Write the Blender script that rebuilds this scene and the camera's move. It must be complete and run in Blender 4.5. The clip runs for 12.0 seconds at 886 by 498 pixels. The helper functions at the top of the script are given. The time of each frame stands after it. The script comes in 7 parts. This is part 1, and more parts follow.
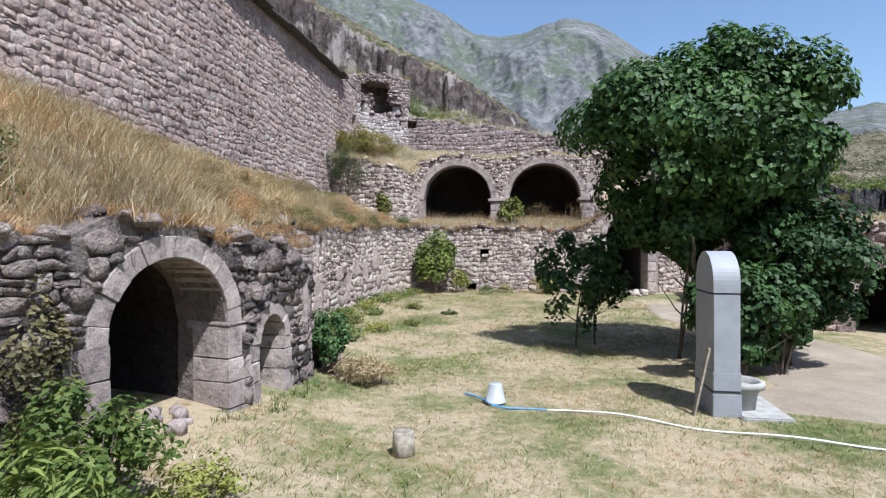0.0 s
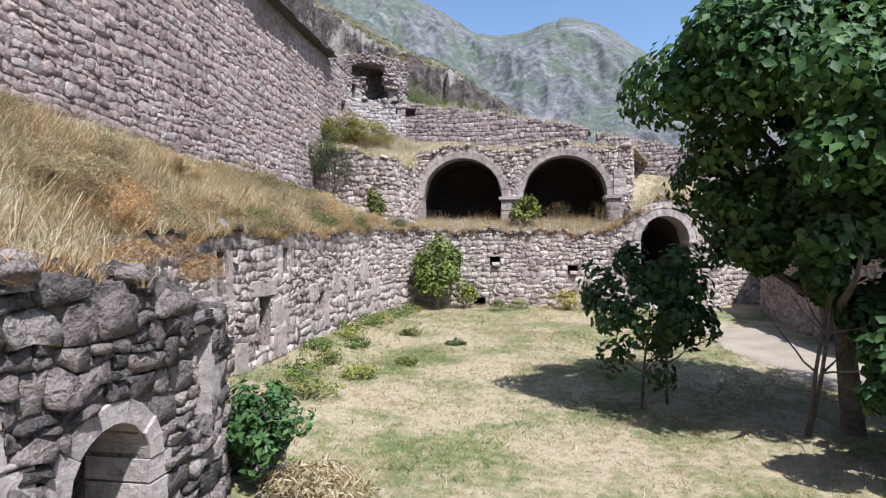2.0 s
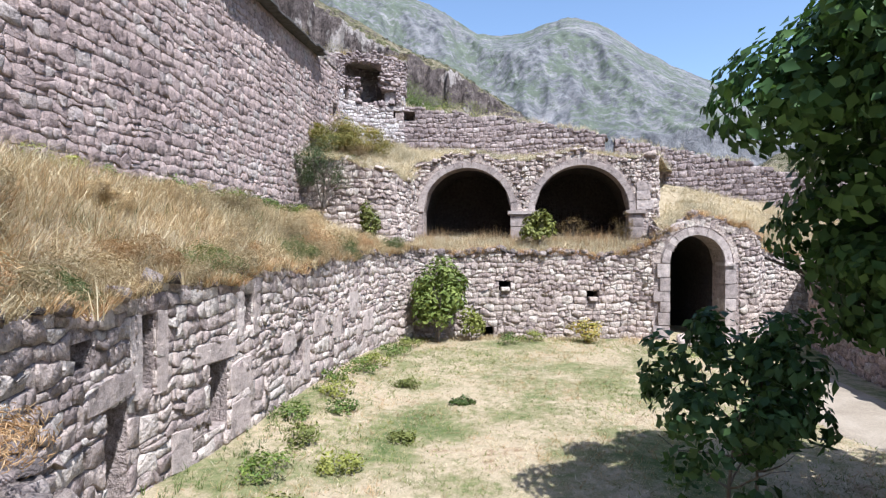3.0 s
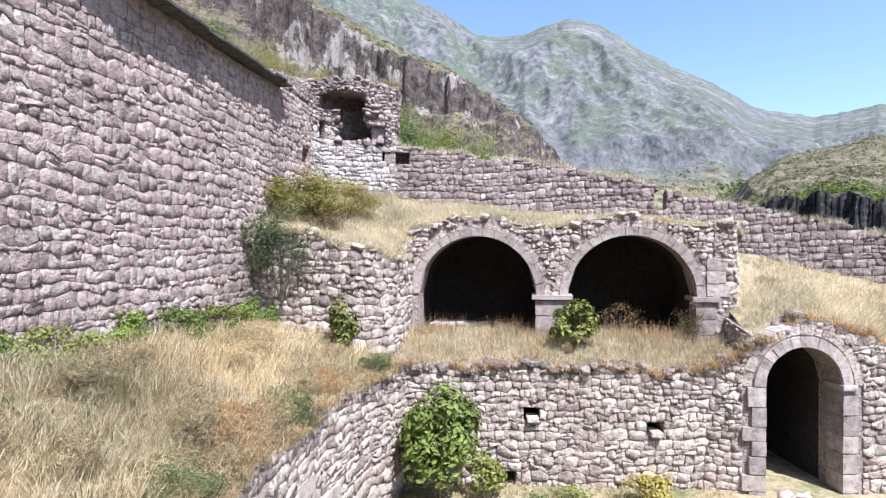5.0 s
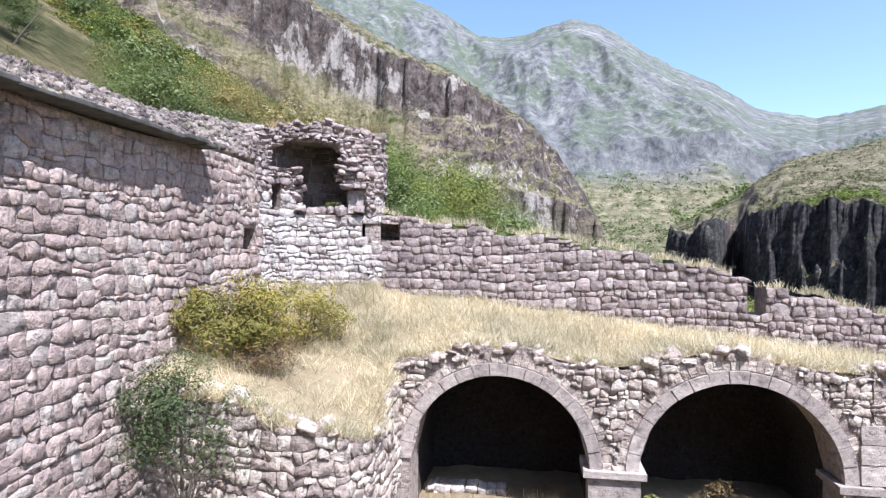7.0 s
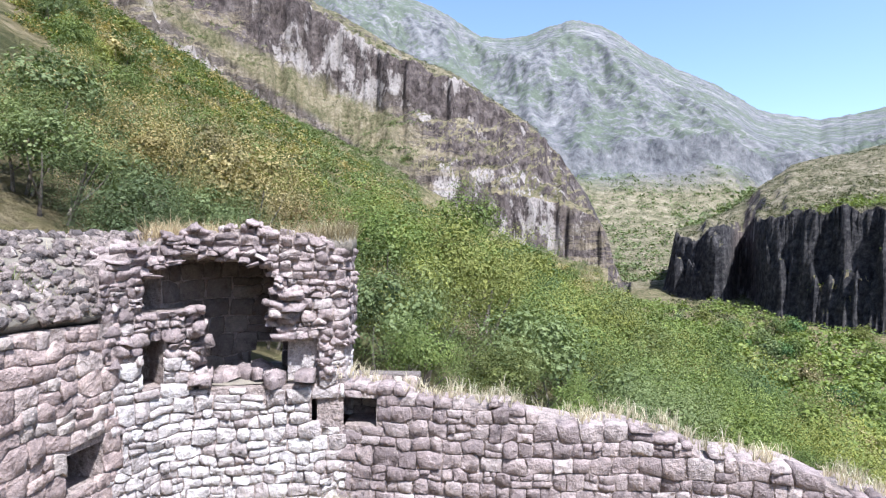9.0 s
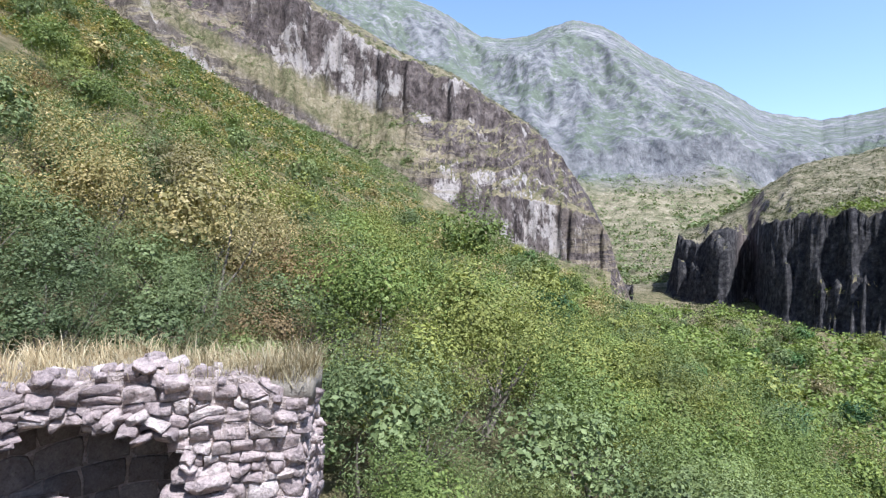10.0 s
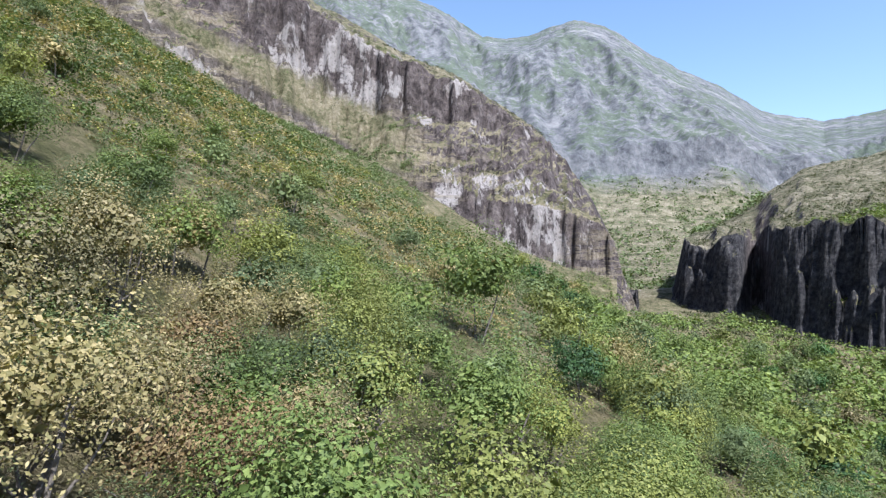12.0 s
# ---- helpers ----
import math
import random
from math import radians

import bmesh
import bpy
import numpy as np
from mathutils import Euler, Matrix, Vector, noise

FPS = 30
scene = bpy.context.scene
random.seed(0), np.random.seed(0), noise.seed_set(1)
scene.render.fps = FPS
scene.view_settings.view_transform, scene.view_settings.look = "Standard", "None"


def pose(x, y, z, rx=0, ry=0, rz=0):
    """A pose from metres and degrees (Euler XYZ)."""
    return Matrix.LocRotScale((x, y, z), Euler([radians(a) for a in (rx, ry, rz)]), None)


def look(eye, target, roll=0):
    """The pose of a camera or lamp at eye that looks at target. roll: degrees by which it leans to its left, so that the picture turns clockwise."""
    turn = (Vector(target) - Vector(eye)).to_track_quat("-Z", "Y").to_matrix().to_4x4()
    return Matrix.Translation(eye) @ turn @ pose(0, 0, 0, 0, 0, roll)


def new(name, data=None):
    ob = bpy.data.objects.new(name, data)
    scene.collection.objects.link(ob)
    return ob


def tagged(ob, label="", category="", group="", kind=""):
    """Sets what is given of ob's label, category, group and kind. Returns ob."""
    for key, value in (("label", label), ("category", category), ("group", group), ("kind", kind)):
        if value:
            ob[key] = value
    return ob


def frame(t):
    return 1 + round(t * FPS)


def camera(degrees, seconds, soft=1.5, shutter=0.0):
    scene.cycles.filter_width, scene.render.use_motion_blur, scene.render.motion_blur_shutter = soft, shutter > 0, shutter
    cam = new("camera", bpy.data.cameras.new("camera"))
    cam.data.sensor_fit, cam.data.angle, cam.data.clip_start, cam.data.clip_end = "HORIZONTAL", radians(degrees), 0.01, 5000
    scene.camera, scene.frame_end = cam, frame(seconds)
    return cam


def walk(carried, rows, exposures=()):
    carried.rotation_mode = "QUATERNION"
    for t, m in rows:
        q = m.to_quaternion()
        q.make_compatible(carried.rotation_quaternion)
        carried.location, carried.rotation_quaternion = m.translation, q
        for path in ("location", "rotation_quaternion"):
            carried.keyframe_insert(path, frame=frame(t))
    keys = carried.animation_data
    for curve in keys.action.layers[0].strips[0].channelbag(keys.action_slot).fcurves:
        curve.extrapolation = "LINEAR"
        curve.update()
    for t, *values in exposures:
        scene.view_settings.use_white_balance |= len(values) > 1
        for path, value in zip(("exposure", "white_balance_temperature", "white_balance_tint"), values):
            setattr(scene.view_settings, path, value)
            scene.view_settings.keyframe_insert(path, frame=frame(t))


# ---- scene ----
cam = camera(76.0, 12.0, 1.25)
# metres across and up, metres ahead, eye height
SIDE, AHEAD, EYE, TURN = 27.0, 41.1, 2.31, 0.656
ROWS = [
    (0.0, 0.0, 0.0, 0.0, 0.0, 0.0, -0.0),
    (0.5, 0.0003, 0.0208, 0.0001, 0.02, -0.01, -0.0),
    (1.0, -0.0001, 0.0446, -0.0, -0.0, -0.01, -0.01),
    (1.5, -0.0015, 0.0695, 0.0013, 0.04, -0.06, -0.02),
    (2.0, -0.0039, 0.0984, 0.0115, 0.07, -0.1, -0.04),
    (2.5, -0.0062, 0.1284, 0.023, 0.09, -0.09, -0.08),
    (3.0, -0.0071, 0.1604, 0.0403, 0.1, -0.07, -0.1),
    (5.0, -0.0095, 0.2945, 0.1428, 0.19, 0.11, -0.13),
    (5.5, -0.0107, 0.3292, 0.1689, 0.19, 0.14, -0.14),
    (6.0, -0.0114, 0.3639, 0.1954, 0.24, 0.11, -0.17),
    (6.5, -0.0123, 0.3985, 0.2218, 0.25, 0.17, -0.17),
    (7.0, -0.0126, 0.4331, 0.2487, 0.29, 0.16, -0.19),
    (9.0, -0.0177, 0.5839, 0.3581, 0.41, 0.16, -0.38),
    (9.5, -0.0204, 0.6232, 0.3849, 0.41, 0.18, -0.38),
    (10.0, -0.0237, 0.6644, 0.4114, 0.44, 0.18, -0.39),
    (10.5, -0.0269, 0.7061, 0.4378, 0.46, 0.2, -0.44),
    (11.0, -0.03, 0.7495, 0.4638, 0.49, 0.21, -0.46),
    (11.5, -0.0331, 0.7947, 0.4898, 0.5, 0.21, -0.52),
    (12.0, -0.034, 0.8396, 0.5166, 0.52, 0.15, -0.52),
]
walk(cam, [(t, pose(SIDE * x, AHEAD * y, EYE + SIDE * z, 90 + TURN * pitch, roll, TURN * yaw)) for t, x, y, z, yaw, pitch, roll in ROWS],
     [(0.0, 0.55, 5800, 9), (1.5, 0.6, 5800, 9), (3.0, 0.9, 5800, 10), (5.5, 1.1, 5800, 11), (9.0, 1.2, 5800, 11), (10.5, 1.05, 5700, 10), (12.0, 1.0, 5700, 10)])

# ---- light ----
SUN_WAY = Vector((0.28, -0.44, 0.855)).normalized()
sun_data = bpy.data.lights.new("sun", "SUN")
sun_data.energy, sun_data.angle, sun_data.color = 5.0, radians(0.5), (1.0, 0.96, 0.90)
sun = new("sun", sun_data)
sun.matrix_world = look(SUN_WAY * 80, (0, 0, 0))
world = bpy.data.worlds.new("sky")
scene.world = world
world.use_nodes = True
sky = world.node_tree.nodes.new("ShaderNodeTexSky")
sky.sky_type, sky.sun_disc = "NISHITA", False
sky.sun_elevation = math.asin(SUN_WAY.z)
sky.ozone_density, sky.dust_density, sky.air_density = 0.35, 0.9, 1.0
sky.sun_rotation = math.atan2(SUN_WAY.x, SUN_WAY.y)
back = world.node_tree.nodes["Background"]
back.inputs["Strength"].default_value = 0.12
world.node_tree.links.new(sky.outputs[0], back.inputs["Color"])
scene.view_settings.exposure = 0.0

# ---- materials ----
def nodes_of(name):
    m = bpy.data.materials.new(name)
    m.use_nodes = True
    t = m.node_tree
    return m, t, t.nodes["Principled BSDF"]


def add(t, kind, **inputs):
    n = t.nodes.new("ShaderNode" + kind)
    for key, value in inputs.items():
        n.inputs[key.replace("_", " ")].default_value = value
    return n


def noise_tex(t, scale, detail=4.0, rough=0.6, coords=None):
    n = add(t, "TexNoise", Scale=scale, Detail=detail, Roughness=rough)
    if coords is None:
        coords = t.nodes.new("ShaderNodeTexCoord").outputs["Object"]
    t.links.new(coords, n.inputs["Vector"])
    return n


def where(t):
    return t.nodes.new("ShaderNodeNewGeometry").outputs["Position"]


def ramp(t, fac, stops):
    r = t.nodes.new("ShaderNodeValToRGB")
    while len(r.color_ramp.elements) < len(stops):
        r.color_ramp.elements.new(0.5)
    for e, (p, c) in zip(r.color_ramp.elements, stops):
        e.position, e.color = p, (*c, 1)
    t.links.new(fac, r.inputs[0])
    return r.outputs[0]


def mix(t, fac, a, b, mode="MIX"):
    n = t.nodes.new("ShaderNodeMix")
    n.data_type, n.blend_type = "RGBA", mode
    for value, i in ((fac, 0), (a, 6), (b, 7)):
        if isinstance(value, (int, float)):
            n.inputs[i].default_value = value
        elif isinstance(value, tuple):
            n.inputs[i].default_value = (*value, 1)
        else:
            t.links.new(value, n.inputs[i])
    return n.outputs[2]


def calc(t, op, a, b=0.0, clamp=False):
    n = t.nodes.new("ShaderNodeMath")
    n.operation, n.use_clamp = op, clamp
    for i, value in enumerate((a, b)):
        if isinstance(value, (int, float)):
            n.inputs[i].default_value = value
        else:
            t.links.new(value, n.inputs[i])
    return n.outputs[0]


def bump(t, bsdf, height, strength, distance):
    b = add(t, "Bump", Strength=strength, Distance=distance)
    t.links.new(height, b.inputs["Height"])
    t.links.new(b.outputs[0], bsdf.inputs["Normal"])


def piece_random(t):
    """One number a piece, for pieces of their own and for joined ones."""
    a = t.nodes.new("ShaderNodeObjectInfo").outputs["Random"]
    b = t.nodes.new("ShaderNodeNewGeometry").outputs["Random Per Island"]
    return calc(t, "FRACT", calc(t, "ADD", a, b))


def stone_material(name, stops, lichen=0.25, dark=0.35, grain=9.0, relief=0.05, chips=0.6):
    """Rough volcanic tuff: a colour a stone, blotches, pits, pale lichen, dark weathering."""
    m, t, s = nodes_of(name)
    p = where(t)
    base = ramp(t, piece_random(t), stops)
    big = noise_tex(t, 0.45, 5, 0.6, p)
    mid = noise_tex(t, grain, 8, 0.72, p)
    fine = noise_tex(t, 46.0, 5, 0.75, p)
    tone = ramp(t, mid.outputs[0], [(0.34, (0.46, 0.45, 0.45)), (0.45, (0.88, 0.87, 0.87)), (0.55, (1.06, 1.05, 1.04)), (0.68, (1.36, 1.33, 1.30))])
    col = mix(t, 1.0, base, tone, "MULTIPLY")
    stain = ramp(t, big.outputs[0], [(0.40, (0, 0, 0)), (0.62, (1, 1, 1))])
    col = mix(t, calc(t, "MULTIPLY", stain, dark), col, mix(t, 1.0, col, (0.52, 0.50, 0.52), "MULTIPLY"))
    spot = noise_tex(t, 14.0, 4, 0.75, p)
    spot_f = ramp(t, spot.outputs[0], [(0.60, (0, 0, 0)), (0.68, (1, 1, 1))])
    col = mix(t, calc(t, "MULTIPLY", spot_f, lichen), col, (0.55, 0.53, 0.47))
    speck = ramp(t, fine.outputs[0], [(0.3, (0.55, 0.55, 0.56)), (0.45, (0.95, 0.95, 0.95)), (0.7, (1.25, 1.25, 1.24))])
    col = mix(t, 1.0, col, speck, "MULTIPLY")
    t.links.new(col, s.inputs["Base Color"])
    s.inputs["Roughness"].default_value = 0.95
    s.inputs["Specular IOR Level"].default_value = 0.15
    facets = add(t, "TexVoronoi", Scale=11.0, Detail=2.0, Roughness=0.6)
    facets.feature = "F1"
    bent = t.nodes.new("ShaderNodeVectorMath")
    bent.operation = "ADD"
    t.links.new(p, bent.inputs[0])
    warp = t.nodes.new("ShaderNodeVectorMath")
    warp.operation = "SCALE"
    warp.inputs["Scale"].default_value = 0.12
    t.links.new(noise_tex(t, 6.0, 3, 0.6, p).outputs["Color"], warp.inputs[0])
    t.links.new(warp.outputs[0], bent.inputs[1])
    t.links.new(bent.outputs[0], facets.inputs["Vector"])
    h = calc(t, "ADD", mid.outputs[0], calc(t, "MULTIPLY", fine.outputs[0], 0.3))
    h = calc(t, "ADD", h, calc(t, "MULTIPLY", facets.outputs["Distance"], chips))
    bump(t, s, h, 1.0, relief)
    return m


PINK = [(0.0, (0.318, 0.251, 0.235)), (0.2, (0.378, 0.297, 0.277)), (0.5, (0.421, 0.334, 0.311)), (0.75, (0.447, 0.353, 0.325)), (0.9, (0.413, 0.361, 0.339)), (1.0, (0.469, 0.400, 0.363))]
WARM = [(0.0, (0.313, 0.253, 0.235)), (0.3, (0.432, 0.359, 0.324)), (0.6, (0.515, 0.432, 0.386)), (1.0, (0.580, 0.520, 0.465))]
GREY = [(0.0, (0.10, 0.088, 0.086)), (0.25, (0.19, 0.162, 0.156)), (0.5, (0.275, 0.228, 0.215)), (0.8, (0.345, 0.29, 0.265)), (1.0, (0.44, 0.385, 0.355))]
PALE = [(0.0, (0.360, 0.310, 0.302)), (0.4, (0.450, 0.410, 0.401)), (1.0, (0.558, 0.526, 0.517))]
stone_pink = stone_material("pink_tuff", PINK, 0.25, 0.5, 7.0, 0.03, 0.6)
stone_warm = stone_material("warm_tuff", WARM, 0.3, 0.4, 8.0, 0.032, 0.6)
stone_back = stone_material("dark_pink_tuff", [(0.0, (0.232, 0.191, 0.190)), (0.4, (0.318, 0.260, 0.255)), (0.75, (0.378, 0.314, 0.304)), (1.0, (0.456, 0.396, 0.383))], 0.3, 0.5, 8.0, 0.03, 0.5)
# darker tuff for the niche: the shade inside it is painted in
stone_niche_shade = stone_material("shade_darkened_tuff", [(0.0, (0.13, 0.11, 0.105)), (0.5, (0.17, 0.145, 0.135)), (1.0, (0.24, 0.205, 0.19))], 0.15, 0.5, 6.0, 0.02, 0.3)
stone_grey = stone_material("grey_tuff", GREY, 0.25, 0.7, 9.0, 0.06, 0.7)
stone_pale = stone_material("pale_washed_tuff", PALE, 0.4, 0.2, 8.0, 0.03, 0.6)
stone_dressed = stone_material("dressed_tuff", [(0.0, (0.31, 0.265, 0.25)), (0.5, (0.39, 0.335, 0.315)), (1.0, (0.46, 0.40, 0.375))], 0.25, 0.5, 5.0, 0.02, 0.3)
stone_lintel = stone_material("pale_dressed_tuff", [(0.0, (0.40, 0.335, 0.305)), (0.5, (0.47, 0.395, 0.36)), (1.0, (0.53, 0.46, 0.42))], 0.3, 0.3, 5.0, 0.02, 0.3)
mortar_pink = stone_material("pink_mortar", [(0.0, (0.36, 0.30, 0.28)), (1.0, (0.36, 0.30, 0.28))], 0.15, 0.35)
mortar_grey = stone_material("grey_mortar", [(0.0, (0.22, 0.19, 0.175)), (1.0, (0.22, 0.19, 0.175))], 0.1, 0.4)
# interior shade of the vault rooms put into their stone colour
vault_stone = stone_material("shade_dark_vault", [(0.0, (0.055, 0.046, 0.044)), (1.0, (0.055, 0.046, 0.044))], 0.1, 0.5)


def leaf_material(name, stops, through_light=0.22, rough=0.55, patch=0.8):
    m, t, s = nodes_of(name)
    r = t.nodes.new("ShaderNodeNewGeometry").outputs["Random Per Island"]
    col = ramp(t, r, stops)
    n = noise_tex(t, patch, 3, 0.6, where(t))
    tone = ramp(t, n.outputs[0], [(0.32, (0.62, 0.65, 0.62)), (0.68, (1.25, 1.22, 1.15))])
    col = mix(t, 1.0, col, tone, "MULTIPLY")
    own = t.nodes.new("ShaderNodeObjectInfo").outputs["Random"]
    if rough < 0.7:
        col = mix(t, 1.0, col, ramp(t, own, [(0.0, (0.62, 0.64, 0.66)), (0.35, (0.88, 0.86, 0.85)), (0.7, (1.05, 1.04, 0.96)), (1.0, (1.16, 1.10, 0.93))]), "MULTIPLY")
    t.links.new(col, s.inputs["Base Color"])
    s.inputs["Roughness"].default_value = rough
    s.inputs["Specular IOR Level"].default_value = 0.18
    tr = t.nodes.new("ShaderNodeBsdfTranslucent")
    t.links.new(mix(t, 1.0, col, (1.3, 1.35, 0.7) if rough < 0.7 else (1.2, 1.08, 0.85), "MULTIPLY"), tr.inputs["Color"])
    mx = add(t, "MixShader", Fac=through_light)
    t.links.new(s.outputs[0], mx.inputs[1])
    t.links.new(tr.outputs[0], mx.inputs[2])
    t.links.new(mx.outputs[0], t.nodes["Material Output"].inputs["Surface"])
    return m


leaf_dark = leaf_material("mulberry_leaf", [(0.0, (0.032, 0.070, 0.028)), (0.5, (0.056, 0.112, 0.042)), (1.0, (0.10, 0.175, 0.066))], 0.2, 0.5)
leaf_green = leaf_material("shrub_leaf", [(0.0, (0.085, 0.123, 0.038)), (0.5, (0.133, 0.178, 0.055)), (1.0, (0.190, 0.234, 0.079))])
leaf_lime = leaf_material("lime_leaf", [(0.0, (0.135, 0.156, 0.044)), (0.5, (0.196, 0.217, 0.064)), (1.0, (0.261, 0.274, 0.094))])
leaf_olive = leaf_material("grey_green_leaf", [(0.0, (0.091, 0.121, 0.056)), (0.5, (0.139, 0.178, 0.083)), (1.0, (0.189, 0.232, 0.118))])
leaf_gold = leaf_material("yellowing_leaf", [(0.0, (0.155, 0.142, 0.065)), (0.45, (0.237, 0.205, 0.100)), (0.8, (0.320, 0.264, 0.144)), (1.0, (0.392, 0.328, 0.199))])
leaf_rust = leaf_material("rusty_leaf", [(0.0, (0.123, 0.085, 0.05)), (0.5, (0.194, 0.135, 0.077)), (1.0, (0.264, 0.2, 0.11))])
straw = leaf_material("dry_straw", [(0.0, (0.24, 0.185, 0.11)), (0.35, (0.40, 0.315, 0.195)), (0.7, (0.54, 0.45, 0.305)), (1.0, (0.65, 0.575, 0.43))], 0.3, 0.75, 0.35)
straw_red = leaf_material("russet_straw", [(0.0, (0.29, 0.175, 0.09)), (0.5, (0.45, 0.295, 0.165)), (1.0, (0.60, 0.44, 0.28))], 0.3, 0.75, 0.5)
straw_pale = leaf_material("bleached_straw", [(0.0, (0.391, 0.338, 0.235)), (0.5, (0.567, 0.508, 0.385)), (1.0, (0.688, 0.639, 0.526))], 0.3, 0.75, 0.5)
lawn_blade = leaf_material("lawn_blade", [(0.0, (0.13, 0.14, 0.06)), (0.3, (0.26, 0.235, 0.125)), (0.65, (0.42, 0.355, 0.22)), (1.0, (0.55, 0.47, 0.31))], 0.3, 0.7, 0.6)
weed = leaf_material("weed_leaf", [(0.0, (0.07, 0.12, 0.03)), (0.5, (0.13, 0.19, 0.05)), (1.0, (0.22, 0.26, 0.08))])
bracken = leaf_material("yellow_green_broom", [(0.0, (0.238, 0.234, 0.060)), (0.5, (0.378, 0.338, 0.090)), (1.0, (0.532, 0.364, 0.120))])


def bark_material():
    m, t, s = nodes_of("bark")
    n = noise_tex(t, 12, 5, 0.7, where(t))
    t.links.new(ramp(t, n.outputs[0], [(0.3, (0.07, 0.055, 0.045)), (0.7, (0.2, 0.17, 0.14))]), s.inputs["Base Color"])
    s.inputs["Roughness"].default_value = 0.95
    bump(t, s, n.outputs[0], 1.0, 0.03)
    return m


scrub_leaf = leaf_material("dull_scrub_leaf", [(0.0, (0.045, 0.052, 0.026)), (0.5, (0.08, 0.088, 0.045)), (1.0, (0.125, 0.13, 0.07))], 0.15)
bark = bark_material()


def soil_material(name, stops, scale=0.5, grain=6.0, relief=0.03):
    m, t, s = nodes_of(name)
    p = where(t)
    a = noise_tex(t, scale, 6, 0.65, p)
    b = noise_tex(t, grain, 6, 0.7, p)
    c = noise_tex(t, 55.0, 3, 0.7, p)
    f = calc(t, "ADD", calc(t, "MULTIPLY", a.outputs[0], 0.65), calc(t, "MULTIPLY", b.outputs[0], 0.35))
    col = ramp(t, f, stops)
    col = mix(t, 1.0, col, ramp(t, c.outputs[0], [(0.3, (0.78, 0.78, 0.78)), (0.7, (1.2, 1.2, 1.2))]), "MULTIPLY")
    t.links.new(col, s.inputs["Base Color"])
    s.inputs["Roughness"].default_value = 0.97
    s.inputs["Specular IOR Level"].default_value = 0.15
    bump(t, s, calc(t, "ADD", b.outputs[0], calc(t, "MULTIPLY", c.outputs[0], 0.4)), 0.8, relief)
    return m


lawn = soil_material("dry_lawn", [(0.38, (0.086, 0.109, 0.04)), (0.45, (0.172, 0.172, 0.081)), (0.5, (0.265, 0.224, 0.138)), (0.56, (0.38, 0.31, 0.213)), (0.64, (0.218, 0.149, 0.092))])
bank_soil = soil_material("straw_bank", [(0.35, (0.17, 0.13, 0.082)), (0.5, (0.28, 0.225, 0.148)), (0.65, (0.40, 0.335, 0.235))], 0.35, 4.0, 0.06)
gravel = soil_material("pale_gravel", [(0.35, (0.216, 0.18, 0.138)), (0.5, (0.292, 0.245, 0.193)), (0.65, (0.367, 0.315, 0.253))], 0.8, 20.0, 0.02)
roof_soil = soil_material("stony_roof_earth", [(0.35, (0.14, 0.125, 0.105)), (0.5, (0.22, 0.195, 0.165)), (0.65, (0.33, 0.30, 0.24))], 0.6, 7.0, 0.06)


def near_place(t, p, at, reach):
    """1 round a place, falling to 0 at the reach."""
    d = t.nodes.new("ShaderNodeVectorMath")
    d.operation = "DISTANCE"
    t.links.new(p, d.inputs[0])
    d.inputs[1].default_value = at
    r = add(t, "MapRange")
    t.links.new(d.outputs["Value"], r.inputs[0])
    r.inputs[1].default_value, r.inputs[2].default_value = reach, reach * 0.45
    return r.outputs[0]


def crags(t, p, scale, detail=9.0):
    n = add(t, "TexNoise", Scale=scale, Detail=detail, Roughness=0.62)
    n.noise_type = "RIDGED_MULTIFRACTAL"
    n.normalize = True
    t.links.new(p, n.inputs["Vector"])
    return n.outputs[0]


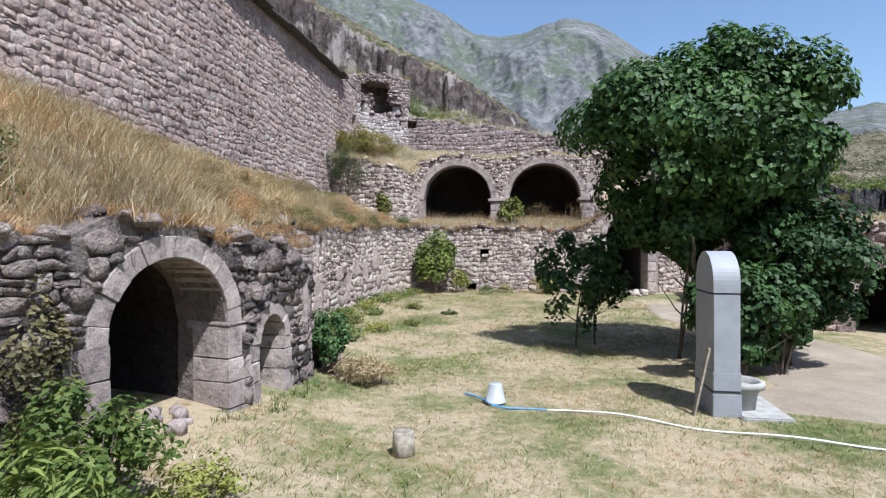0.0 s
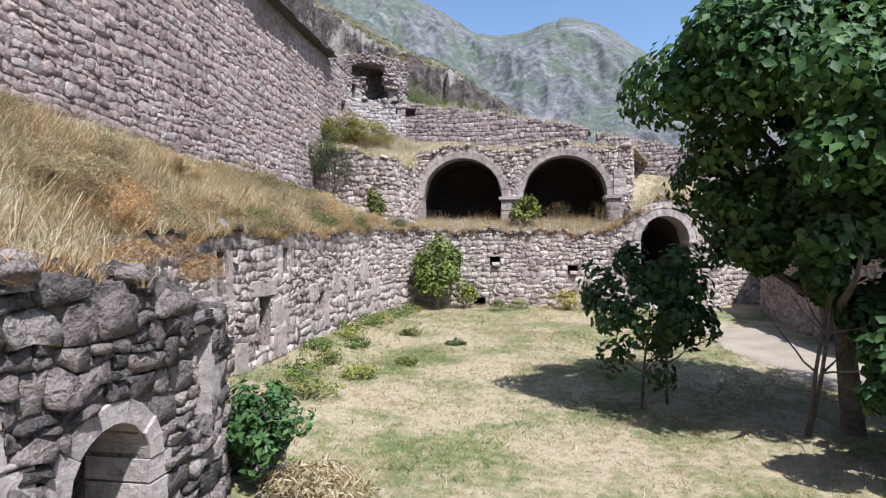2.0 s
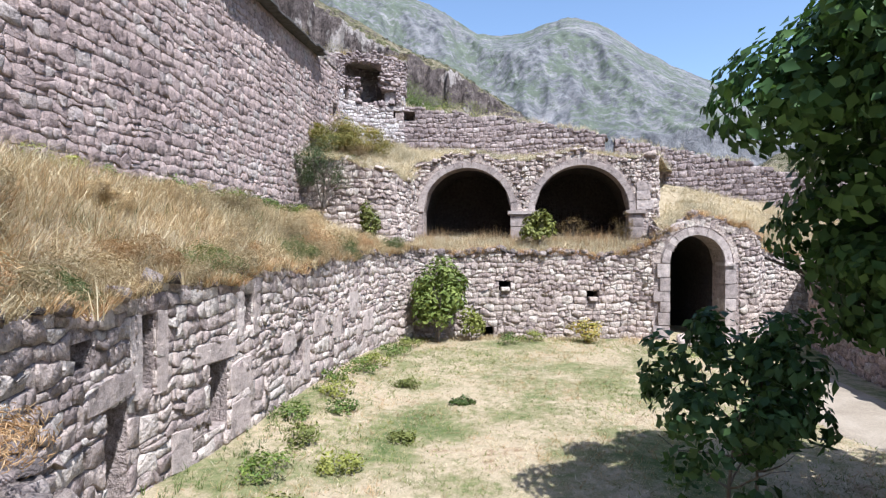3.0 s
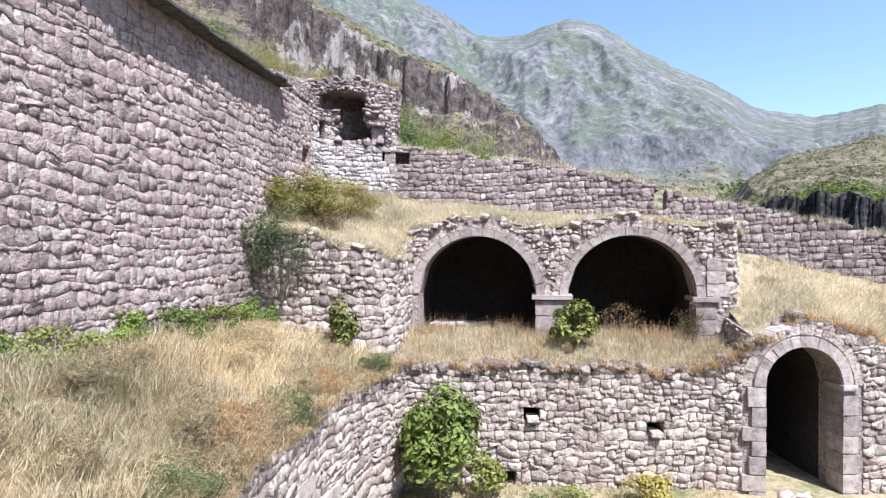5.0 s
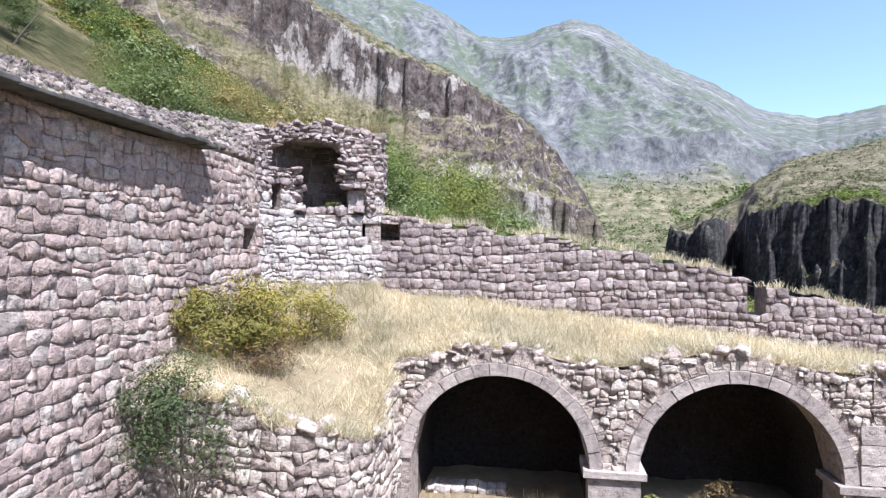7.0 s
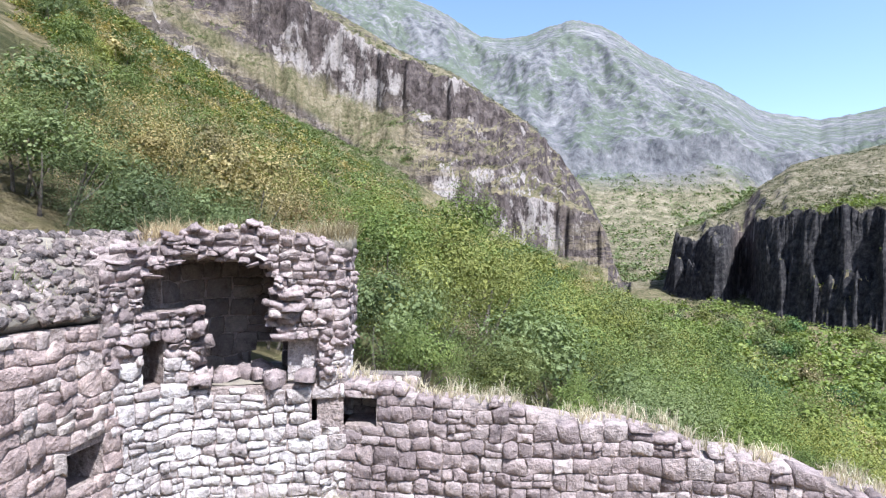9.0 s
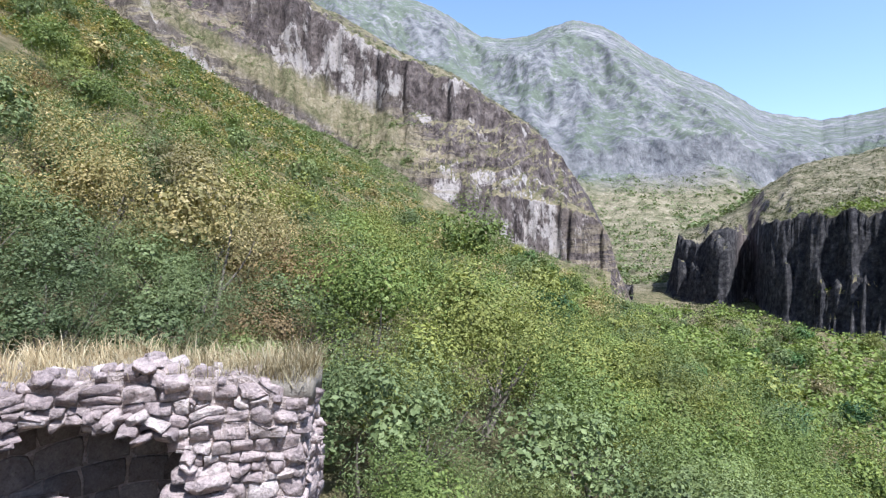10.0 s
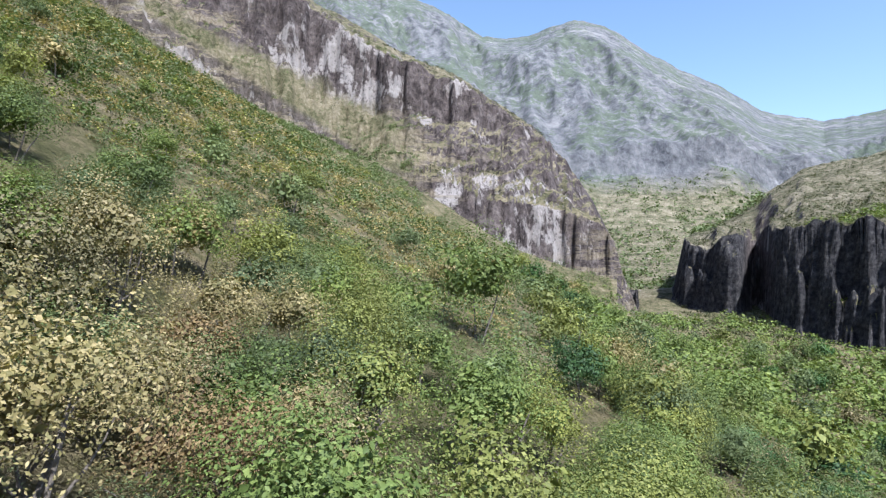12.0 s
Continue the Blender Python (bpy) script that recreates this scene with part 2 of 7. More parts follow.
def hill_material():
    """Scrub and dry grass on the slopes, bare rock on the steep faces, grey rock far up."""
    m, t, s = nodes_of("valley_sides")
    g = t.nodes.new("ShaderNodeNewGeometry")
    p = g.outputs["Position"]
    xyz = t.nodes.new("ShaderNodeSeparateXYZ")
    t.links.new(g.outputs["True Normal"], xyz.inputs[0])
    pz = t.nodes.new("ShaderNodeSeparateXYZ")
    t.links.new(p, pz.inputs[0])

    def span(value, low, high):
        r = add(t, "MapRange")
        t.links.new(value, r.inputs[0])
        r.inputs[1].default_value, r.inputs[2].default_value = low, high
        return r.outputs[0]

    mid = noise_tex(t, 0.06, 8, 0.7, p).outputs[0]
    fine = noise_tex(t, 0.5, 6, 0.75, p).outputs[0]
    both = calc(t, "ADD", calc(t, "MULTIPLY", mid, 0.5), calc(t, "MULTIPLY", fine, 0.5))
    scrub = ramp(t, both, [(0.38, (0.085, 0.089, 0.041)), (0.46, (0.152, 0.142, 0.069)), (0.53, (0.244, 0.204, 0.115)), (0.62, (0.354, 0.288, 0.184))])
    tan = ramp(t, both, [(0.40, (0.06, 0.066, 0.036)), (0.47, (0.14, 0.13, 0.08)), (0.54, (0.23, 0.20, 0.14)), (0.61, (0.34, 0.30, 0.225))])
    scrub = mix(t, calc(t, "MAXIMUM", span(pz.outputs[1], 180.0, 420.0), calc(t, "MULTIPLY", span(pz.outputs[0], 100.0, 125.0), span(pz.outputs[2], 0.0, 14.0))), scrub, tan)
    # brown columnar rock with pale washed patches
    upright = add(t, "Mapping")
    upright.inputs["Scale"].default_value = (1.0, 1.0, 0.6)
    t.links.new(p, upright.inputs["Vector"])
    column = crags(t, upright.outputs[0], 0.16, 8.0)
    streak = noise_tex(t, 0.2, 10, 0.72, upright.outputs[0]).outputs[0]
    pits = noise_tex(t, 0.55, 6, 0.7, p).outputs[0]
    rock = ramp(t, streak, [(0.34, (0.07, 0.06, 0.058)), (0.44, (0.145, 0.12, 0.113)), (0.52, (0.215, 0.18, 0.168)), (0.60, (0.30, 0.255, 0.238)), (0.70, (0.42, 0.37, 0.345))])
    rock = mix(t, 1.0, rock, ramp(t, column, [(0.30, (0.55, 0.54, 0.55)), (0.5, (1, 1, 1)), (0.8, (1.25, 1.22, 1.2))]), "MULTIPLY")
    rock = mix(t, 1.0, rock, ramp(t, pits, [(0.34, (0.34, 0.33, 0.34)), (0.43, (0.85, 0.85, 0.85)), (0.52, (1.05, 1.05, 1.05)), (0.66, (1.4, 1.37, 1.33))]), "MULTIPLY")
    blot = noise_tex(t, 0.075, 9, 0.7, upright.outputs[0]).outputs[0]
    washed = calc(t, "MAXIMUM", near_place(t, p, (-58.0, 342.0, 112.0), 50.0), near_place(t, p, (30.0, 292.0, 32.0), 44.0))
    level = calc(t, "ADD", calc(t, "MULTIPLY", blot, 1.0), calc(t, "MULTIPLY", washed, 0.095))
    pale = ramp(t, level, [(0.585, (0, 0, 0)), (0.63, (0.9, 0.9, 0.9))])
    rock = mix(t, pale, rock, mix(t, 1.0, mix(t, streak, (0.20, 0.17, 0.16), (0.62, 0.57, 0.54)), ramp(t, pits, [(0.36, (0.4, 0.38, 0.38)), (0.46, (1, 1, 1))]), "MULTIPLY"))
    # black basalt of the mesa, its face's shade also put into the colour
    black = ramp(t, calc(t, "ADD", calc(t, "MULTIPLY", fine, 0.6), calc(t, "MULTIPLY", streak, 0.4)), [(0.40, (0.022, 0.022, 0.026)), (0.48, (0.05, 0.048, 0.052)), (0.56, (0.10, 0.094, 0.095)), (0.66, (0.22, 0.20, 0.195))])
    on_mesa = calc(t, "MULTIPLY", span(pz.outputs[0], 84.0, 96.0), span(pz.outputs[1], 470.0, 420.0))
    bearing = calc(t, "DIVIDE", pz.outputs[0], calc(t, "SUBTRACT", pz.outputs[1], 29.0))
    # the sunlit notch is left in the lighter brown rock colour
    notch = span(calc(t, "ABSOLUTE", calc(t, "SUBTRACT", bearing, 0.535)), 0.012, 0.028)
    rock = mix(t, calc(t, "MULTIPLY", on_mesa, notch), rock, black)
    steep = span(calc(t, "ADD", xyz.outputs[2], calc(t, "MULTIPLY", calc(t, "SUBTRACT", mid, 0.5), 0.45)), 0.70, 0.60)
    bed = add(t, "Mapping")
    bed.inputs["Scale"].default_value = (0.22, 0.22, 1.6)
    t.links.new(p, bed.inputs["Vector"])
    strata = noise_tex(t, 0.12, 6, 0.7, bed.outputs[0]).outputs[0]
    ledge = calc(t, "MULTIPLY", ramp(t, strata, [(0.50, (0, 0, 0)), (0.54, (0.85, 0.85, 0.85))]), calc(t, "MULTIPLY", span(pz.outputs[1], 230.0, 255.0), calc(t, "SUBTRACT", 1.0, on_mesa)))
    dry = ramp(t, fine, [(0.4, (0.15, 0.12, 0.08)), (0.5, (0.27, 0.225, 0.16)), (0.62, (0.38, 0.32, 0.24))])
    under_crest = span(calc(t, "ADD", pz.outputs[2], calc(t, "MULTIPLY", pz.outputs[0], 0.64)), 84.0, 62.0)
    rock = mix(t, calc(t, "MULTIPLY", calc(t, "MULTIPLY", ledge, under_crest), calc(t, "SUBTRACT", 1.0, washed)), rock, dry)
    elev = calc(t, "DIVIDE", calc(t, "SUBTRACT", pz.outputs[2], 14.0), calc(t, "SUBTRACT", pz.outputs[1], 29.0))
    under = span(calc(t, "SUBTRACT", calc(t, "SUBTRACT", 0.202, calc(t, "MULTIPLY", bearing, 0.46)), calc(t, "ADD", elev, calc(t, "MULTIPLY", calc(t, "SUBTRACT", mid, 0.5), 0.10))), 0.0, 0.022)
    band = span(calc(t, "ABSOLUTE", calc(t, "SUBTRACT", calc(t, "ADD", elev, calc(t, "MULTIPLY", bearing, 0.64)), 0.058)), 0.028, 0.014)
    grown = calc(t, "MULTIPLY", calc(t, "MULTIPLY", under, span(bearing, -0.03, -0.12)), calc(t, "SUBTRACT", 1.0, calc(t, "MULTIPLY", band, 0.85)))
    grown = calc(t, "MULTIPLY", grown, span(pz.outputs[1], 420.0, 400.0))
    col = mix(t, calc(t, "MULTIPLY", steep, calc(t, "SUBTRACT", 1.0, grown)), scrub, rock)
    # grey far rock tinted bluish to stand for haze, green in its folds
    run = add(t, "Mapping")
    run.inputs["Scale"].default_value = (1.0, 0.62, 0.8)
    run.inputs["Rotation"].default_value = (0.0, 0.0, 0.25)
    t.links.new(p, run.inputs["Vector"])
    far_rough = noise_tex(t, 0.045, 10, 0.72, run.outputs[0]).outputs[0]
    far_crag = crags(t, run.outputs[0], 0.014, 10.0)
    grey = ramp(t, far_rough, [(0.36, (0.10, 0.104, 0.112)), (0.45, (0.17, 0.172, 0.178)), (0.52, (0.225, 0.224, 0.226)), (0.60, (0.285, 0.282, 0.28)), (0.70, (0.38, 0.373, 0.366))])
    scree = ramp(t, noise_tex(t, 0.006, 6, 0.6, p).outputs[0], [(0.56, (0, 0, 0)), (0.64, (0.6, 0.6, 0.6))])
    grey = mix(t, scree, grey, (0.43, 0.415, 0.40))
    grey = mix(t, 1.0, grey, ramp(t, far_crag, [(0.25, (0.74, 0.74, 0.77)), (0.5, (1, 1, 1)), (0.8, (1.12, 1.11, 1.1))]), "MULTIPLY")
    wood = noise_tex(t, 0.009, 8, 0.66, run.outputs[0]).outputs[0]
    dots = noise_tex(t, 0.075, 5, 0.7, p).outputs[0]
    green_f = ramp(t, calc(t, "ADD", calc(t, "MULTIPLY", wood, 0.5), calc(t, "MULTIPLY", dots, 0.5)), [(0.49, (0, 0, 0)), (0.54, (0.8, 0.8, 0.8))])
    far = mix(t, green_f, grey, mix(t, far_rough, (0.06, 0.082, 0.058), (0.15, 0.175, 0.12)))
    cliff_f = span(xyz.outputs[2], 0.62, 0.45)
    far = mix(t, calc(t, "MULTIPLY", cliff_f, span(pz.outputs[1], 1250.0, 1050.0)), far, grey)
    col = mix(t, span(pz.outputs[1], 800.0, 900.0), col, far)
    t.links.new(col, s.inputs["Base Color"])
    s.inputs["Roughness"].default_value = 1.0
    s.inputs["Specular IOR Level"].default_value = 0.05
    near_h = calc(t, "ADD", calc(t, "MULTIPLY", streak, 0.5), calc(t, "ADD", calc(t, "MULTIPLY", column, 0.25), calc(t, "MULTIPLY", pits, 0.22)))
    far_h = calc(t, "ADD", calc(t, "MULTIPLY", far_crag, 1.1), calc(t, "MULTIPLY", noise_tex(t, 0.05, 9, 0.7, run.outputs[0]).outputs[0], 1.6))
    swap = t.nodes.new("ShaderNodeMix")
    t.links.new(span(pz.outputs[1], 600.0, 850.0), swap.inputs[0])
    t.links.new(near_h, swap.inputs[2])
    t.links.new(far_h, swap.inputs[3])
    bump(t, s, swap.outputs[0], 1.0, 8.0)
    return m


hill_cover = hill_material()


def plain(name, colour, rough=0.6, metal=0.0, spots=0.12, scale=8.0):
    m, t, s = nodes_of(name)
    n = noise_tex(t, scale, 5, 0.65, where(t))
    lo = tuple(c * (1 - spots * 2) for c in colour)
    hi = tuple(min(1, c * (1 + spots)) for c in colour)
    t.links.new(ramp(t, n.outputs[0], [(0.35, lo), (0.6, hi)]), s.inputs["Base Color"])
    s.inputs["Roughness"].default_value, s.inputs["Metallic"].default_value = rough, metal
    bump(t, s, n.outputs[0], 0.25, 0.01)
    return m


basalt = plain("smooth_grey_basalt", (0.30, 0.315, 0.345), 0.6, 0.0, 0.06, 3.0)
basalt_dark = plain("dark_joint", (0.06, 0.06, 0.065), 0.8)
concrete = plain("pale_concrete", (0.34, 0.335, 0.32), 0.9, 0.0, 0.12, 6.0)
white_plastic = plain("white_plastic", (0.37, 0.395, 0.43), 0.45, 0.0, 0.05)
hose_white = plain("white_hose_rubber", (0.72, 0.72, 0.72), 0.5, 0.0, 0.05)
blue_plastic = plain("blue_plastic", (0.08, 0.28, 0.62), 0.45, 0.0, 0.1)
old_wood = plain("weathered_wood", (0.32, 0.28, 0.23), 0.9, 0.0, 0.2, 14.0)
slate = plain("dark_roof_slab", (0.075, 0.07, 0.066), 0.9, 0.0, 0.25, 5.0)

# ---- building tools ----
rng = np.random.default_rng(7)


def mesh_np(name, verts, faces, material=None, smooth=False):
    """A mesh from an array of corners and one array of faces, all with as many sides."""
    verts, faces = np.asarray(verts, dtype=np.float32), np.asarray(faces, dtype=np.int32)
    me = bpy.data.meshes.new(name)
    me.vertices.add(len(verts))
    me.vertices.foreach_set("co", verts.ravel())
    k = faces.shape[1]
    me.loops.add(faces.size)
    me.loops.foreach_set("vertex_index", faces.ravel())
    me.polygons.add(len(faces))
    me.polygons.foreach_set("loop_start", np.arange(0, faces.size, k, dtype=np.int32))
    me.update(calc_edges=True)
    me.validate()
    if smooth:
        me.polygons.foreach_set("use_smooth", np.ones(len(me.polygons), dtype=bool))
    if material:
        me.materials.append(material)
    return me


def thing(name, label, category, group="", kind="", at=(0, 0, 0)):
    ob = new(name)
    ob.empty_display_size = 0.3
    ob.matrix_world = at if isinstance(at, Matrix) else Matrix.Translation(at)
    return tagged(ob, label, category, group, kind)


def under(ob, parent):
    ob.parent = parent
    return ob


def part(name, bm, material, parent, label="", smooth=False):
    me = bpy.data.meshes.new(name)
    if smooth:
        for f in bm.faces:
            f.smooth = True
    bm.to_mesh(me)
    bm.free()
    me.materials.append(material)
    ob = new(name, me)
    ob.parent = parent
    return tagged(ob, label)


def soft(x, a, b):
    t = np.clip((np.asarray(x, dtype=float) - a) / (b - a), 0, 1)
    return t * t * (3 - 2 * t)


def wob(x, y, scale=1.0, seed=0.0):
    """Smooth uneven numbers between about -1 and 1."""
    x, y = np.asarray(x, dtype=float) / scale + seed, np.asarray(y, dtype=float) / scale - seed * 1.7
    return (np.sin(x * 1.9 + 1.3 * np.sin(y * 1.3 + seed)) + np.sin(y * 2.3 + 1.7 * np.sin(x * 1.1)) + 0.6 * np.sin(x * 4.7 - y * 3.9 + seed)
            + 0.4 * np.sin(x * 8.3 + y * 9.1)) / 3.0


def lattice(x, y, seed=0):
    """Smooth random numbers from 0 to 1 on a unit grid."""
    ix, iy = np.floor(x).astype(np.int64), np.floor(y).astype(np.int64)
    fx, fy = x - ix, y - iy
    fx, fy = fx * fx * (3 - 2 * fx), fy * fy * (3 - 2 * fy)

    def value(i, j):
        h = (i * 374761393 + j * 668265263 + seed * 1442695041) & 0xFFFFFFFF
        h = ((h ^ (h >> 13)) * 1274126177) & 0xFFFFFFFF
        return ((h ^ (h >> 16)) & 0xFFFF) / 65535.0

    top = value(ix, iy) * (1 - fx) + value(ix + 1, iy) * fx
    low = value(ix, iy + 1) * (1 - fx) + value(ix + 1, iy + 1) * fx
    return top * (1 - fy) + low * fy


def rough(x, y, seed=0, octaves=5, ridged=False):
    """Many sizes of unevenness, about -1 to 1; ridged: sharp crests."""
    total, size = 0.0, 1.0
    for k in range(octaves):
        n = lattice(np.asarray(x, dtype=float) * 2 ** k + 17.3 * k, np.asarray(y, dtype=float) * 2 ** k - 9.1 * k, seed + k)
        total = total + size * ((1 - 4 * np.abs(n - 0.5)) if ridged else (2 * n - 1))
        size *= 0.5
    return total / 1.6


class Way:
    """A line on the plan; its right-hand side is the wall's face."""

    def __init__(self, *pts):
        self.p = np.array(pts, dtype=float)
        d = np.diff(self.p, axis=0)
        self.l = np.hypot(d[:, 0], d[:, 1])
        self.s = np.concatenate([[0], np.cumsum(self.l)])
        self.d = d / self.l[:, None]
        self.length = self.s[-1]

    def seg(self, s):
        return np.clip(np.searchsorted(self.s, s, side="right") - 1, 0, len(self.l) - 1)

    def at(self, s):
        return np.stack([np.interp(s, self.s, self.p[:, 0]), np.interp(s, self.s, self.p[:, 1])], -1)

    def along(self, s):
        d = 0.5 * (self.d[self.seg(np.asarray(s) - 0.25)] + self.d[self.seg(np.asarray(s) + 0.25)])
        return d / np.linalg.norm(d, axis=-1, keepdims=True)

    def out(self, s):
        d = self.along(s)
        return np.stack([d[..., 1], -d[..., 0]], -1)

    def near(self, x, y):
        s = np.linspace(0, self.length, 800)
        q = self.at(s)
        return float(s[np.argmin((q[:, 0] - x) ** 2 + (q[:, 1] - y) ** 2)])


def gap(s0, s1, low, spring, rise=0.0):
    """An opening from s0 to s1, from its sill up to the spring of an arch of that rise."""
    return (s0, s1, low, spring, rise)


def gap_top(g, s):
    m, r = (g[0] + g[1]) / 2, (g[1] - g[0]) / 2
    return g[3] + g[4] * np.sqrt(np.clip(1 - ((s - m) / r) ** 2, 0, 1))


def wall_mesh(name, way, low, high, thick, gaps, material, step=0.3):
    """A solid wall along a way with openings cut right through it."""
    ss = [np.arange(0, way.length, step), [way.length], way.s[1:-1]]
    for g in gaps:
        ss.append(np.linspace(g[0], g[1], 17 if g[4] else 2))
    ss = np.unique(np.round(np.concatenate(ss), 4))
    ss = ss[(ss >= 0) & (ss <= way.length)]
    verts, faces = [], []

    def point(s, z, depth):
        q, n = way.at(s), way.out(s)
        verts.append((q[0] - n[0] * depth, q[1] - n[1] * depth, z))
        return len(verts) - 1

    def quad(*pts):
        faces.append([point(*p) for p in pts])

    for a, b in zip(ss[:-1], ss[1:]):
        m = (a + b) / 2
        here = sorted([g for g in gaps if g[0] < m < g[1]], key=lambda g: g[2])
        levels = [(low(a), low(b))]
        for g in here:
            levels += [(g[2], g[2]), (gap_top(g, a), gap_top(g, b))]
        levels.append((high(a), high(b)))
        for k in range(0, len(levels), 2):
            (la, lb), (ha, hb) = levels[k], levels[k + 1]
            if ha <= la and hb <= lb:
                continue
            quad((a, la, 0), (b, lb, 0), (b, hb, 0), (a, ha, 0))
            quad((b, lb, thick), (a, la, thick), (a, ha, thick), (b, hb, thick))
            quad((a, ha, 0), (b, hb, 0), (b, hb, thick), (a, ha, thick))
            quad((a, la, thick), (b, lb, thick), (b, lb, 0), (a, la, 0))
    def side(s, z0, z1, own, flip):
        """The cheek of an opening or a wall's end, left out where another opening goes on."""
        spans = [(z0, z1)]
        for g in gaps:
            if g is not own and g[0] - 1e-3 <= s <= g[1] + 1e-3:
                spans = [(a, b) for lo, hi in spans for a, b in ((lo, min(hi, g[2])), (max(lo, g[3]), hi)) if b - a > 1e-3]
        for a, b in spans:
            quad(*[(s, a, 0), (s, a, thick), (s, b, thick), (s, b, 0)][::flip])

    for g in gaps:
        for s, flip in ((g[0], 1), (g[1], -1)):
            if 1e-3 < s < way.length - 1e-3:
                side(s, g[2], g[3], g, flip)
    for s, flip in ((0.0, -1), (way.length, 1)):
        side(s, low(s), high(s), None, flip)
    return mesh_np(name, verts, faces, material)


def stone_shapes(n, seed, cut=0.10):
    """Unit stones: an uneven four- or five-sided outline with broken corners in x and z, rough face towards -y."""
    r = np.random.default_rng(seed)
    made = []
    for _ in range(n):
        c = np.array([(-0.5, -0.5), (0.5, -0.5), (0.5, 0.5), (-0.5, 0.5)]) + r.uniform(-0.09, 0.09, (4, 2))
        if r.random() < 0.35:
            i = int(r.integers(4))
            c = np.insert(c, i + 1, (c[i] + c[(i + 1) % 4]) / 2 * r.uniform(1.06, 1.22), axis=0)
        pts = []
        m = len(c)
        for i in range(m):
            e = cut * r.uniform(0.5, 1.6)
            pts += [c[i] + (c[i - 1] - c[i]) * e, c[i] + (c[(i + 1) % m] - c[i]) * e * r.uniform(0.6, 1.3)]
        p = np.array(pts)
        k = len(p)
        x, z = p[:, 0], p[:, 1]
        tilt = r.uniform(-0.5, 0.5, 2)
        ring = [np.stack([x * 0.96, np.full(k, 0.35), z * 0.96], 1), np.stack([x, -0.42 + r.uniform(-0.12, 0.12, k) + 0.3 * (tilt[0] * x + tilt[1] * z), z], 1),
                np.stack([x * 0.88 + r.uniform(-0.03, 0.03, k), -0.85 + tilt[0] * x + tilt[1] * z + r.uniform(-0.14, 0.14, k), z * 0.87 + r.uniform(-0.03, 0.03, k)], 1)]
        top = np.array([[r.uniform(-0.2, 0.2), -0.92 + r.uniform(-0.15, 0.15), r.uniform(-0.2, 0.2)], [0, 0.5, 0]])
        v = np.concatenate(ring + [top])
        f = []
        for j in range(2):
            for i in range(k):
                q = (i + 1) % k
                f += [(j * k + i, j * k + q, (j + 1) * k + q), (j * k + i, (j + 1) * k + q, (j + 1) * k + i)]
        f += [(2 * k + i, 2 * k + (i + 1) % k, 3 * k) for i in range(k)]
        f += [((i + 1) % k, i, 3 * k + 1) for i in range(k)]
        made.append((v, np.array(f)))
    return made


SHAPES = stone_shapes(22, 3)


def stone_meshes(shapes, material, name="stone"):
    return [mesh_np(name, v, f, material) for v, f in shapes]


def set_stones(parent, cells, shapes, material, nearest=None, name="stone", most=300, loose=False):
    """cells: 4x4 matrices. The nearest ones become pieces of their own, the rest one joined mesh."""
    r = np.random.default_rng(len(cells))
    order = list(range(len(cells)))
    if nearest is not None:
        order.sort(key=lambda i: (cells[i].translation - Vector(nearest)).length)
    single, rest = order[:most], order[most:]
    data = stone_meshes(shapes, material, name)
    for i in single:
        ob = new(name, data[int(r.integers(len(data)))])
        ob.parent = parent
        ob.matrix_world = cells[i]
    if rest:
        vs, fs, at = [], [], 0
        for i in rest:
            v, f = shapes[int(r.integers(len(shapes)))]
            m = np.array(cells[i])
            vs.append(v @ m[:3, :3].T + m[:3, 3])
            # the back of a stone in a wall is never seen
            fs.append((f if loose else f[: len(f) - (len(v) - 2) // 3]) + at)
            at += len(v)
        ob = new(name + "work", mesh_np(name + "work", np.concatenate(vs), np.concatenate(fs), material))
        ob.parent = parent
        tagged(ob, kind="stuff")


def cell(way, s, z, w, h, d, roll=0.0, push=0.0):
    q, t, n = way.at(s), way.along(s), way.out(s)
    m = Matrix(((t[0], -n[0], 0, q[0] + n[0] * push), (t[1], -n[1], 0, q[1] + n[1] * push), (0, 0, 1, z), (0, 0, 0, 1)))
    return m @ Matrix.Rotation(roll, 4, "Y") @ Matrix.Diagonal((w, d, h, 1))


def chord(g, z):
    """How far an opening reaches along the wall at a height; None above and below it."""
    if z < g[2] or z > g[3] + g[4]:
        return None
    m, r0 = (g[0] + g[1]) / 2, (g[1] - g[0]) / 2
    if g[4] and z > g[3]:
        r0 *= math.sqrt(max(0.0, 1 - ((z - g[3]) / g[4]) ** 2))
    return m - r0, m + r0


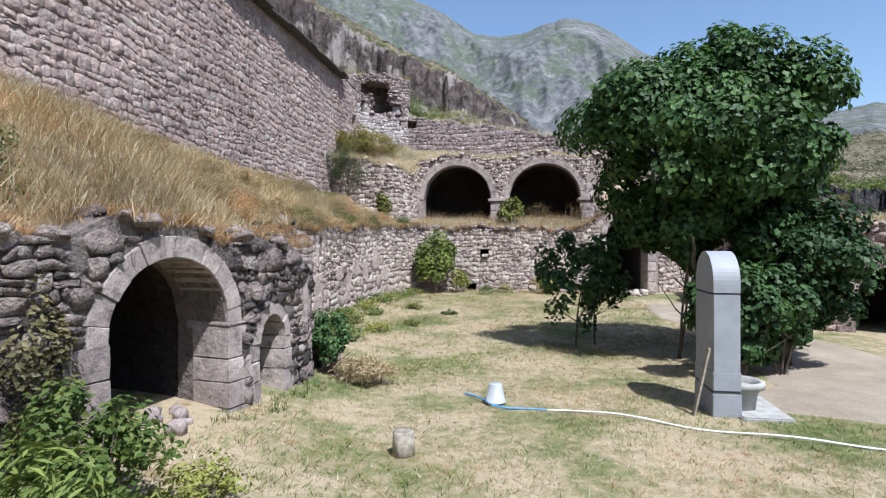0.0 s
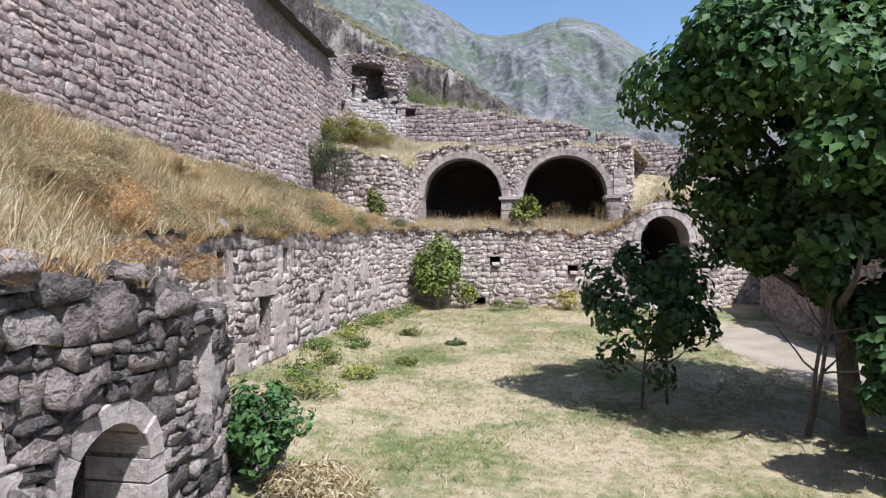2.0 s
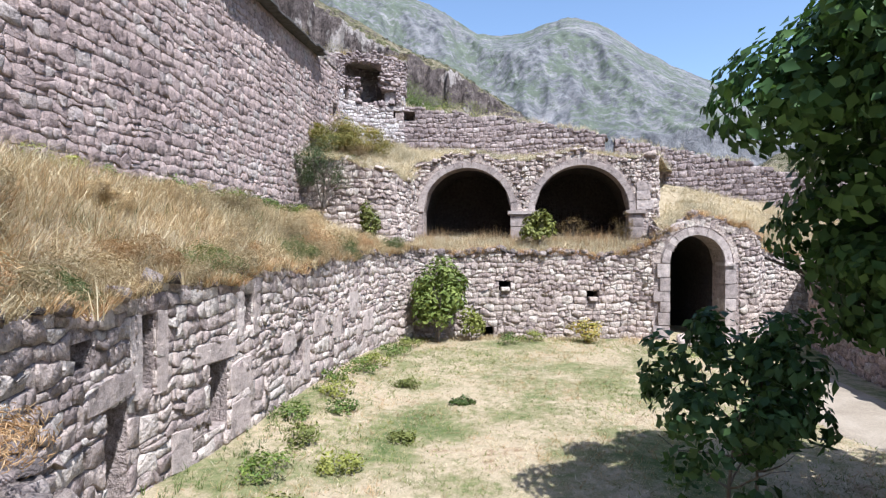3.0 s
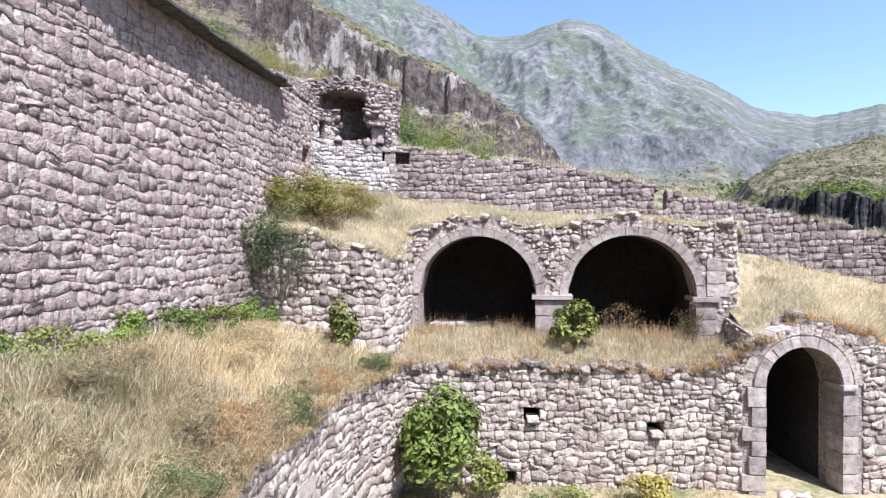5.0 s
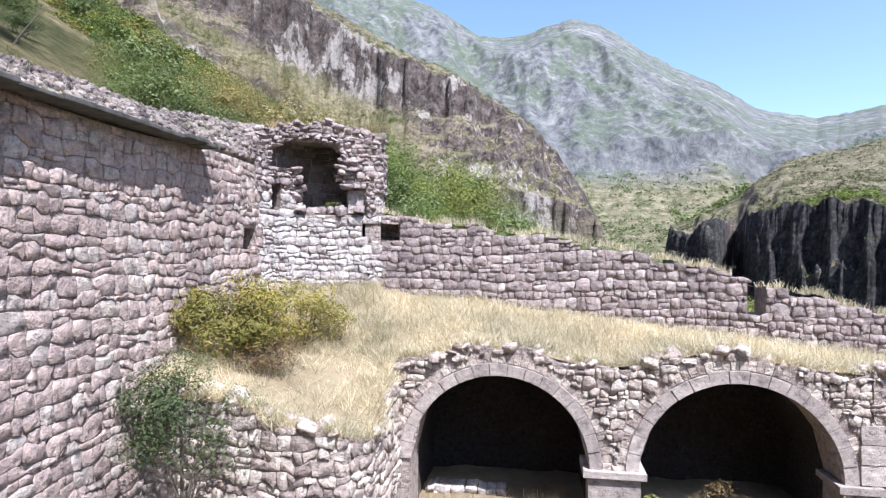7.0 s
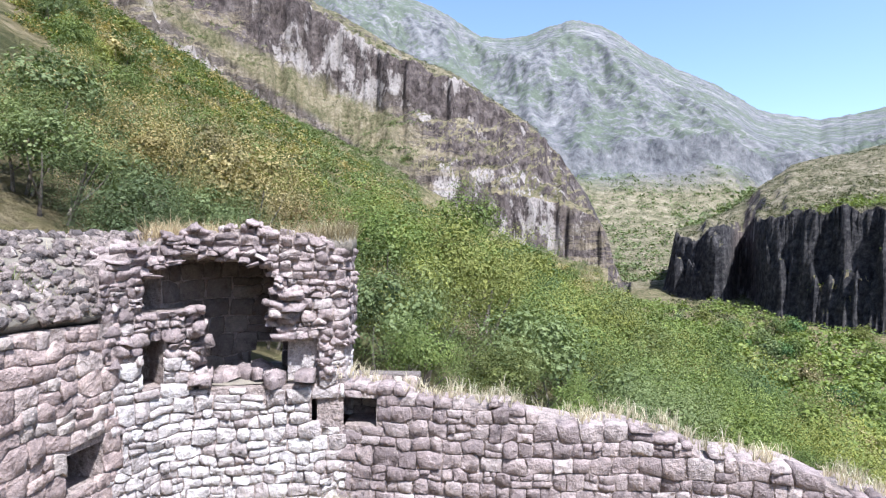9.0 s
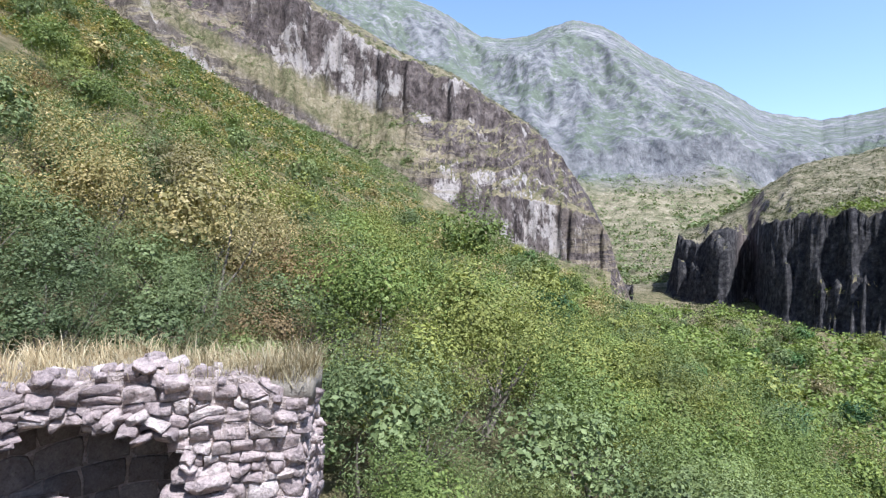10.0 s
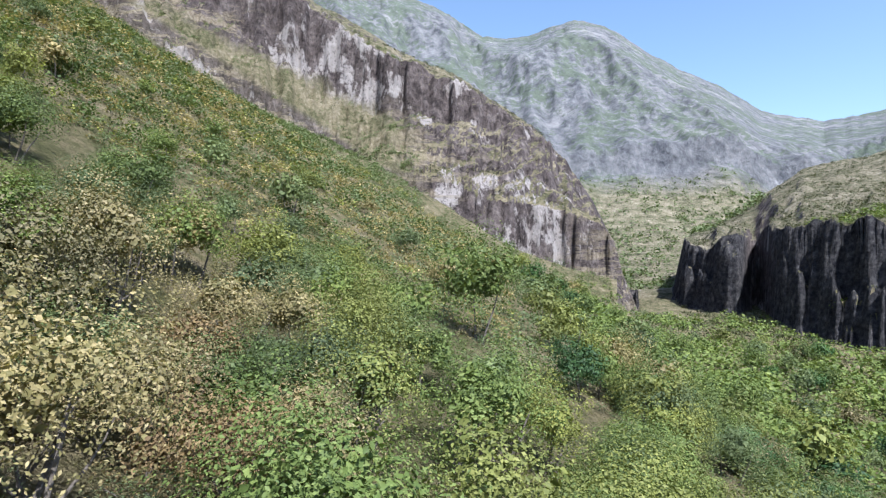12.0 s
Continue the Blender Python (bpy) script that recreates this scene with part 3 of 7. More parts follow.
def fitted(way, low, high, gaps, height, stretch=(0.8, 1.8), proud=0.06, seed=1, s0=0.0, s1=None, joint=0.006, uneven=0.34, split=0.12, corner=0.09, spread=(0.72, 1.32), tilt=0.4):
    """Stones cut to lie against their neighbours in wavering courses: corners and faces in the world, for each stone."""
    r = np.random.default_rng(seed)
    s1 = way.length if s1 is None else s1
    made = []
    base = min(low(s) for s in np.linspace(s0, s1, 30))
    top = max(high(s) for s in np.linspace(s0, s1, 60))

    def line(z):
        knots = np.arange(s0 - 2 * height, s1 + 3 * height, height * 1.25)
        knots = knots + r.uniform(-0.45, 0.45, len(knots)) * height
        level = z + uneven * height * r.uniform(-1, 1, len(knots)) + 0.05 * np.sin(knots * 0.9 + z)
        ends = np.stack([knots + 0.02, np.append(knots[1:], knots[-1] + height) - 0.02], 1).ravel()
        both = np.stack([level, level + uneven * height * r.uniform(-0.5, 0.5, len(level))], 1).ravel()
        return lambda s: np.interp(s, ends, both)

    def stone(a0, b0, a1, b1, f0, f1):
        """From a to b along the wall, between the lines f0 and f1; 0 below, 1 above."""
        m = (a0 + b0 + a1 + b1) / 4
        zm = float(f0(m) + f1(m)) / 2
        h, w = float(f1(m) - f0(m)), (b0 + b1 - a0 - a1) / 2
        if not (s0 <= m <= s1 and low(m) < zm < high(m) - 0.2 * h) or h < 0.03 or w < 0.04:
            return
        lo, hi = s0, s1
        for g in gaps:
            c = chord(g, zm)
            if c is None:
                continue
            if c[0] < m < c[1]:
                if m - c[0] < 0.35 * w:
                    hi = min(hi, c[0])
                elif c[1] - m < 0.35 * w:
                    lo = max(lo, c[1])
                else:
                    return
            elif m <= c[0]:
                hi = min(hi, c[0])
            else:
                lo = max(lo, c[1])
        s = np.array([a0, (a0 + b0) / 2, b0, (b0 + b1) / 2, b1, (a1 + b1) / 2, a1, (a0 + a1) / 2])
        s = s + r.uniform(-0.06, 0.06, 8) * min(w, 2 * h)
        s = np.clip(s, lo, hi)
        if s[3] - s[7] < 0.05:
            return
        z = np.concatenate([f0(s[:3]), [0], f1(s[4:7]), [0]])
        z[3], z[7] = (z[2] + z[4]) / 2 + r.uniform(-0.1, 0.1) * h, (z[0] + z[6]) / 2 + r.uniform(-0.1, 0.1) * h
        z = np.minimum(z, [high(v) for v in s])
        for g in gaps:
            if g[0] < m < g[1]:
                c = gap_top(g, m)
                z = np.maximum(z, c) if zm > c else np.minimum(z, g[2]) if zm < g[2] else z
        cs, cz = s.mean(), z.mean()
        ds, dz = s - cs, z - cz
        far = np.hypot(ds, dz) + 1e-6
        k = np.maximum(0.2, 1 - joint / far)
        k[[0, 2, 4, 6]] *= 1 - corner * r.uniform(0.2, 1.5, 4)
        ds, dz = ds * k, dz * k
        d = proud * r.uniform(0.5, 1.5)
        tx, tz = r.uniform(-tilt, tilt, 2) * d
        lean = tx * ds / max(w, 0.05) * 2 + tz * dz / max(h, 0.05) * 2
        q = r.uniform(0.87, 0.97, 8)
        ring_s = np.concatenate([ds, ds, ds * q, [r.uniform(-0.15, 0.15) * w]]) + cs
        ring_z = np.concatenate([dz, dz, dz * q, [r.uniform(-0.15, 0.15) * h]]) + cz
        out = np.concatenate([np.full(8, -0.34 if zm > high(m) - 1.5 * h else -0.05), np.maximum(0.004, d * 0.6 + 0.8 * lean + r.uniform(-0.3, 0.3, 8) * d), d * 0.95 + lean + r.uniform(-0.3, 0.3, 8) * d, [d * r.uniform(0.75, 1.15)]])
        p, n = way.at(ring_s), way.out(cs)
        made.append(np.column_stack([p + n[None, :] * out[:, None], ring_z]))

    z = base
    f0 = line(z)
    while z < top:
        h = height * r.uniform(*spread)
        f1 = line(z + h)
        a0 = a1 = s0 - r.uniform(0, height)
        while a0 < s1:
            w = h * r.uniform(*stretch)
            b0 = a0 + w
            b1 = b0 + r.uniform(-0.16, 0.16) * h
            if r.random() < split and h > 0.85 * height:
                k = r.uniform(0.4, 0.6)
                bend = r.uniform(-0.12, 0.12) * h
                mid = lambda s, f0=f0, f1=f1, k=k, bend=bend, a=a0, w=w: f0(s) * (1 - k) + f1(s) * k + bend * ((s - a) / w - 0.5)
                am, bm_ = a0 + (a1 - a0) * k, b0 + (b1 - b0) * k
                if r.random() < 0.5:
                    c = am + (bm_ - am) * r.uniform(0.35, 0.65)
                    stone(a0, b0, am, bm_, f0, mid)
                    stone(am, c, a1, c, mid, f1)
                    stone(c, bm_, c, b1, mid, f1)
                else:
                    stone(a0, b0, am, bm_, f0, mid)
                    stone(am, bm_, a1, b1, mid, f1)
            else:
                stone(a0, b0, a1, b1, f0, f1)
            a0, a1 = b0, b1
        z += h
        f0 = f1
    return made


def stone_faces():
    f = []
    for j in (0, 8):
        for i in range(8):
            q = (i + 1) % 8
            f += [(j + i, j + q, j + 8 + q), (j + i, j + 8 + q, j + 8 + i)]
    return np.array(f + [(16 + i, 16 + (i + 1) % 8, 24) for i in range(8)])


STONE_FACES = stone_faces()


def lay(parent, made, material, nearest, most=300, name="stone"):
    """Fitted stones: the nearest to a place as pieces of their own, the rest one joined mesh."""
    made = sorted(made, key=lambda v: float(np.sum((v[24] - np.array(nearest)) ** 2)))
    for v in made[:most]:
        c = v[:8].mean(axis=0)
        ob = new(name, mesh_np(name, v - c, STONE_FACES, material))
        ob.parent = parent
        ob.matrix_world = Matrix.Translation(c)
    rest = made[most:]
    if rest:
        faces = (STONE_FACES[None] + (np.arange(len(rest)) * 25)[:, None, None]).reshape(-1, 3)
        ob = new(name + "work", mesh_np(name + "work", np.concatenate(rest), faces, material))
        ob.parent = parent
        tagged(ob, kind="stuff")


def crest_stones(way, high, size, seed, s0=0.0, s1=None, depth=0.5, many=2.2):
    """Loose rubble lying along the broken top of a wall."""
    r = np.random.default_rng(seed)
    s1 = way.length if s1 is None else s1
    cells = []
    for _ in range(int((s1 - s0) / size * many)):
        s = r.uniform(s0, s1)
        q, n = way.at(s), way.out(s)
        d = r.uniform(-0.05, depth)
        w = size * r.uniform(0.6, 1.4)
        m = Matrix.Translation((q[0] - n[0] * d, q[1] - n[1] * d, high(s) + r.uniform(-0.10, 0.06) * size * 2))
        cells.append(m @ Euler(r.uniform(-0.35, 0.35, 3) + np.array([0, 0, r.uniform(0, 6)])).to_matrix().to_4x4() @ Matrix.Rotation(-1.5708, 4, "X") @ Matrix.Diagonal((w, w * r.uniform(0.3, 0.5), w * r.uniform(0.6, 0.9), 1)))
    return cells


def ring_stones(parent, way, g, width, depth, push, count, material, name="voussoir", flare=0.0):
    """Wedge stones round an arched opening."""
    m, r0 = (g[0] + g[1]) / 2, (g[1] - g[0]) / 2
    k = g[4] / r0
    rr = np.random.default_rng(count)
    edges = np.linspace(-flare, math.pi + flare, count + 1)
    for a, b in zip(edges[:-1], edges[1:]):
        bm = bmesh.new()
        c = []
        out = width * rr.uniform(0.93, 1.06)
        p = push + rr.uniform(-0.01, 0.015)
        for side in (p, -depth):
            row = []
            for ang, rad in ((a + 0.002, r0), ((a + b) / 2, r0), (b - 0.002, r0), (b - 0.003, r0 + out), ((a + b) / 2, r0 + out), (a + 0.003, r0 + out)):
                s, z = m - rad * math.cos(ang), g[3] + k * rad * math.sin(ang) if rad == r0 else g[3] + (k * r0 + out) * math.sin(ang)
                q, n = way.at(s), way.out(m)
                row.append(bm.verts.new((q[0] + n[0] * side, q[1] + n[1] * side, z)))
            c.append(row)
        bm.faces.new(c[0])
        bm.faces.new(c[1][::-1])
        for i in range(6):
            j = (i + 1) % 6
            bm.faces.new((c[0][j], c[0][i], c[1][i], c[1][j]))
        bmesh.ops.recalc_face_normals(bm, faces=bm.faces)
        bmesh.ops.bevel(bm, geom=[e for e in bm.edges if e.calc_length() > 0.1 and all(v in c[0] for v in e.verts)], offset=0.006, segments=1, affect="EDGES")
        part(name, bm, material, parent)


def block(parent, way, s0, s1, z0, z1, push, depth, material, name="stone", bev=0.012, chip=0.35):
    """A dressed block set in a wall's face."""
    bm = bmesh.new()
    q, t, n = way.at((s0 + s1) / 2), way.along((s0 + s1) / 2), way.out((s0 + s1) / 2)
    w, h = (s1 - s0) / 2, (z1 - z0) / 2
    rr = np.random.default_rng(int(abs(s0 * 131 + z0 * 977)) % 99991)
    for x in (-w, 0.0, w):
        for z in (-h, 0.0, h):
            for y in (push, -depth):
                if (x == 0 or z == 0) and (y != push or not chip):
                    continue
                k = chip * min(w, h) if (x and z) else chip * 0.4 * min(w, h)
                xx = x * (1 - k * rr.uniform(0, 1)) + (0.006 * rr.uniform(-1, 1) if x and z else 0)
                zz = (z0 + z1) / 2 + z * (1 - k * rr.uniform(0, 1))
                yy = y if y != push else push + (0.018 if x == 0 and z == 0 else 0.006) * rr.uniform(0, 1)
                bm.verts.new((q[0] + t[0] * xx + n[0] * yy, q[1] + t[1] * xx + n[1] * yy, zz))
    bmesh.ops.convex_hull(bm, input=bm.verts)
    bmesh.ops.dissolve_limit(bm, angle_limit=0.01, verts=bm.verts, edges=bm.edges)
    bmesh.ops.bevel(bm, geom=list(bm.edges), offset=bev, segments=1, affect="EDGES", clamp_overlap=True)
    return part(name, bm, material, parent)


def patch(name, way_a, way_b, za, zb, rows, cols, shape=None, material=None, label="", uneven=0.08, seed=0.0):
    """A sheet of ground between two lines, from the height za(u) to zb(u)."""
    u, v = np.meshgrid(np.linspace(0, 1, cols), np.linspace(0, 1, rows))
    a, b = way_a.at(u * way_a.length), way_b.at(u * way_b.length)
    xy = a + (b - a) * v[..., None]
    f = v if shape is None else shape(v)
    z = za(u) + (zb(u) - za(u)) * f + uneven * wob(xy[..., 0], xy[..., 1], 0.9, seed)
    verts = np.concatenate([xy, z[..., None]], -1).reshape(-1, 3)
    i = np.arange(rows * cols).reshape(rows, cols)
    faces = np.stack([i[:-1, :-1], i[:-1, 1:], i[1:, 1:], i[1:, :-1]], -1).reshape(-1, 4)
    me = mesh_np(name, verts, faces, material, True)
    if me.polygons[0].normal.z < 0:
        me.flip_normals()
    ob = tagged(new(name, me), label, "ground", kind="structure")
    return ob, (xy, z)


def spots_on(sheet, n, r, keep=None):
    """Random places on a sheet of ground."""
    xy, z = sheet
    rows, cols = z.shape
    i, j = r.uniform(0, rows - 1.001, n), r.uniform(0, cols - 1.001, n)
    a, b, fi, fj = i.astype(int), j.astype(int), i % 1, j % 1
    full = np.concatenate([xy, z[..., None]], -1)
    p = (full[a, b] * ((1 - fi) * (1 - fj))[:, None] + full[a + 1, b] * (fi * (1 - fj))[:, None]
         + full[a, b + 1] * ((1 - fi) * fj)[:, None] + full[a + 1, b + 1] * (fi * fj)[:, None])
    return p if keep is None else p[keep(p)]


def tufts(p, height, width, r, each=9, splay=0.55, plain_blade=False):
    """Tufts of stalks that spread outwards and bend over."""
    n = len(p)
    tall = height * r.uniform(0.5, 1.3, n)
    a = r.uniform(0, 2 * np.pi, (n, each))
    way = np.stack([np.cos(a), np.sin(a), np.zeros_like(a)], -1)
    h = tall[:, None] * r.uniform(0.45, 1.1, (n, each))
    out = h * np.abs(r.normal(splay, 0.35, (n, each)))
    base = p[:, None, :] + way * (r.uniform(0, 0.16, (n, each)) * height)[..., None]
    up = np.zeros((n, each, 3))
    up[..., 2] = 1.0
    b = r.uniform(0, 2 * np.pi, (n, each))
    side = np.stack([np.cos(b), np.sin(b), np.zeros_like(b)], -1) * (width * r.uniform(0.6, 1.4, (n, each)))[..., None]
    if plain_blade:
        end = base + way * out[..., None] + up * (h * np.clip(1.05 - 0.35 * out / h, 0.3, 1))[..., None]
        v = np.stack([base - side, base + side, end], 2).reshape(-1, 3)
        return v, np.arange(n * each * 3).reshape(-1, 3)
    mid = base + way * (out * 0.35)[..., None] + up * (h * 0.62)[..., None]
    end = base + way * out[..., None] + up * (h * np.clip(1.05 - 0.35 * out / h, 0.3, 1))[..., None]
    v = np.stack([base - side, base + side, mid - side * 0.7, mid + side * 0.7, end], 2).reshape(-1, 3)
    k = (np.arange(n * each) * 5)[:, None]
    f = np.concatenate([k + np.array([[0, 1, 3]]), k + np.array([[0, 3, 2]]), k + np.array([[2, 3, 4]])], 1).reshape(-1, 3)
    return v, f


def leaves(p, size, r, droop=0.3, slim=0.55, out=None):
    """Leaves: two triangles folded along the midrib."""
    n = len(p)
    d = r.normal(0, 1, (n, 3))
    d[:, 2] = d[:, 2] * 0.5 - droop
    d /= np.linalg.norm(d, axis=1, keepdims=True)
    up = r.normal(0, 0.55, (n, 3)) + np.array([0, 0, 1.0])
    if out is not None:
        up = r.normal(0, 0.45, (n, 3)) + out * 1.1 + np.array([0, 0, 0.35])
        d = d - 0.75 * out * np.sum(d * out, axis=1, keepdims=True)
        d /= np.linalg.norm(d, axis=1, keepdims=True) + 1e-9
    side = np.cross(d, up)
    side /= np.linalg.norm(side, axis=1, keepdims=True) + 1e-9
    nor = np.cross(side, d)
    s = (size * r.uniform(0.6, 1.3, n))[:, None]
    v = np.stack([p, p + d * s * 0.45 + side * s * slim * 0.5 + nor * s * 0.1, p + d * s, p + d * s * 0.45 - side * s * slim * 0.5 + nor * s * 0.1], 1).reshape(-1, 3)
    k = (np.arange(n) * 4)[:, None]
    f = np.concatenate([k + np.array([[0, 1, 2]]), k + np.array([[0, 2, 3]])], 1).reshape(-1, 3)
    return v, f


def stems(runs, sides=6):
    """Tapered tubes; runs: lists of (point, radius)."""
    vs, fs, at = [], [], 0
    for run in runs:
        for i, (p, rad) in enumerate(run):
            a, b = run[max(i - 1, 0)][0], run[min(i + 1, len(run) - 1)][0]
            d = (Vector(b) - Vector(a)).normalized()
            x = d.orthogonal().normalized()
            y = d.cross(x)
            for k in range(sides):
                an = 2 * math.pi * k / sides
                vs.append(Vector(p) + (x * math.cos(an) + y * math.sin(an)) * rad)
        for i in range(len(run) - 1):
            for k in range(sides):
                q = (k + 1) % sides
                fs.append((at + i * sides + k, at + i * sides + q, at + (i + 1) * sides + q, at + (i + 1) * sides + k))
        at += len(run) * sides
    return np.array([tuple(v) for v in vs]), np.array(fs)


def limb(start, way, length, radius, r, bend=0.25, n=5, rise=0.1):
    p, d = Vector(start), Vector(way).normalized()
    run = [(p.copy(), radius)]
    for i in range(n):
        d = (d + Vector(r.normal(0, bend, 3)) * 0.6 + Vector((0, 0, rise))).normalized()
        p = p + d * (length / n)
        run.append((p.copy(), radius * (1 - 0.8 * (i + 1) / n)))
    return run

# ---- the valley: one sheet of ground to the horizon ----
TALL = Way((-11.2, -9.0), (-4.74, 31.8))
BACK = Way((-2.2, 32.75), (2.4, 32.3), (7.0, 31.2), (12.6, 29.9), (17.0, 28.6))


def tall_x(y):
    return -9.8 + 0.159 * y


def back_y(x):
    return np.interp(x, [-6, -2.2, 2.4, 7.0, 12.6, 17.0, 30.0], [32.9, 32.75, 32.3, 31.2, 29.9, 28.6, 24.0])


def slope_height(x, y):
    """The hillside outside the walls."""
    z = 8.0 - 0.5 * x + 0.08 * (y - 45)
    z = np.where(x < -12, z + 0.12 * (-12 - x), z)
    z = z - 1.3 * soft(-x, 1, 9) * soft(y, 41, 50) * (1 - soft(y, 80, 130))
    floor = -13.0 + 0.02 * (y - 200)
    return np.where(z > floor + 6, z, floor + 6 * np.exp((z - floor - 6) / 6))


def valley(x, y):
    dx, dy = x, y - 29.0
    ang = np.arctan2(dx, dy)
    d = np.hypot(dx, dy)
    c = np.clip(ang, -1.0, 1.0)
    a = np.tan(c)
    d = d * np.cos(c)
    z = slope_height(x, np.minimum(y, 330))
    e = (z - 14.0) / np.maximum(d, 1.0)
    # the rocky spur: a low washed cliff, broken ledges, and a high band of cliff under the crest
    crest = np.interp(a, [-1.6, -0.6, -0.252, -0.189, -0.091, 0.007, 0.056, 0.104, 0.153, 0.202, 0.251, 0.285, 0.30, 0.33], [0.95, 0.68, 0.442, 0.407, 0.353, 0.314, 0.28, 0.246, 0.216, 0.167, 0.099, 0.03, -0.03, -0.10])
    low_lo = np.interp(a, [-1.6, -0.6, -0.25, -0.10, -0.013, 0.075, 0.143, 0.202, 0.29, 0.33], [0.66, 0.36, 0.21, 0.134, 0.087, 0.038, 0.004, -0.016, -0.04, -0.11])
    low_hi = np.maximum(low_lo, np.interp(a, [-0.16, -0.11, -0.032, 0.056, 0.163, 0.261, 0.285, 0.30], [0.16, 0.160, 0.13, 0.102, 0.086, 0.056, 0.02, -0.03]))
    up_lo = np.interp(a, [-1.6, -0.6, -0.355, -0.286, -0.208, -0.14, -0.091, 0.007, 0.065, 0.15, 0.25, 0.30], [0.86, 0.56, 0.373, 0.338, 0.285, 0.258, 0.24, 0.229, 0.222, 0.18, 0.085, -0.04])
    mid_hi = np.interp(a, [-0.6, -0.45, -0.384, -0.316, -0.247, -0.179, -0.12], [0.50, 0.37, 0.334, 0.285, 0.226, 0.19, 0.17])
    mid_lo = mid_hi - 0.045 * soft(a, -0.46, -0.38) * (1 - soft(a, -0.20, -0.16))
    plain_mid = low_hi + (up_lo - low_hi) * 0.45
    side = soft(a, -0.19, -0.13)
    mid_lo, mid_hi = mid_lo * (1 - side) + (plain_mid - 0.008) * side, mid_hi * (1 - side) + (plain_mid + 0.008) * side
    mid_lo = np.clip(mid_lo, low_hi, up_lo)
    mid_hi = np.clip(mid_hi, low_hi, up_lo)
    far_edge = crest - 0.014
    up_hi = np.maximum(up_lo, far_edge)
    t = (d - 256 - 14 * rough(a * 11, a * 2, 4, 4) - 6 * rough(a * 46, a * 9, 41, 3) - 3.5 * rough(a * 150, d / 9, 43, 3)) / 100.0
    marks = [0.0, 0.07, 0.28, 0.33, 0.55, 0.63, 1.0]
    levels = [low_lo, low_hi, mid_lo, mid_hi, up_lo, up_hi, crest]
    spur = levels[0]
    for k in range(6):
        spur = spur + (levels[k + 1] - levels[k]) * np.clip((t - marks[k]) / (marks[k + 1] - marks[k]), 0, 1)
    spur = spur + 0.012 * rough(x / 20, y / 20, 2, 5) * soft(t, 0.02, 0.1) * (1 - soft(t, 0.7, 1.0)) + 0.010 * rough(a * 9 + 7 * spur, 40 * spur - 9 * a, 51, 4, True) * soft(t, 0.1, 0.2) * (1 - soft(t, 0.6, 0.9))
    spur = np.minimum(spur, crest)
    lead = soft(d, 205, 254)
    e = np.where((d > 205) & (a < 0.33), e + (np.minimum(low_lo, np.maximum(e, low_lo)) - e) * lead, e)
    on = (d > 254) & (a < 0.33)
    e = np.where(on, spur - np.maximum(d - 362, 0) * 0.004, e)
    # mid valley and the far range
    sky_line = np.interp(a, [-1.6, -0.6, -0.19, -0.06, 0.0, 0.06, 0.11, 0.14, 0.17, 0.209, 0.239, 0.269, 0.309, 0.359, 0.409, 0.459, 0.499, 0.548, 0.608, 0.66, 0.728, 0.776, 1.0, 1.6],
                         [0.5, 0.52, 0.47, 0.443, 0.418, 0.378, 0.375, 0.378, 0.391, 0.405, 0.406, 0.399, 0.378, 0.345, 0.323, 0.303, 0.283, 0.253, 0.240, 0.234, 0.248, 0.257, 0.25, 0.25])
    sky_line = sky_line + 0.0025 * rough(a * 40, 0 * a, 61, 4)
    t = np.clip((d - 420) / 1500, 0, 1)
    shelf = 0.155 + 0.045 * soft(a, 0.12, 0.24) * (1 - soft(a, 0.46, 0.62)) + 0.010 * rough(a * 12, 0 * a, 7)
    rise = np.where(t < 0.3, -0.06 + (shelf + 0.005) * t / 0.3, 0)
    cliff = soft(t, 0.3, 0.318 + 0.012 * rough(a * 30, 0 * a, 17)) * 0.055
    far = np.where(t < 0.3, rise, shelf - 0.055 + cliff + (sky_line - shelf) * soft(t, 0.33, 1.0) ** 0.75)
    far = far + 0.055 * rough(x / 230, y / 900, 3, 4, True) * soft(t, 0.05, 0.4) * (1 - soft(t, 0.7, 1.0) * 0.98)
    far = far + 0.013 * rough(a * 19 + 0.5 * np.sin(t * 9), t * 5.0, 21, 4, True) * soft(t, 0.36, 0.5)
    far = far + 0.030 * rough(a * 7 + t * 2.2, t * 1.6, 71, 4, True) * soft(t, 0.34, 0.5) * (1 - soft(t, 0.85, 1.0))
    far = np.where(t > 0.36, np.minimum(far, sky_line - 0.09 * (1 - t)), far)
    far = np.where(d > 1920, sky_line - (d - 1920) * 2e-4, far)
    e = np.where(d > 400, np.maximum(far, np.where(a < 0.33, e, -9)), e)
    # the dark basalt mesa and the olive hill above it
    top = np.interp(a, [0.38, 0.41, 0.47, 0.525, 0.545, 0.61, 0.72, 0.80, 1.6], [-0.12, 0.02, 0.036, 0.03, 0.045, 0.072, 0.076, 0.062, 0.06]) + 0.02 * rough(a * 34, d / 40, 6, 4)
    hill = np.interp(a, [0.38, 0.42, 0.504, 0.56, 0.614, 0.78, 1.6], [-0.1, 0.03, 0.07, 0.115, 0.15, 0.188, 0.30])
    front = 171 / (a + 0.2) + 5 * rough(a * 14, 0 * a, 9, 3) + 2.5 * rough(a * 60, d / 8, 19, 4) + 52 * np.exp(-((a - 0.533) / 0.022) ** 2)
    base = -0.115
    t = np.clip((d - front) / 16, 0, 1)
    step = np.clip(0.55 + 0.4 * rough(a * 34, 0 * a, 29, 3), 0.1, 0.95)
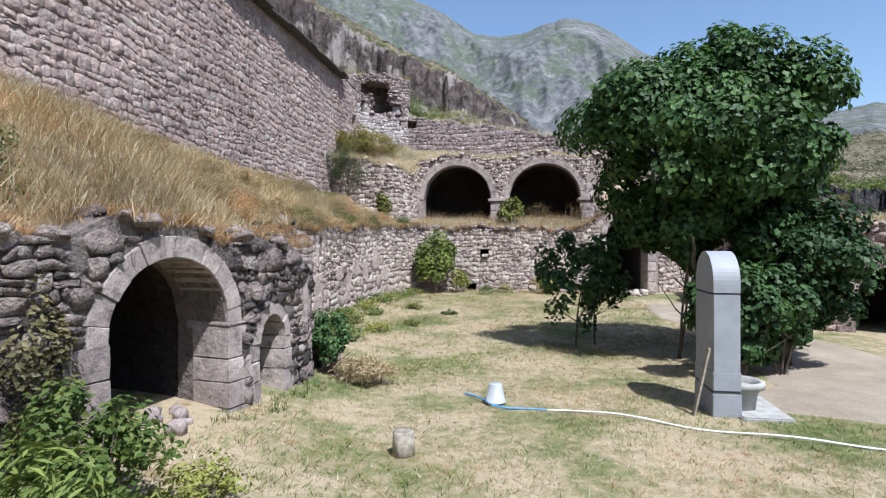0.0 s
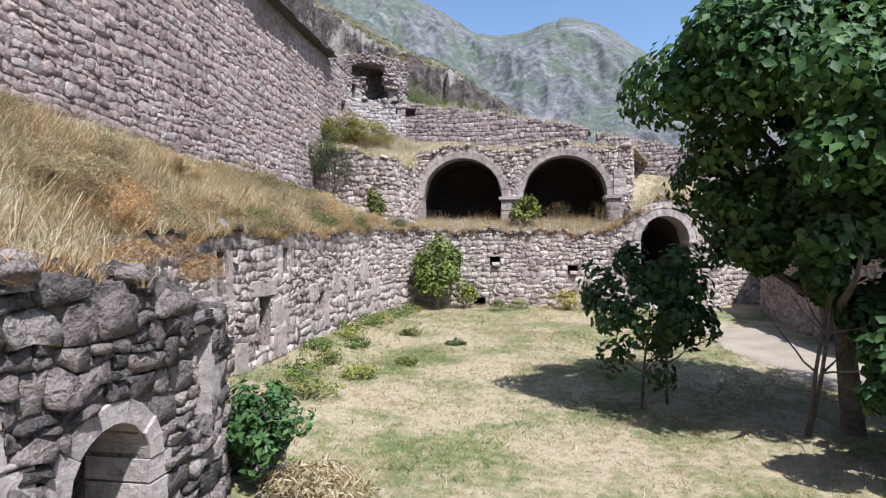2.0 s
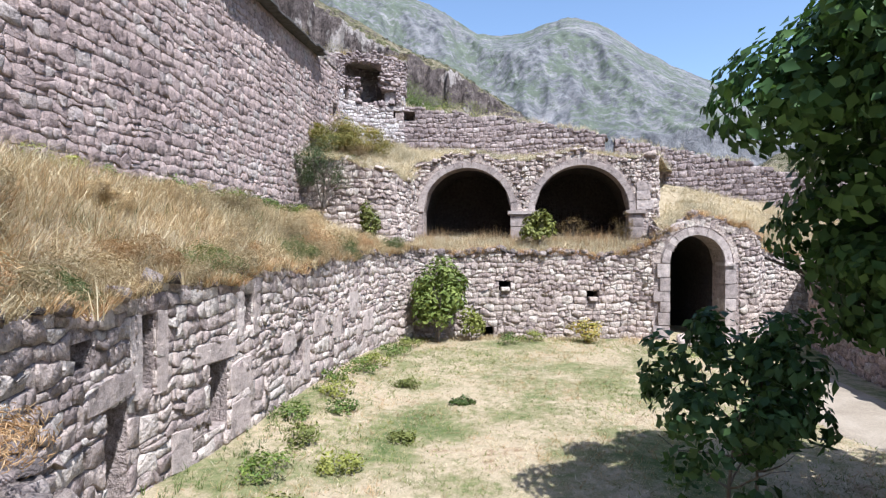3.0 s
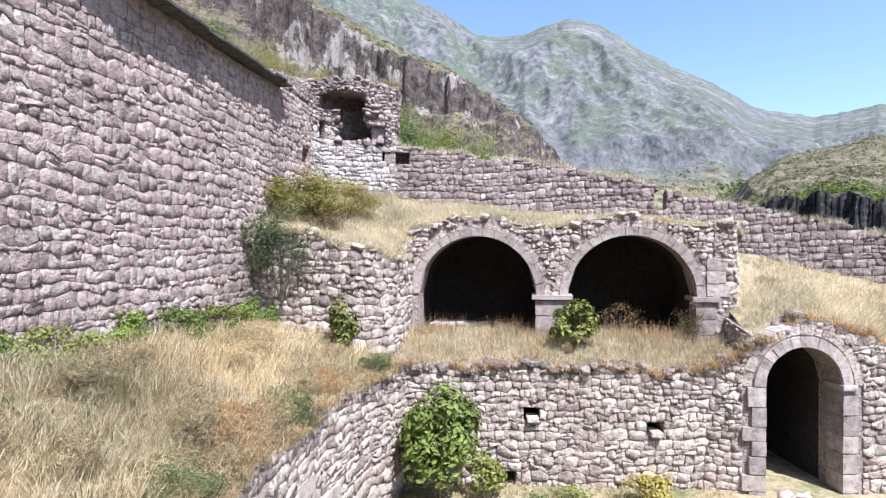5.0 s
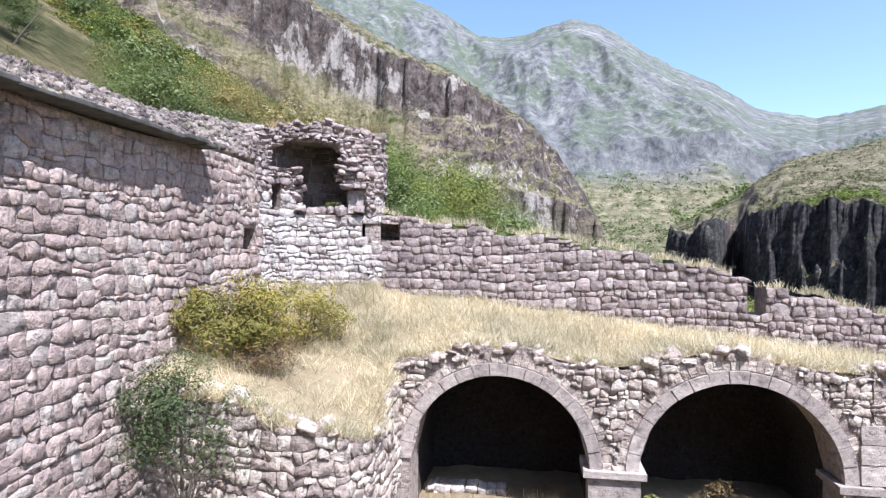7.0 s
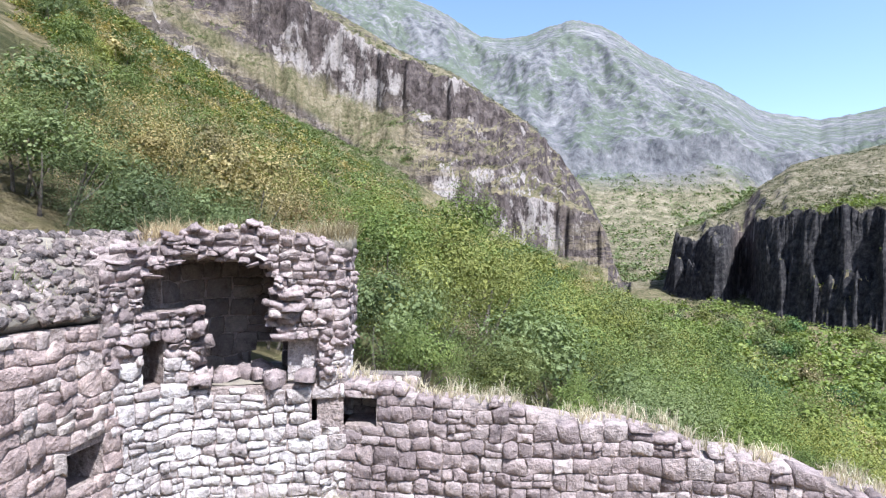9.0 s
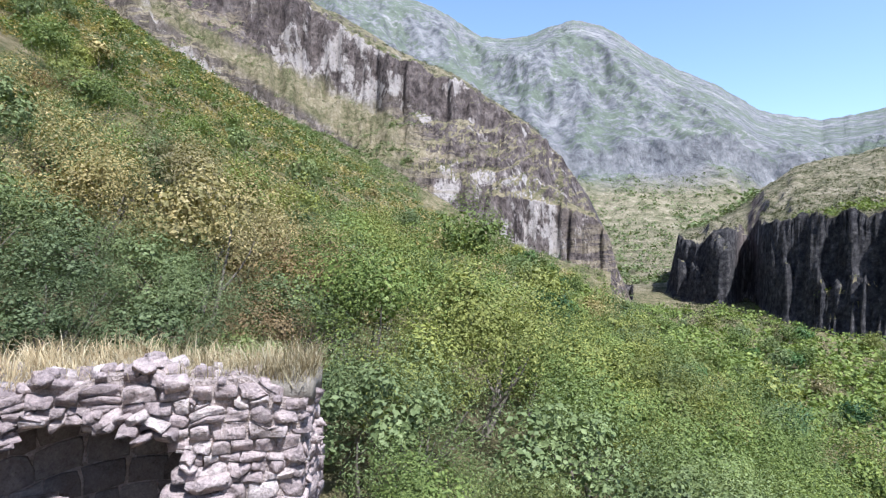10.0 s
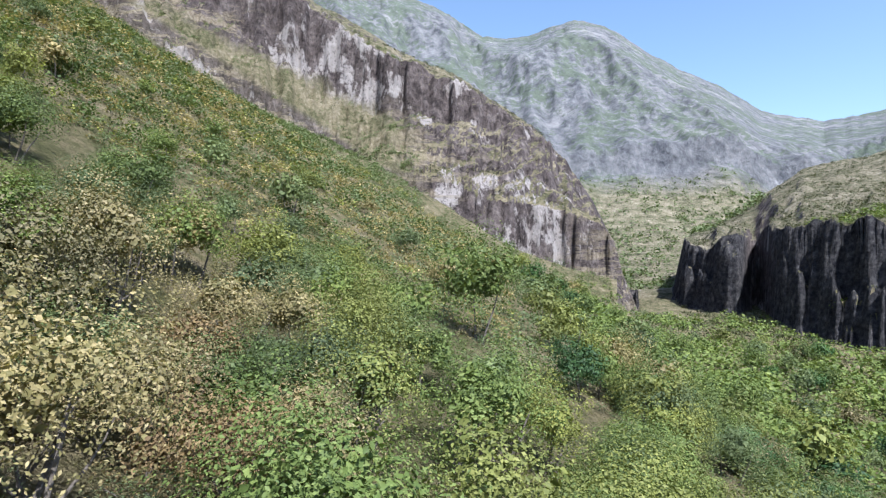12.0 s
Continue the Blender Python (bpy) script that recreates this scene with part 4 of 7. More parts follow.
    mesa = base + (top - base) * np.clip(step * soft(t, 0, 0.4) + (1 - step) * soft(t, 0.55, 1) + 0.4 * rough(x / 9, y / 9, 8, 4) * np.sin(t * np.pi), 0, 1)
    mesa = np.where(d > front + 14, np.maximum(top, top + (hill - top) * soft(d, front + 14, 430)), mesa)
    mesa = mesa - np.maximum(d - 450, 0) * 0.0012
    use = (a > 0.38) & (d > front)
    e = np.where(use, np.maximum(e, mesa), e)
    z = 14.0 + e * d
    # the walled yard
    inside = (x > tall_x(y) - 0.9) & (y < back_y(x) + 0.5) & (x < 17.0) & (y > -12)
    z = np.where(inside, -1.2, z)
    lip = np.interp(x, [-6, -2, 2.4, 7, 12.6, 17], [10.6, 9.3, 8.6, 7.4, 6.0, 5.0])
    edge = soft(np.hypot(np.maximum(y - back_y(x), 0), 0 * x), 7, 1) * (x > -8) * (x < 20) * (y > back_y(x))
    z = np.where(inside, z, z + (lip - z) * edge)
    roof = (1 - soft(tall_x(y) - x, 3.0, 9.0)) * (x < tall_x(y)) * (y < 33) * (y > -12)
    return np.where(inside, z, z + (11.3 - z) * roof)


def ground_height(x, y):
    """The valley with its small unevenness."""
    x, y = np.asarray(x, dtype=float), np.asarray(y, dtype=float)
    z = valley(x, y)
    r = np.hypot(x, y - 29.0)
    return z + 0.25 * wob(x, y, 2.5) * (z > -1.1) * soft(r, 6, 20) + np.minimum(r * 0.012, 3.5) * rough(x / 26, y / 26, 11, 5) * soft(r, 20, 90) * (1 - soft(r, 420, 900))


def ground_sheet():
    fine = np.concatenate([np.linspace(-0.95, -0.46, 80)[:-1], np.linspace(-0.46, 0.74, 460), np.linspace(0.74, 0.95, 40)[1:]])
    th = np.concatenate([fine, np.linspace(0.95, 2 * np.pi - 0.95, 90)[1:-1]])
    rad = np.concatenate([np.linspace(1.5, 16, 40), np.geomspace(16.5, 160, 60), np.linspace(162, 250, 40), np.linspace(251, 372, 122), np.geomspace(376, 850, 44), np.linspace(857, 985, 26), np.geomspace(995, 1990, 130), [2300, 2700]])
    t, r = np.meshgrid(th, rad)
    # along the front the rings run straight across, so that ridges keep their line
    stretch = 1 / np.cos(np.clip(np.where(t > np.pi, t - 2 * np.pi, t), -0.95, 0.95))
    x, y = r * stretch * np.sin(t), 29.0 + r * stretch * np.cos(t)
    z = ground_height(x, y)
    n, m = z.shape
    i = np.arange(n * m).reshape(n, m)
    j = np.roll(i, -1, axis=1)
    faces = np.stack([i[:-1], i[1:], j[1:], j[:-1]], -1).reshape(-1, 4)
    verts = np.stack([x, y, z], -1).reshape(-1, 3)
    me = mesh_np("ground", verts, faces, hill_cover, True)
    if sum(p.normal.z for p in me.polygons[:200]) < 0:
        me.flip_normals()
    return tagged(new("ground", me), "steep valley sides with scrub, cliffs and grey far mountains", "ground", kind="structure")


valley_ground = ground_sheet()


# ---- the yard ----
def yard_height(x, y):
    z = 0.36 * soft(y, 8, 27) + 0.42 * (1 - soft(x, -3.6, -0.8)) * (1 - soft(y, 9, 15) * 0.5)
    return z + 0.035 * wob(x, y, 1.7, 3.0)


def yard_sheet():
    x, y = np.meshgrid(np.linspace(-7.5, 16.5, 121), np.linspace(-11, 29, 201))
    z = yard_height(x, y)
    n, m = z.shape
    i = np.arange(n * m).reshape(n, m)
    faces = np.stack([i[:-1, :-1], i[:-1, 1:], i[1:, 1:], i[1:, :-1]], -1).reshape(-1, 4)
    me = mesh_np("yard", np.stack([x, y, z], -1).reshape(-1, 3), faces, lawn, True)
    return tagged(new("yard", me), "dry yellowing lawn of the walled yard", "ground", kind="structure"), (np.stack([x, y], -1), z)


yard, yard_spots = yard_sheet()

# ---- walls ----
def const(v):
    return lambda s: v


NEAR = Way((-6.0, -2.5), (-4.6, 1.5), (-2.97, 6.2), (-2.45, 7.7), (-2.2, 9.25), (-2.25, 9.6), (-2.8, 10.1), (-3.9, 10.6))
LOWER = Way((-3.6, 10.3), (-4.0, 13.6), (-3.45, 16.4), (-3.2, 18.2), (-2.75, 21.0), (-2.5, 22.5), (-1.9, 24.6), (-1.2, 25.85))
FRONT = Way((-1.3, 25.9), (0.5, 26.1), (6.0, 25.95), (7.3, 25.6), (10.4, 25.75), (11.2, 26.9), (13.5, 27.6))
ARCADE = Way((-1.4, 29.25), (7.85, 27.8))
APSE = Way((-5.7, 27.5), (-4.0, 26.95), (-2.6, 26.6), (-1.9, 26.75), (-1.6, 27.3), (-1.4, 28.2), (-1.25, 29.3))
RIGHT = Way((11.4, 24.6), (9.9, 20.0), (9.4, 15.7), (10.6, 14.9), (13.2, 13.2), (13.6, 4.0), (14.2, -3.0))


def wall(name, label, way, low, high, thick, gaps, backing):
    t = thing(name, label, "wall", kind="structure")
    body = new("core", wall_mesh("core", way, low, high, thick, gaps, backing))
    body.parent = t
    return t


# the tall wall
tall_high = lambda s: 11.0 + 0.05 * math.sin(s)
tall_hole = TALL.near(-4.9, 30.95)
tall_gaps = [gap(tall_hole - 0.3, tall_hole + 0.28, 9.03, 9.52)]
tall_wall = wall("wall_tall", "tall pinkish tuff rubble wall under a stone eave", TALL, const(3.0), tall_high, 1.3, tall_gaps, mortar_pink)
TALL_STONES = fitted(TALL, const(3.8), tall_high, tall_gaps, 0.215, (0.75, 1.65), 0.026, 11, 8.0, joint=0.004, uneven=0.3)

# the back wall
back_high = lambda s: float(np.interp(BACK.at(s)[0], [-2.2, 2.4, 5.4, 7.0, 12.6, 17], [10.0, 9.4, 8.8, 8.3, 6.9, 5.9])) + 0.05 * math.sin(s * 3.1) + 0.04 * math.sin(s * 7.7)
slit = BACK.near(7.0, 31.2)
back_gaps = [gap(0.0, 0.68, 9.27, 9.7), gap(slit - 0.2, slit + 0.2, 7.5, 8.2)]
back_wall = wall("wall_back", "long dark pink tuff wall with a sloping top", BACK, const(2.5), lambda s: back_high(s) - 0.14, 0.9, back_gaps, mortar_pink)
BACK_STONES = fitted(BACK, const(4.4), back_high, back_gaps, 0.22, (0.75, 1.6), 0.032, 12, uneven=0.2)

# the near wall with the large arch and the small door
near_high = lambda s: 2.52 - 0.5 * soft(s, 10.2, 13.0) + 0.10 * math.sin(s * 2.3) + 0.06 * math.sin(s * 6.1)
arch_s = NEAR.near(-2.96, 6.22)
door_s = NEAR.near(-2.4, 7.95)
near_gaps = [gap(arch_s - 0.84, arch_s + 0.84, -0.3, 1.40, 0.82), gap(door_s - 0.36, door_s + 0.36, 0.2, 1.04, 0.36),
             gap(NEAR.near(-2.24, 9.0) - 0.1, NEAR.near(-2.24, 9.0) + 0.1, 1.15, 1.86)]
near_wall = wall("wall_near", "dark grey rubble wall with a large stone arch", NEAR, const(-0.4), near_high, 0.75, near_gaps, mortar_grey)

# the lower terrace wall
lower_high = lambda s: float(np.interp(LOWER.at(s)[1], [10, 14, 18, 22, 26], [2.75, 2.85, 3.0, 3.2, 3.3])) + 0.08 * math.sin(s * 2.1) + 0.05 * math.sin(s * 5.3)
def at_y(way, y):
    return float(np.interp(y, way.p[:, 1], way.s))
lower_gaps = [gap(at_y(LOWER, 12.75), at_y(LOWER, 13.35), 0.1, 1.6), gap(at_y(LOWER, 13.68), at_y(LOWER, 13.9), 1.65, 2.55),
              gap(at_y(LOWER, 15.1), at_y(LOWER, 15.55), 0.65, 1.65), gap(at_y(LOWER, 16.0), at_y(LOWER, 16.25), 2.02, 2.62),
              gap(at_y(LOWER, 18.15), at_y(LOWER, 18.5), 1.05, 1.5), gap(at_y(LOWER, 12.1), at_y(LOWER, 12.5), 2.15, 2.45)]
lower_wall = wall("wall_lower", "patched tuff terrace wall with small slots", LOWER, const(-0.4), lower_high, 0.8, lower_gaps, mortar_pink)

# the front terrace wall with the gallery arch
front_high = lambda s: float(np.interp(FRONT.at(s)[0], [-1.3, 1, 5.5, 6.4, 7.0, 8.4, 10.0, 10.9, 13.5], [3.2, 3.25, 3.15, 3.25, 3.8, 4.5, 4.2, 3.4, 3.0])) + 0.07 * math.sin(s * 2.7) + 0.05 * math.sin(s * 6.7)
g3 = FRONT.near(8.33, 25.66)
front_gaps = [gap(g3 - 0.95, g3 + 0.95, 0.0, 2.92, 0.95)]
for hx, hz, hw, hh in ((1.9, 1.95, 0.2, 0.17), (4.9, 1.62, 0.2, 0.17), (1.3, 0.32, 0.22, 0.2)):
    hs = FRONT.near(hx, 26.0)
    front_gaps.append(gap(hs - hw, hs + hw, hz, hz + 2 * hh))
front_wall = wall("wall_front", "pale tuff rubble terrace wall with an arched gallery door", FRONT, const(-0.4), front_high, 0.8, front_gaps, mortar_pink)

# the arcade
arcade_high = lambda s: 6.95 + 0.18 * math.cos((s - 2.1) * 1.5) + 0.06 * math.sin(s * 5.1)
def arc_s(x):
    return (x + 1.4) / 9.25 * ARCADE.length
arcade_gaps = [gap(arc_s(-1.0), arc_s(2.43), 3.0, 4.85, 1.72), gap(arc_s(3.33), arc_s(6.8), 3.0, 4.85, 1.74)]
arcade_wall = wall("wall_arcade", "tuff arcade front with two wide round arches", ARCADE, const(2.6), arcade_high, 0.7, arcade_gaps, mortar_pink)

# the rounded pier wall
apse_high = lambda s: float(np.interp(s, [0, 1.5, 3.4, 4.2, 5.0, 6.5], [6.75, 6.65, 6.2, 5.95, 5.95, 6.6])) + 0.07 * math.sin(s * 3.7)
apse_wall = wall("wall_apse", "rounded tuff rubble wall beside the arcade", APSE, const(2.6), apse_high, 0.8, [], mortar_pink)

# the wall along the far side of the yard
right_high = lambda s: 2.9 + 0.1 * math.sin(s * 1.7) + 0.05 * math.sin(s * 5.3)
r_arch = RIGHT.near(11.6, 14.25)
right_gaps = [gap(r_arch - 1.0, r_arch + 1.0, -0.2, 1.0, 0.9), gap(RIGHT.near(9.95, 15.35) - 0.22, RIGHT.near(9.95, 15.35) + 0.22, 0.0, 1.1), gap(RIGHT.near(9.6, 18.5) - 0.4, RIGHT.near(9.6, 18.5) + 0.4, 0.0, 1.0, 0.4)]
END = Way((7.85, 27.8), (8.1, 31.2))
end_high = lambda s: 6.9 - 0.35 * s + 0.08 * math.sin(s * 4)
PIER = Way((7.5, 27.8), (7.5, 26.1))
pier_wall = wall("wall_pier", "short rubble retaining wall beside the arcade", PIER, const(3.3), lambda s: 4.3 - 0.2 * s, 0.25, [], mortar_pink)
end_wall = wall("wall_end", "short rubble end wall of the arcade", END, const(3.0), end_high, 0.6, [], mortar_pink)
right_wall = wall("wall_side", "pinkish rubble wall with an arch on the far side of the yard", RIGHT, const(-0.4), right_high, 0.8, right_gaps, mortar_pink)

# ---- grassy terraces behind the walls ----
EDGE = Way((-6.2, -2.5), (-4.9, 1.5), (-3.3, 6.2), (-2.75, 7.7), (-2.75, 9.2), (-4.2, 11.0), (-4.25, 13.6), (-3.75, 16.4), (-3.45, 18.2), (-3.0, 21.0), (-2.75, 22.5), (-2.2, 24.8), (-1.4, 26.3))
EDGE_B = Way((-10.3, -3.0), (-5.4, 27.5))
bank, bank_spots = patch("bank", EDGE, EDGE_B, lambda u: np.interp(u, [0, 0.33, 0.42, 0.5, 1], [2.5, 2.45, 2.0, 2.72, 3.25]), lambda u: np.interp(u, [0, 0.45, 0.75, 1], [4.9, 4.9, 4.5, 4.1]),
                         28, 110, lambda v: 1 - (1 - v) ** 1.9, bank_soil, "steep bank of tall dry straw-coloured grass")
TERR_A = Way((-1.4, 26.3), (0.5, 26.5), (6.0, 26.35), (7.45, 26.15))
TERR_B = Way((-1.7, 32.0), (7.6, 30.9))
terrace, terrace_spots = patch("terrace", TERR_A, TERR_B, const(3.2), const(3.7), 20, 40, lambda v: np.minimum(v * 2.6, 1), bank_soil, "narrow terrace of dry grass before the arches")
ROOF_A = Way((-1.35, 29.3), (7.85, 27.85))
ROOF_B = Way((-2.2, 32.7), (2.4, 32.25), (7.0, 31.15), (9.5, 30.6))
arcade_roof, roof_spots = patch("arcade_roof", ROOF_A, ROOF_B, lambda u: 6.95 + 0.12 * np.cos((u * 9.3 - 2.1) * 1.5), lambda u: np.interp(u, [0, 1], [8.0, 6.6]), 14, 50, None, bank_soil, "earth roof over the arcade with bleached grass")
LEFT_A = Way((-5.7, 27.55), (-4.0, 27.0), (-2.6, 26.66), (-1.92, 26.8), (-1.62, 27.3), (-1.42, 28.2), (-1.27, 29.3))
LEFT_B = Way((-4.9, 31.6), (-3.5, 32.3), (-2.2, 32.75), (-2.1, 32.75))
left_roof, left_spots = patch("left_roof", LEFT_A, LEFT_B, lambda u: np.interp(u * 7.3, [0, 1.5, 3.4, 4.2, 5.0, 6.5, 7.3], [6.75, 6.65, 6.2, 5.95, 5.95, 6.6, 6.95]), const(8.1), 18, 34, None, bank_soil, "sloping rubble earth with bleached grass")
SIDE_A = Way((7.5, 26.2), (8.7, 26.25), (10.4, 26.3), (11.3, 27.5), (13.5, 28.2))
SIDE_B = Way((7.9, 30.9), (17.0, 28.6))
side_slope, side_spots = patch("side_slope", SIDE_A, SIDE_B, lambda u: np.interp(u, [0, 0.3, 0.6, 1], [4.0, 4.4, 3.7, 2.9]), lambda u: np.interp(u, [0, 1], [6.4, 4.2]), 16, 30, lambda v: 0.35 * v + 0.65 * v ** 2, bank_soil, "grass slope below the back wall")
OUT_A = Way((13.5, 28.0), (11.8, 24.6), (10.3, 20.0), (9.8, 16.0), (10.8, 15.2), (13.6, 13.4), (14.0, 4.0), (14.6, -3.0))
OUT_B = Way((17.5, 29.0), (17.5, -4.0))
side_bank, side_bank_spots = patch("side_bank", OUT_A, OUT_B, const(2.85), const(3.6), 10, 50, None, bank_soil, "grassy terrace above the side wall")

# ---- dressed stones, vaults, tower and eave ----
def jambs(parent, way, g, z_low, width, height, material, push=0.05, seed=1, sides=(0, 1)):
    r = np.random.default_rng(seed)
    for side in sides:
        z = z_low
        while z < g[3] - 0.05:
            h = min(height * r.uniform(0.8, 1.2), g[3] - z)
            w = width * r.uniform(0.75, 1.35)
            a, b = (g[0] - w, g[0] + 0.015) if side == 0 else (g[1] - 0.015, g[1] + w)
            block(parent, way, a, b, z + 0.008, z + h - 0.008, push + r.uniform(-0.012, 0.012), 0.5, material)
            z += h


def wide(gaps, i, by):
    """The openings, with the i-th widened by the ring of stones round it."""
    out = list(gaps)
    for k in i:
        g = gaps[k]
        out[k] = gap(g[0] - by, g[1] + by, g[2] - 0.1, g[3], g[4] + by if g[4] else 0.0)
        if not g[4]:
            out[k] = gap(g[0] - by * 0.3, g[1] + by * 0.3, g[2], g[3])
    return out


# near wall
ring_stones(near_wall, NEAR, near_gaps[0], 0.24, 0.6, 0.045, 11, stone_dressed, flare=0.12)
jambs(near_wall, NEAR, near_gaps[0], 0.0, 0.36, 0.34, stone_dressed, 0.05, 4)
ring_stones(near_wall, NEAR, near_gaps[1], 0.17, 0.5, 0.04, 5, stone_dressed)
jambs(near_wall, NEAR, near_gaps[1], 0.2, 0.26, 0.3, stone_dressed, 0.04, 5)
block(near_wall, NEAR, near_gaps[2][0] - 0.2, near_gaps[2][1] + 0.16, 1.87, 2.08, 0.025, 0.4, stone_dressed)
block(near_wall, NEAR, near_gaps[2][1], near_gaps[2][1] + 0.2, 0.9, 1.86, 0.03, 0.4, stone_dressed)
NEAR_STONES = fitted(NEAR, const(-0.1), near_high, wide(wide(near_gaps, (0,), 0.24), (1,), 0.16), 0.18, (0.8, 1.9), 0.055, 21, 2.0, uneven=0.36, corner=0.14, split=0.25)
NEAR_CELLS = crest_stones(NEAR, near_high, 0.2, 22, 2.0, None, 0.55, 3.0)
# lower wall: lintels and uprights of older masonry
for y0, y1, z0, z1 in ((12.3, 13.5, 1.62, 1.98), (14.7, 15.75, 1.67, 1.98), (16.28, 16.5, 1.95, 2.75), (13.92, 14.14, 1.5, 2.6), (13.4, 13.66, 1.5, 2.6), (15.78, 15.98, 1.95, 2.7),
                       (17.4, 18.1, 1.3, 1.8), (19.0, 19.9, 1.4, 2.0), (20.2, 20.8, 1.2, 1.9), (18.5, 18.8, 0.6, 1.5), (14.2, 14.65, 0.3, 0.9), (15.6, 16.2, 0.35, 0.95), (15.55, 16.3, 1.0, 1.6), (21.3, 22.2, 1.5, 2.3), (22.5, 23.3, 1.0, 1.7)):
    block(lower_wall, LOWER, at_y(LOWER, y0), at_y(LOWER, y1), z0, z1, 0.045, 0.3, stone_lintel, bev=0.03, chip=0.9)
LOWER_STONES = fitted(LOWER, const(-0.1), const(1.35), lower_gaps, 0.25, (0.9, 2.1), 0.035, 23) + fitted(LOWER, const(1.35), lower_high, lower_gaps, 0.18, (0.8, 1.8), 0.036, 73)
LOWER_CELLS = crest_stones(LOWER, lower_high, 0.2, 24, 0.0, None, 0.5, 2.0)
# front wall with the gallery arch
ring_stones(front_wall, FRONT, front_gaps[0], 0.26, 0.6, 0.05, 15, stone_dressed)
ring_stones(front_wall, FRONT, gap(front_gaps[0][0] - 0.3, front_gaps[0][1] + 0.3, 0, 2.92, 1.25), 0.22, 0.5, 0.02, 23, stone_warm)
jambs(front_wall, FRONT, front_gaps[0], 0.0, 0.4, 0.42, stone_dressed, 0.05, 6)
block(front_wall, FRONT, front_gaps[0][1] - 0.06, front_gaps[0][1] + 0.3, 2.83, 2.95, 0.12, 0.5, stone_dressed)
FRONT_STONES = fitted(FRONT, const(0.0), front_high, wide(front_gaps, (0,), 0.5), 0.19, (0.85, 1.9), 0.036, 25)
FRONT_CELLS = crest_stones(FRONT, front_high, 0.22, 26, 0.0, None, 0.6, 2.2) + crest_stones(FRONT, lambda s: front_high(s) + 0.06, 0.2, 66, 1.6, 6.9, 0.35, 5.0)
for hx, hz in ((1.9, 1.95), (4.9, 1.62)):
    hs = FRONT.near(hx, 26.0)
    block(front_wall, FRONT, hs - 0.12, hs + 0.16, hz, hz + 0.13, 0.16, 0.3, stone_warm)
# arcade
for g in arcade_gaps:
    ring_stones(arcade_wall, ARCADE, g, 0.24, 0.62, 0.05, 17, stone_dressed)
    ring_stones(arcade_wall, ARCADE, gap(g[0] - 0.25, g[1] + 0.25, 0, g[3], g[4] + 0.25), 0.17, 0.4, 0.015, 44, stone_warm, "ring_stone")
mid_a, mid_b = arcade_gaps[0][1], arcade_gaps[1][0]
for a, b in ((mid_a - 0.03, mid_b + 0.03), (arcade_gaps[1][1] - 0.03, arcade_gaps[1][1] + 0.5)):
    z = 3.3
    for h in (0.5, 0.45, 0.47):
        block(arcade_wall, ARCADE, a, b, z + 0.01, z + h - 0.01, 0.06, 0.7, stone_dressed)
        z += h
    block(arcade_wall, ARCADE, a - 0.1, b + 0.1, 4.73, 4.86, 0.14, 0.74, stone_dressed, "capital")
g = arcade_gaps[1]
for z, w in ((4.88, 0.62), (5.25, 0.5), (5.6, 0.55)):
    block(arcade_wall, ARCADE, g[1] + 0.25, min(g[1] + 0.25 + w, ARCADE.length), z, z + 0.34, 0.06, 0.5, stone_dressed)
ARCADE_STONES = fitted(ARCADE, const(3.0), arcade_high, wide(arcade_gaps, (0, 1), 0.4), 0.18, (0.8, 1.6), 0.045, 27, corner=0.14, split=0.25)
ARCADE_CELLS = crest_stones(ARCADE, arcade_high, 0.2, 28, 0.0, None, 0.5, 2.4)
APSE_STONES = fitted(APSE, const(3.0), apse_high, [], 0.2, (0.85, 1.8), 0.04, 29)
APSE_CELLS = crest_stones(APSE, apse_high, 0.24, 30, 0.8, 5.2, 0.5, 2.0)
PIER_STONES = fitted(PIER, const(3.3), lambda s: 4.3 - 0.2 * s, [], 0.18, (0.9, 1.9), 0.036, 36)
END_STONES = fitted(END, const(3.2), end_high, [], 0.18, (0.9, 1.9), 0.036, 33)
END_CELLS = crest_stones(END, end_high, 0.26, 34)
RIGHT_STONES = fitted(RIGHT, const(-0.1), right_high, wide(right_gaps, (0,), 0.28), 0.2, (0.9, 2.0), 0.036, 31)
RIGHT_CELLS = crest_stones(RIGHT, right_high, 0.22, 32)
ring_stones(right_wall, RIGHT, right_gaps[0], 0.26, 0.5, 0.04, 11, stone_dressed)


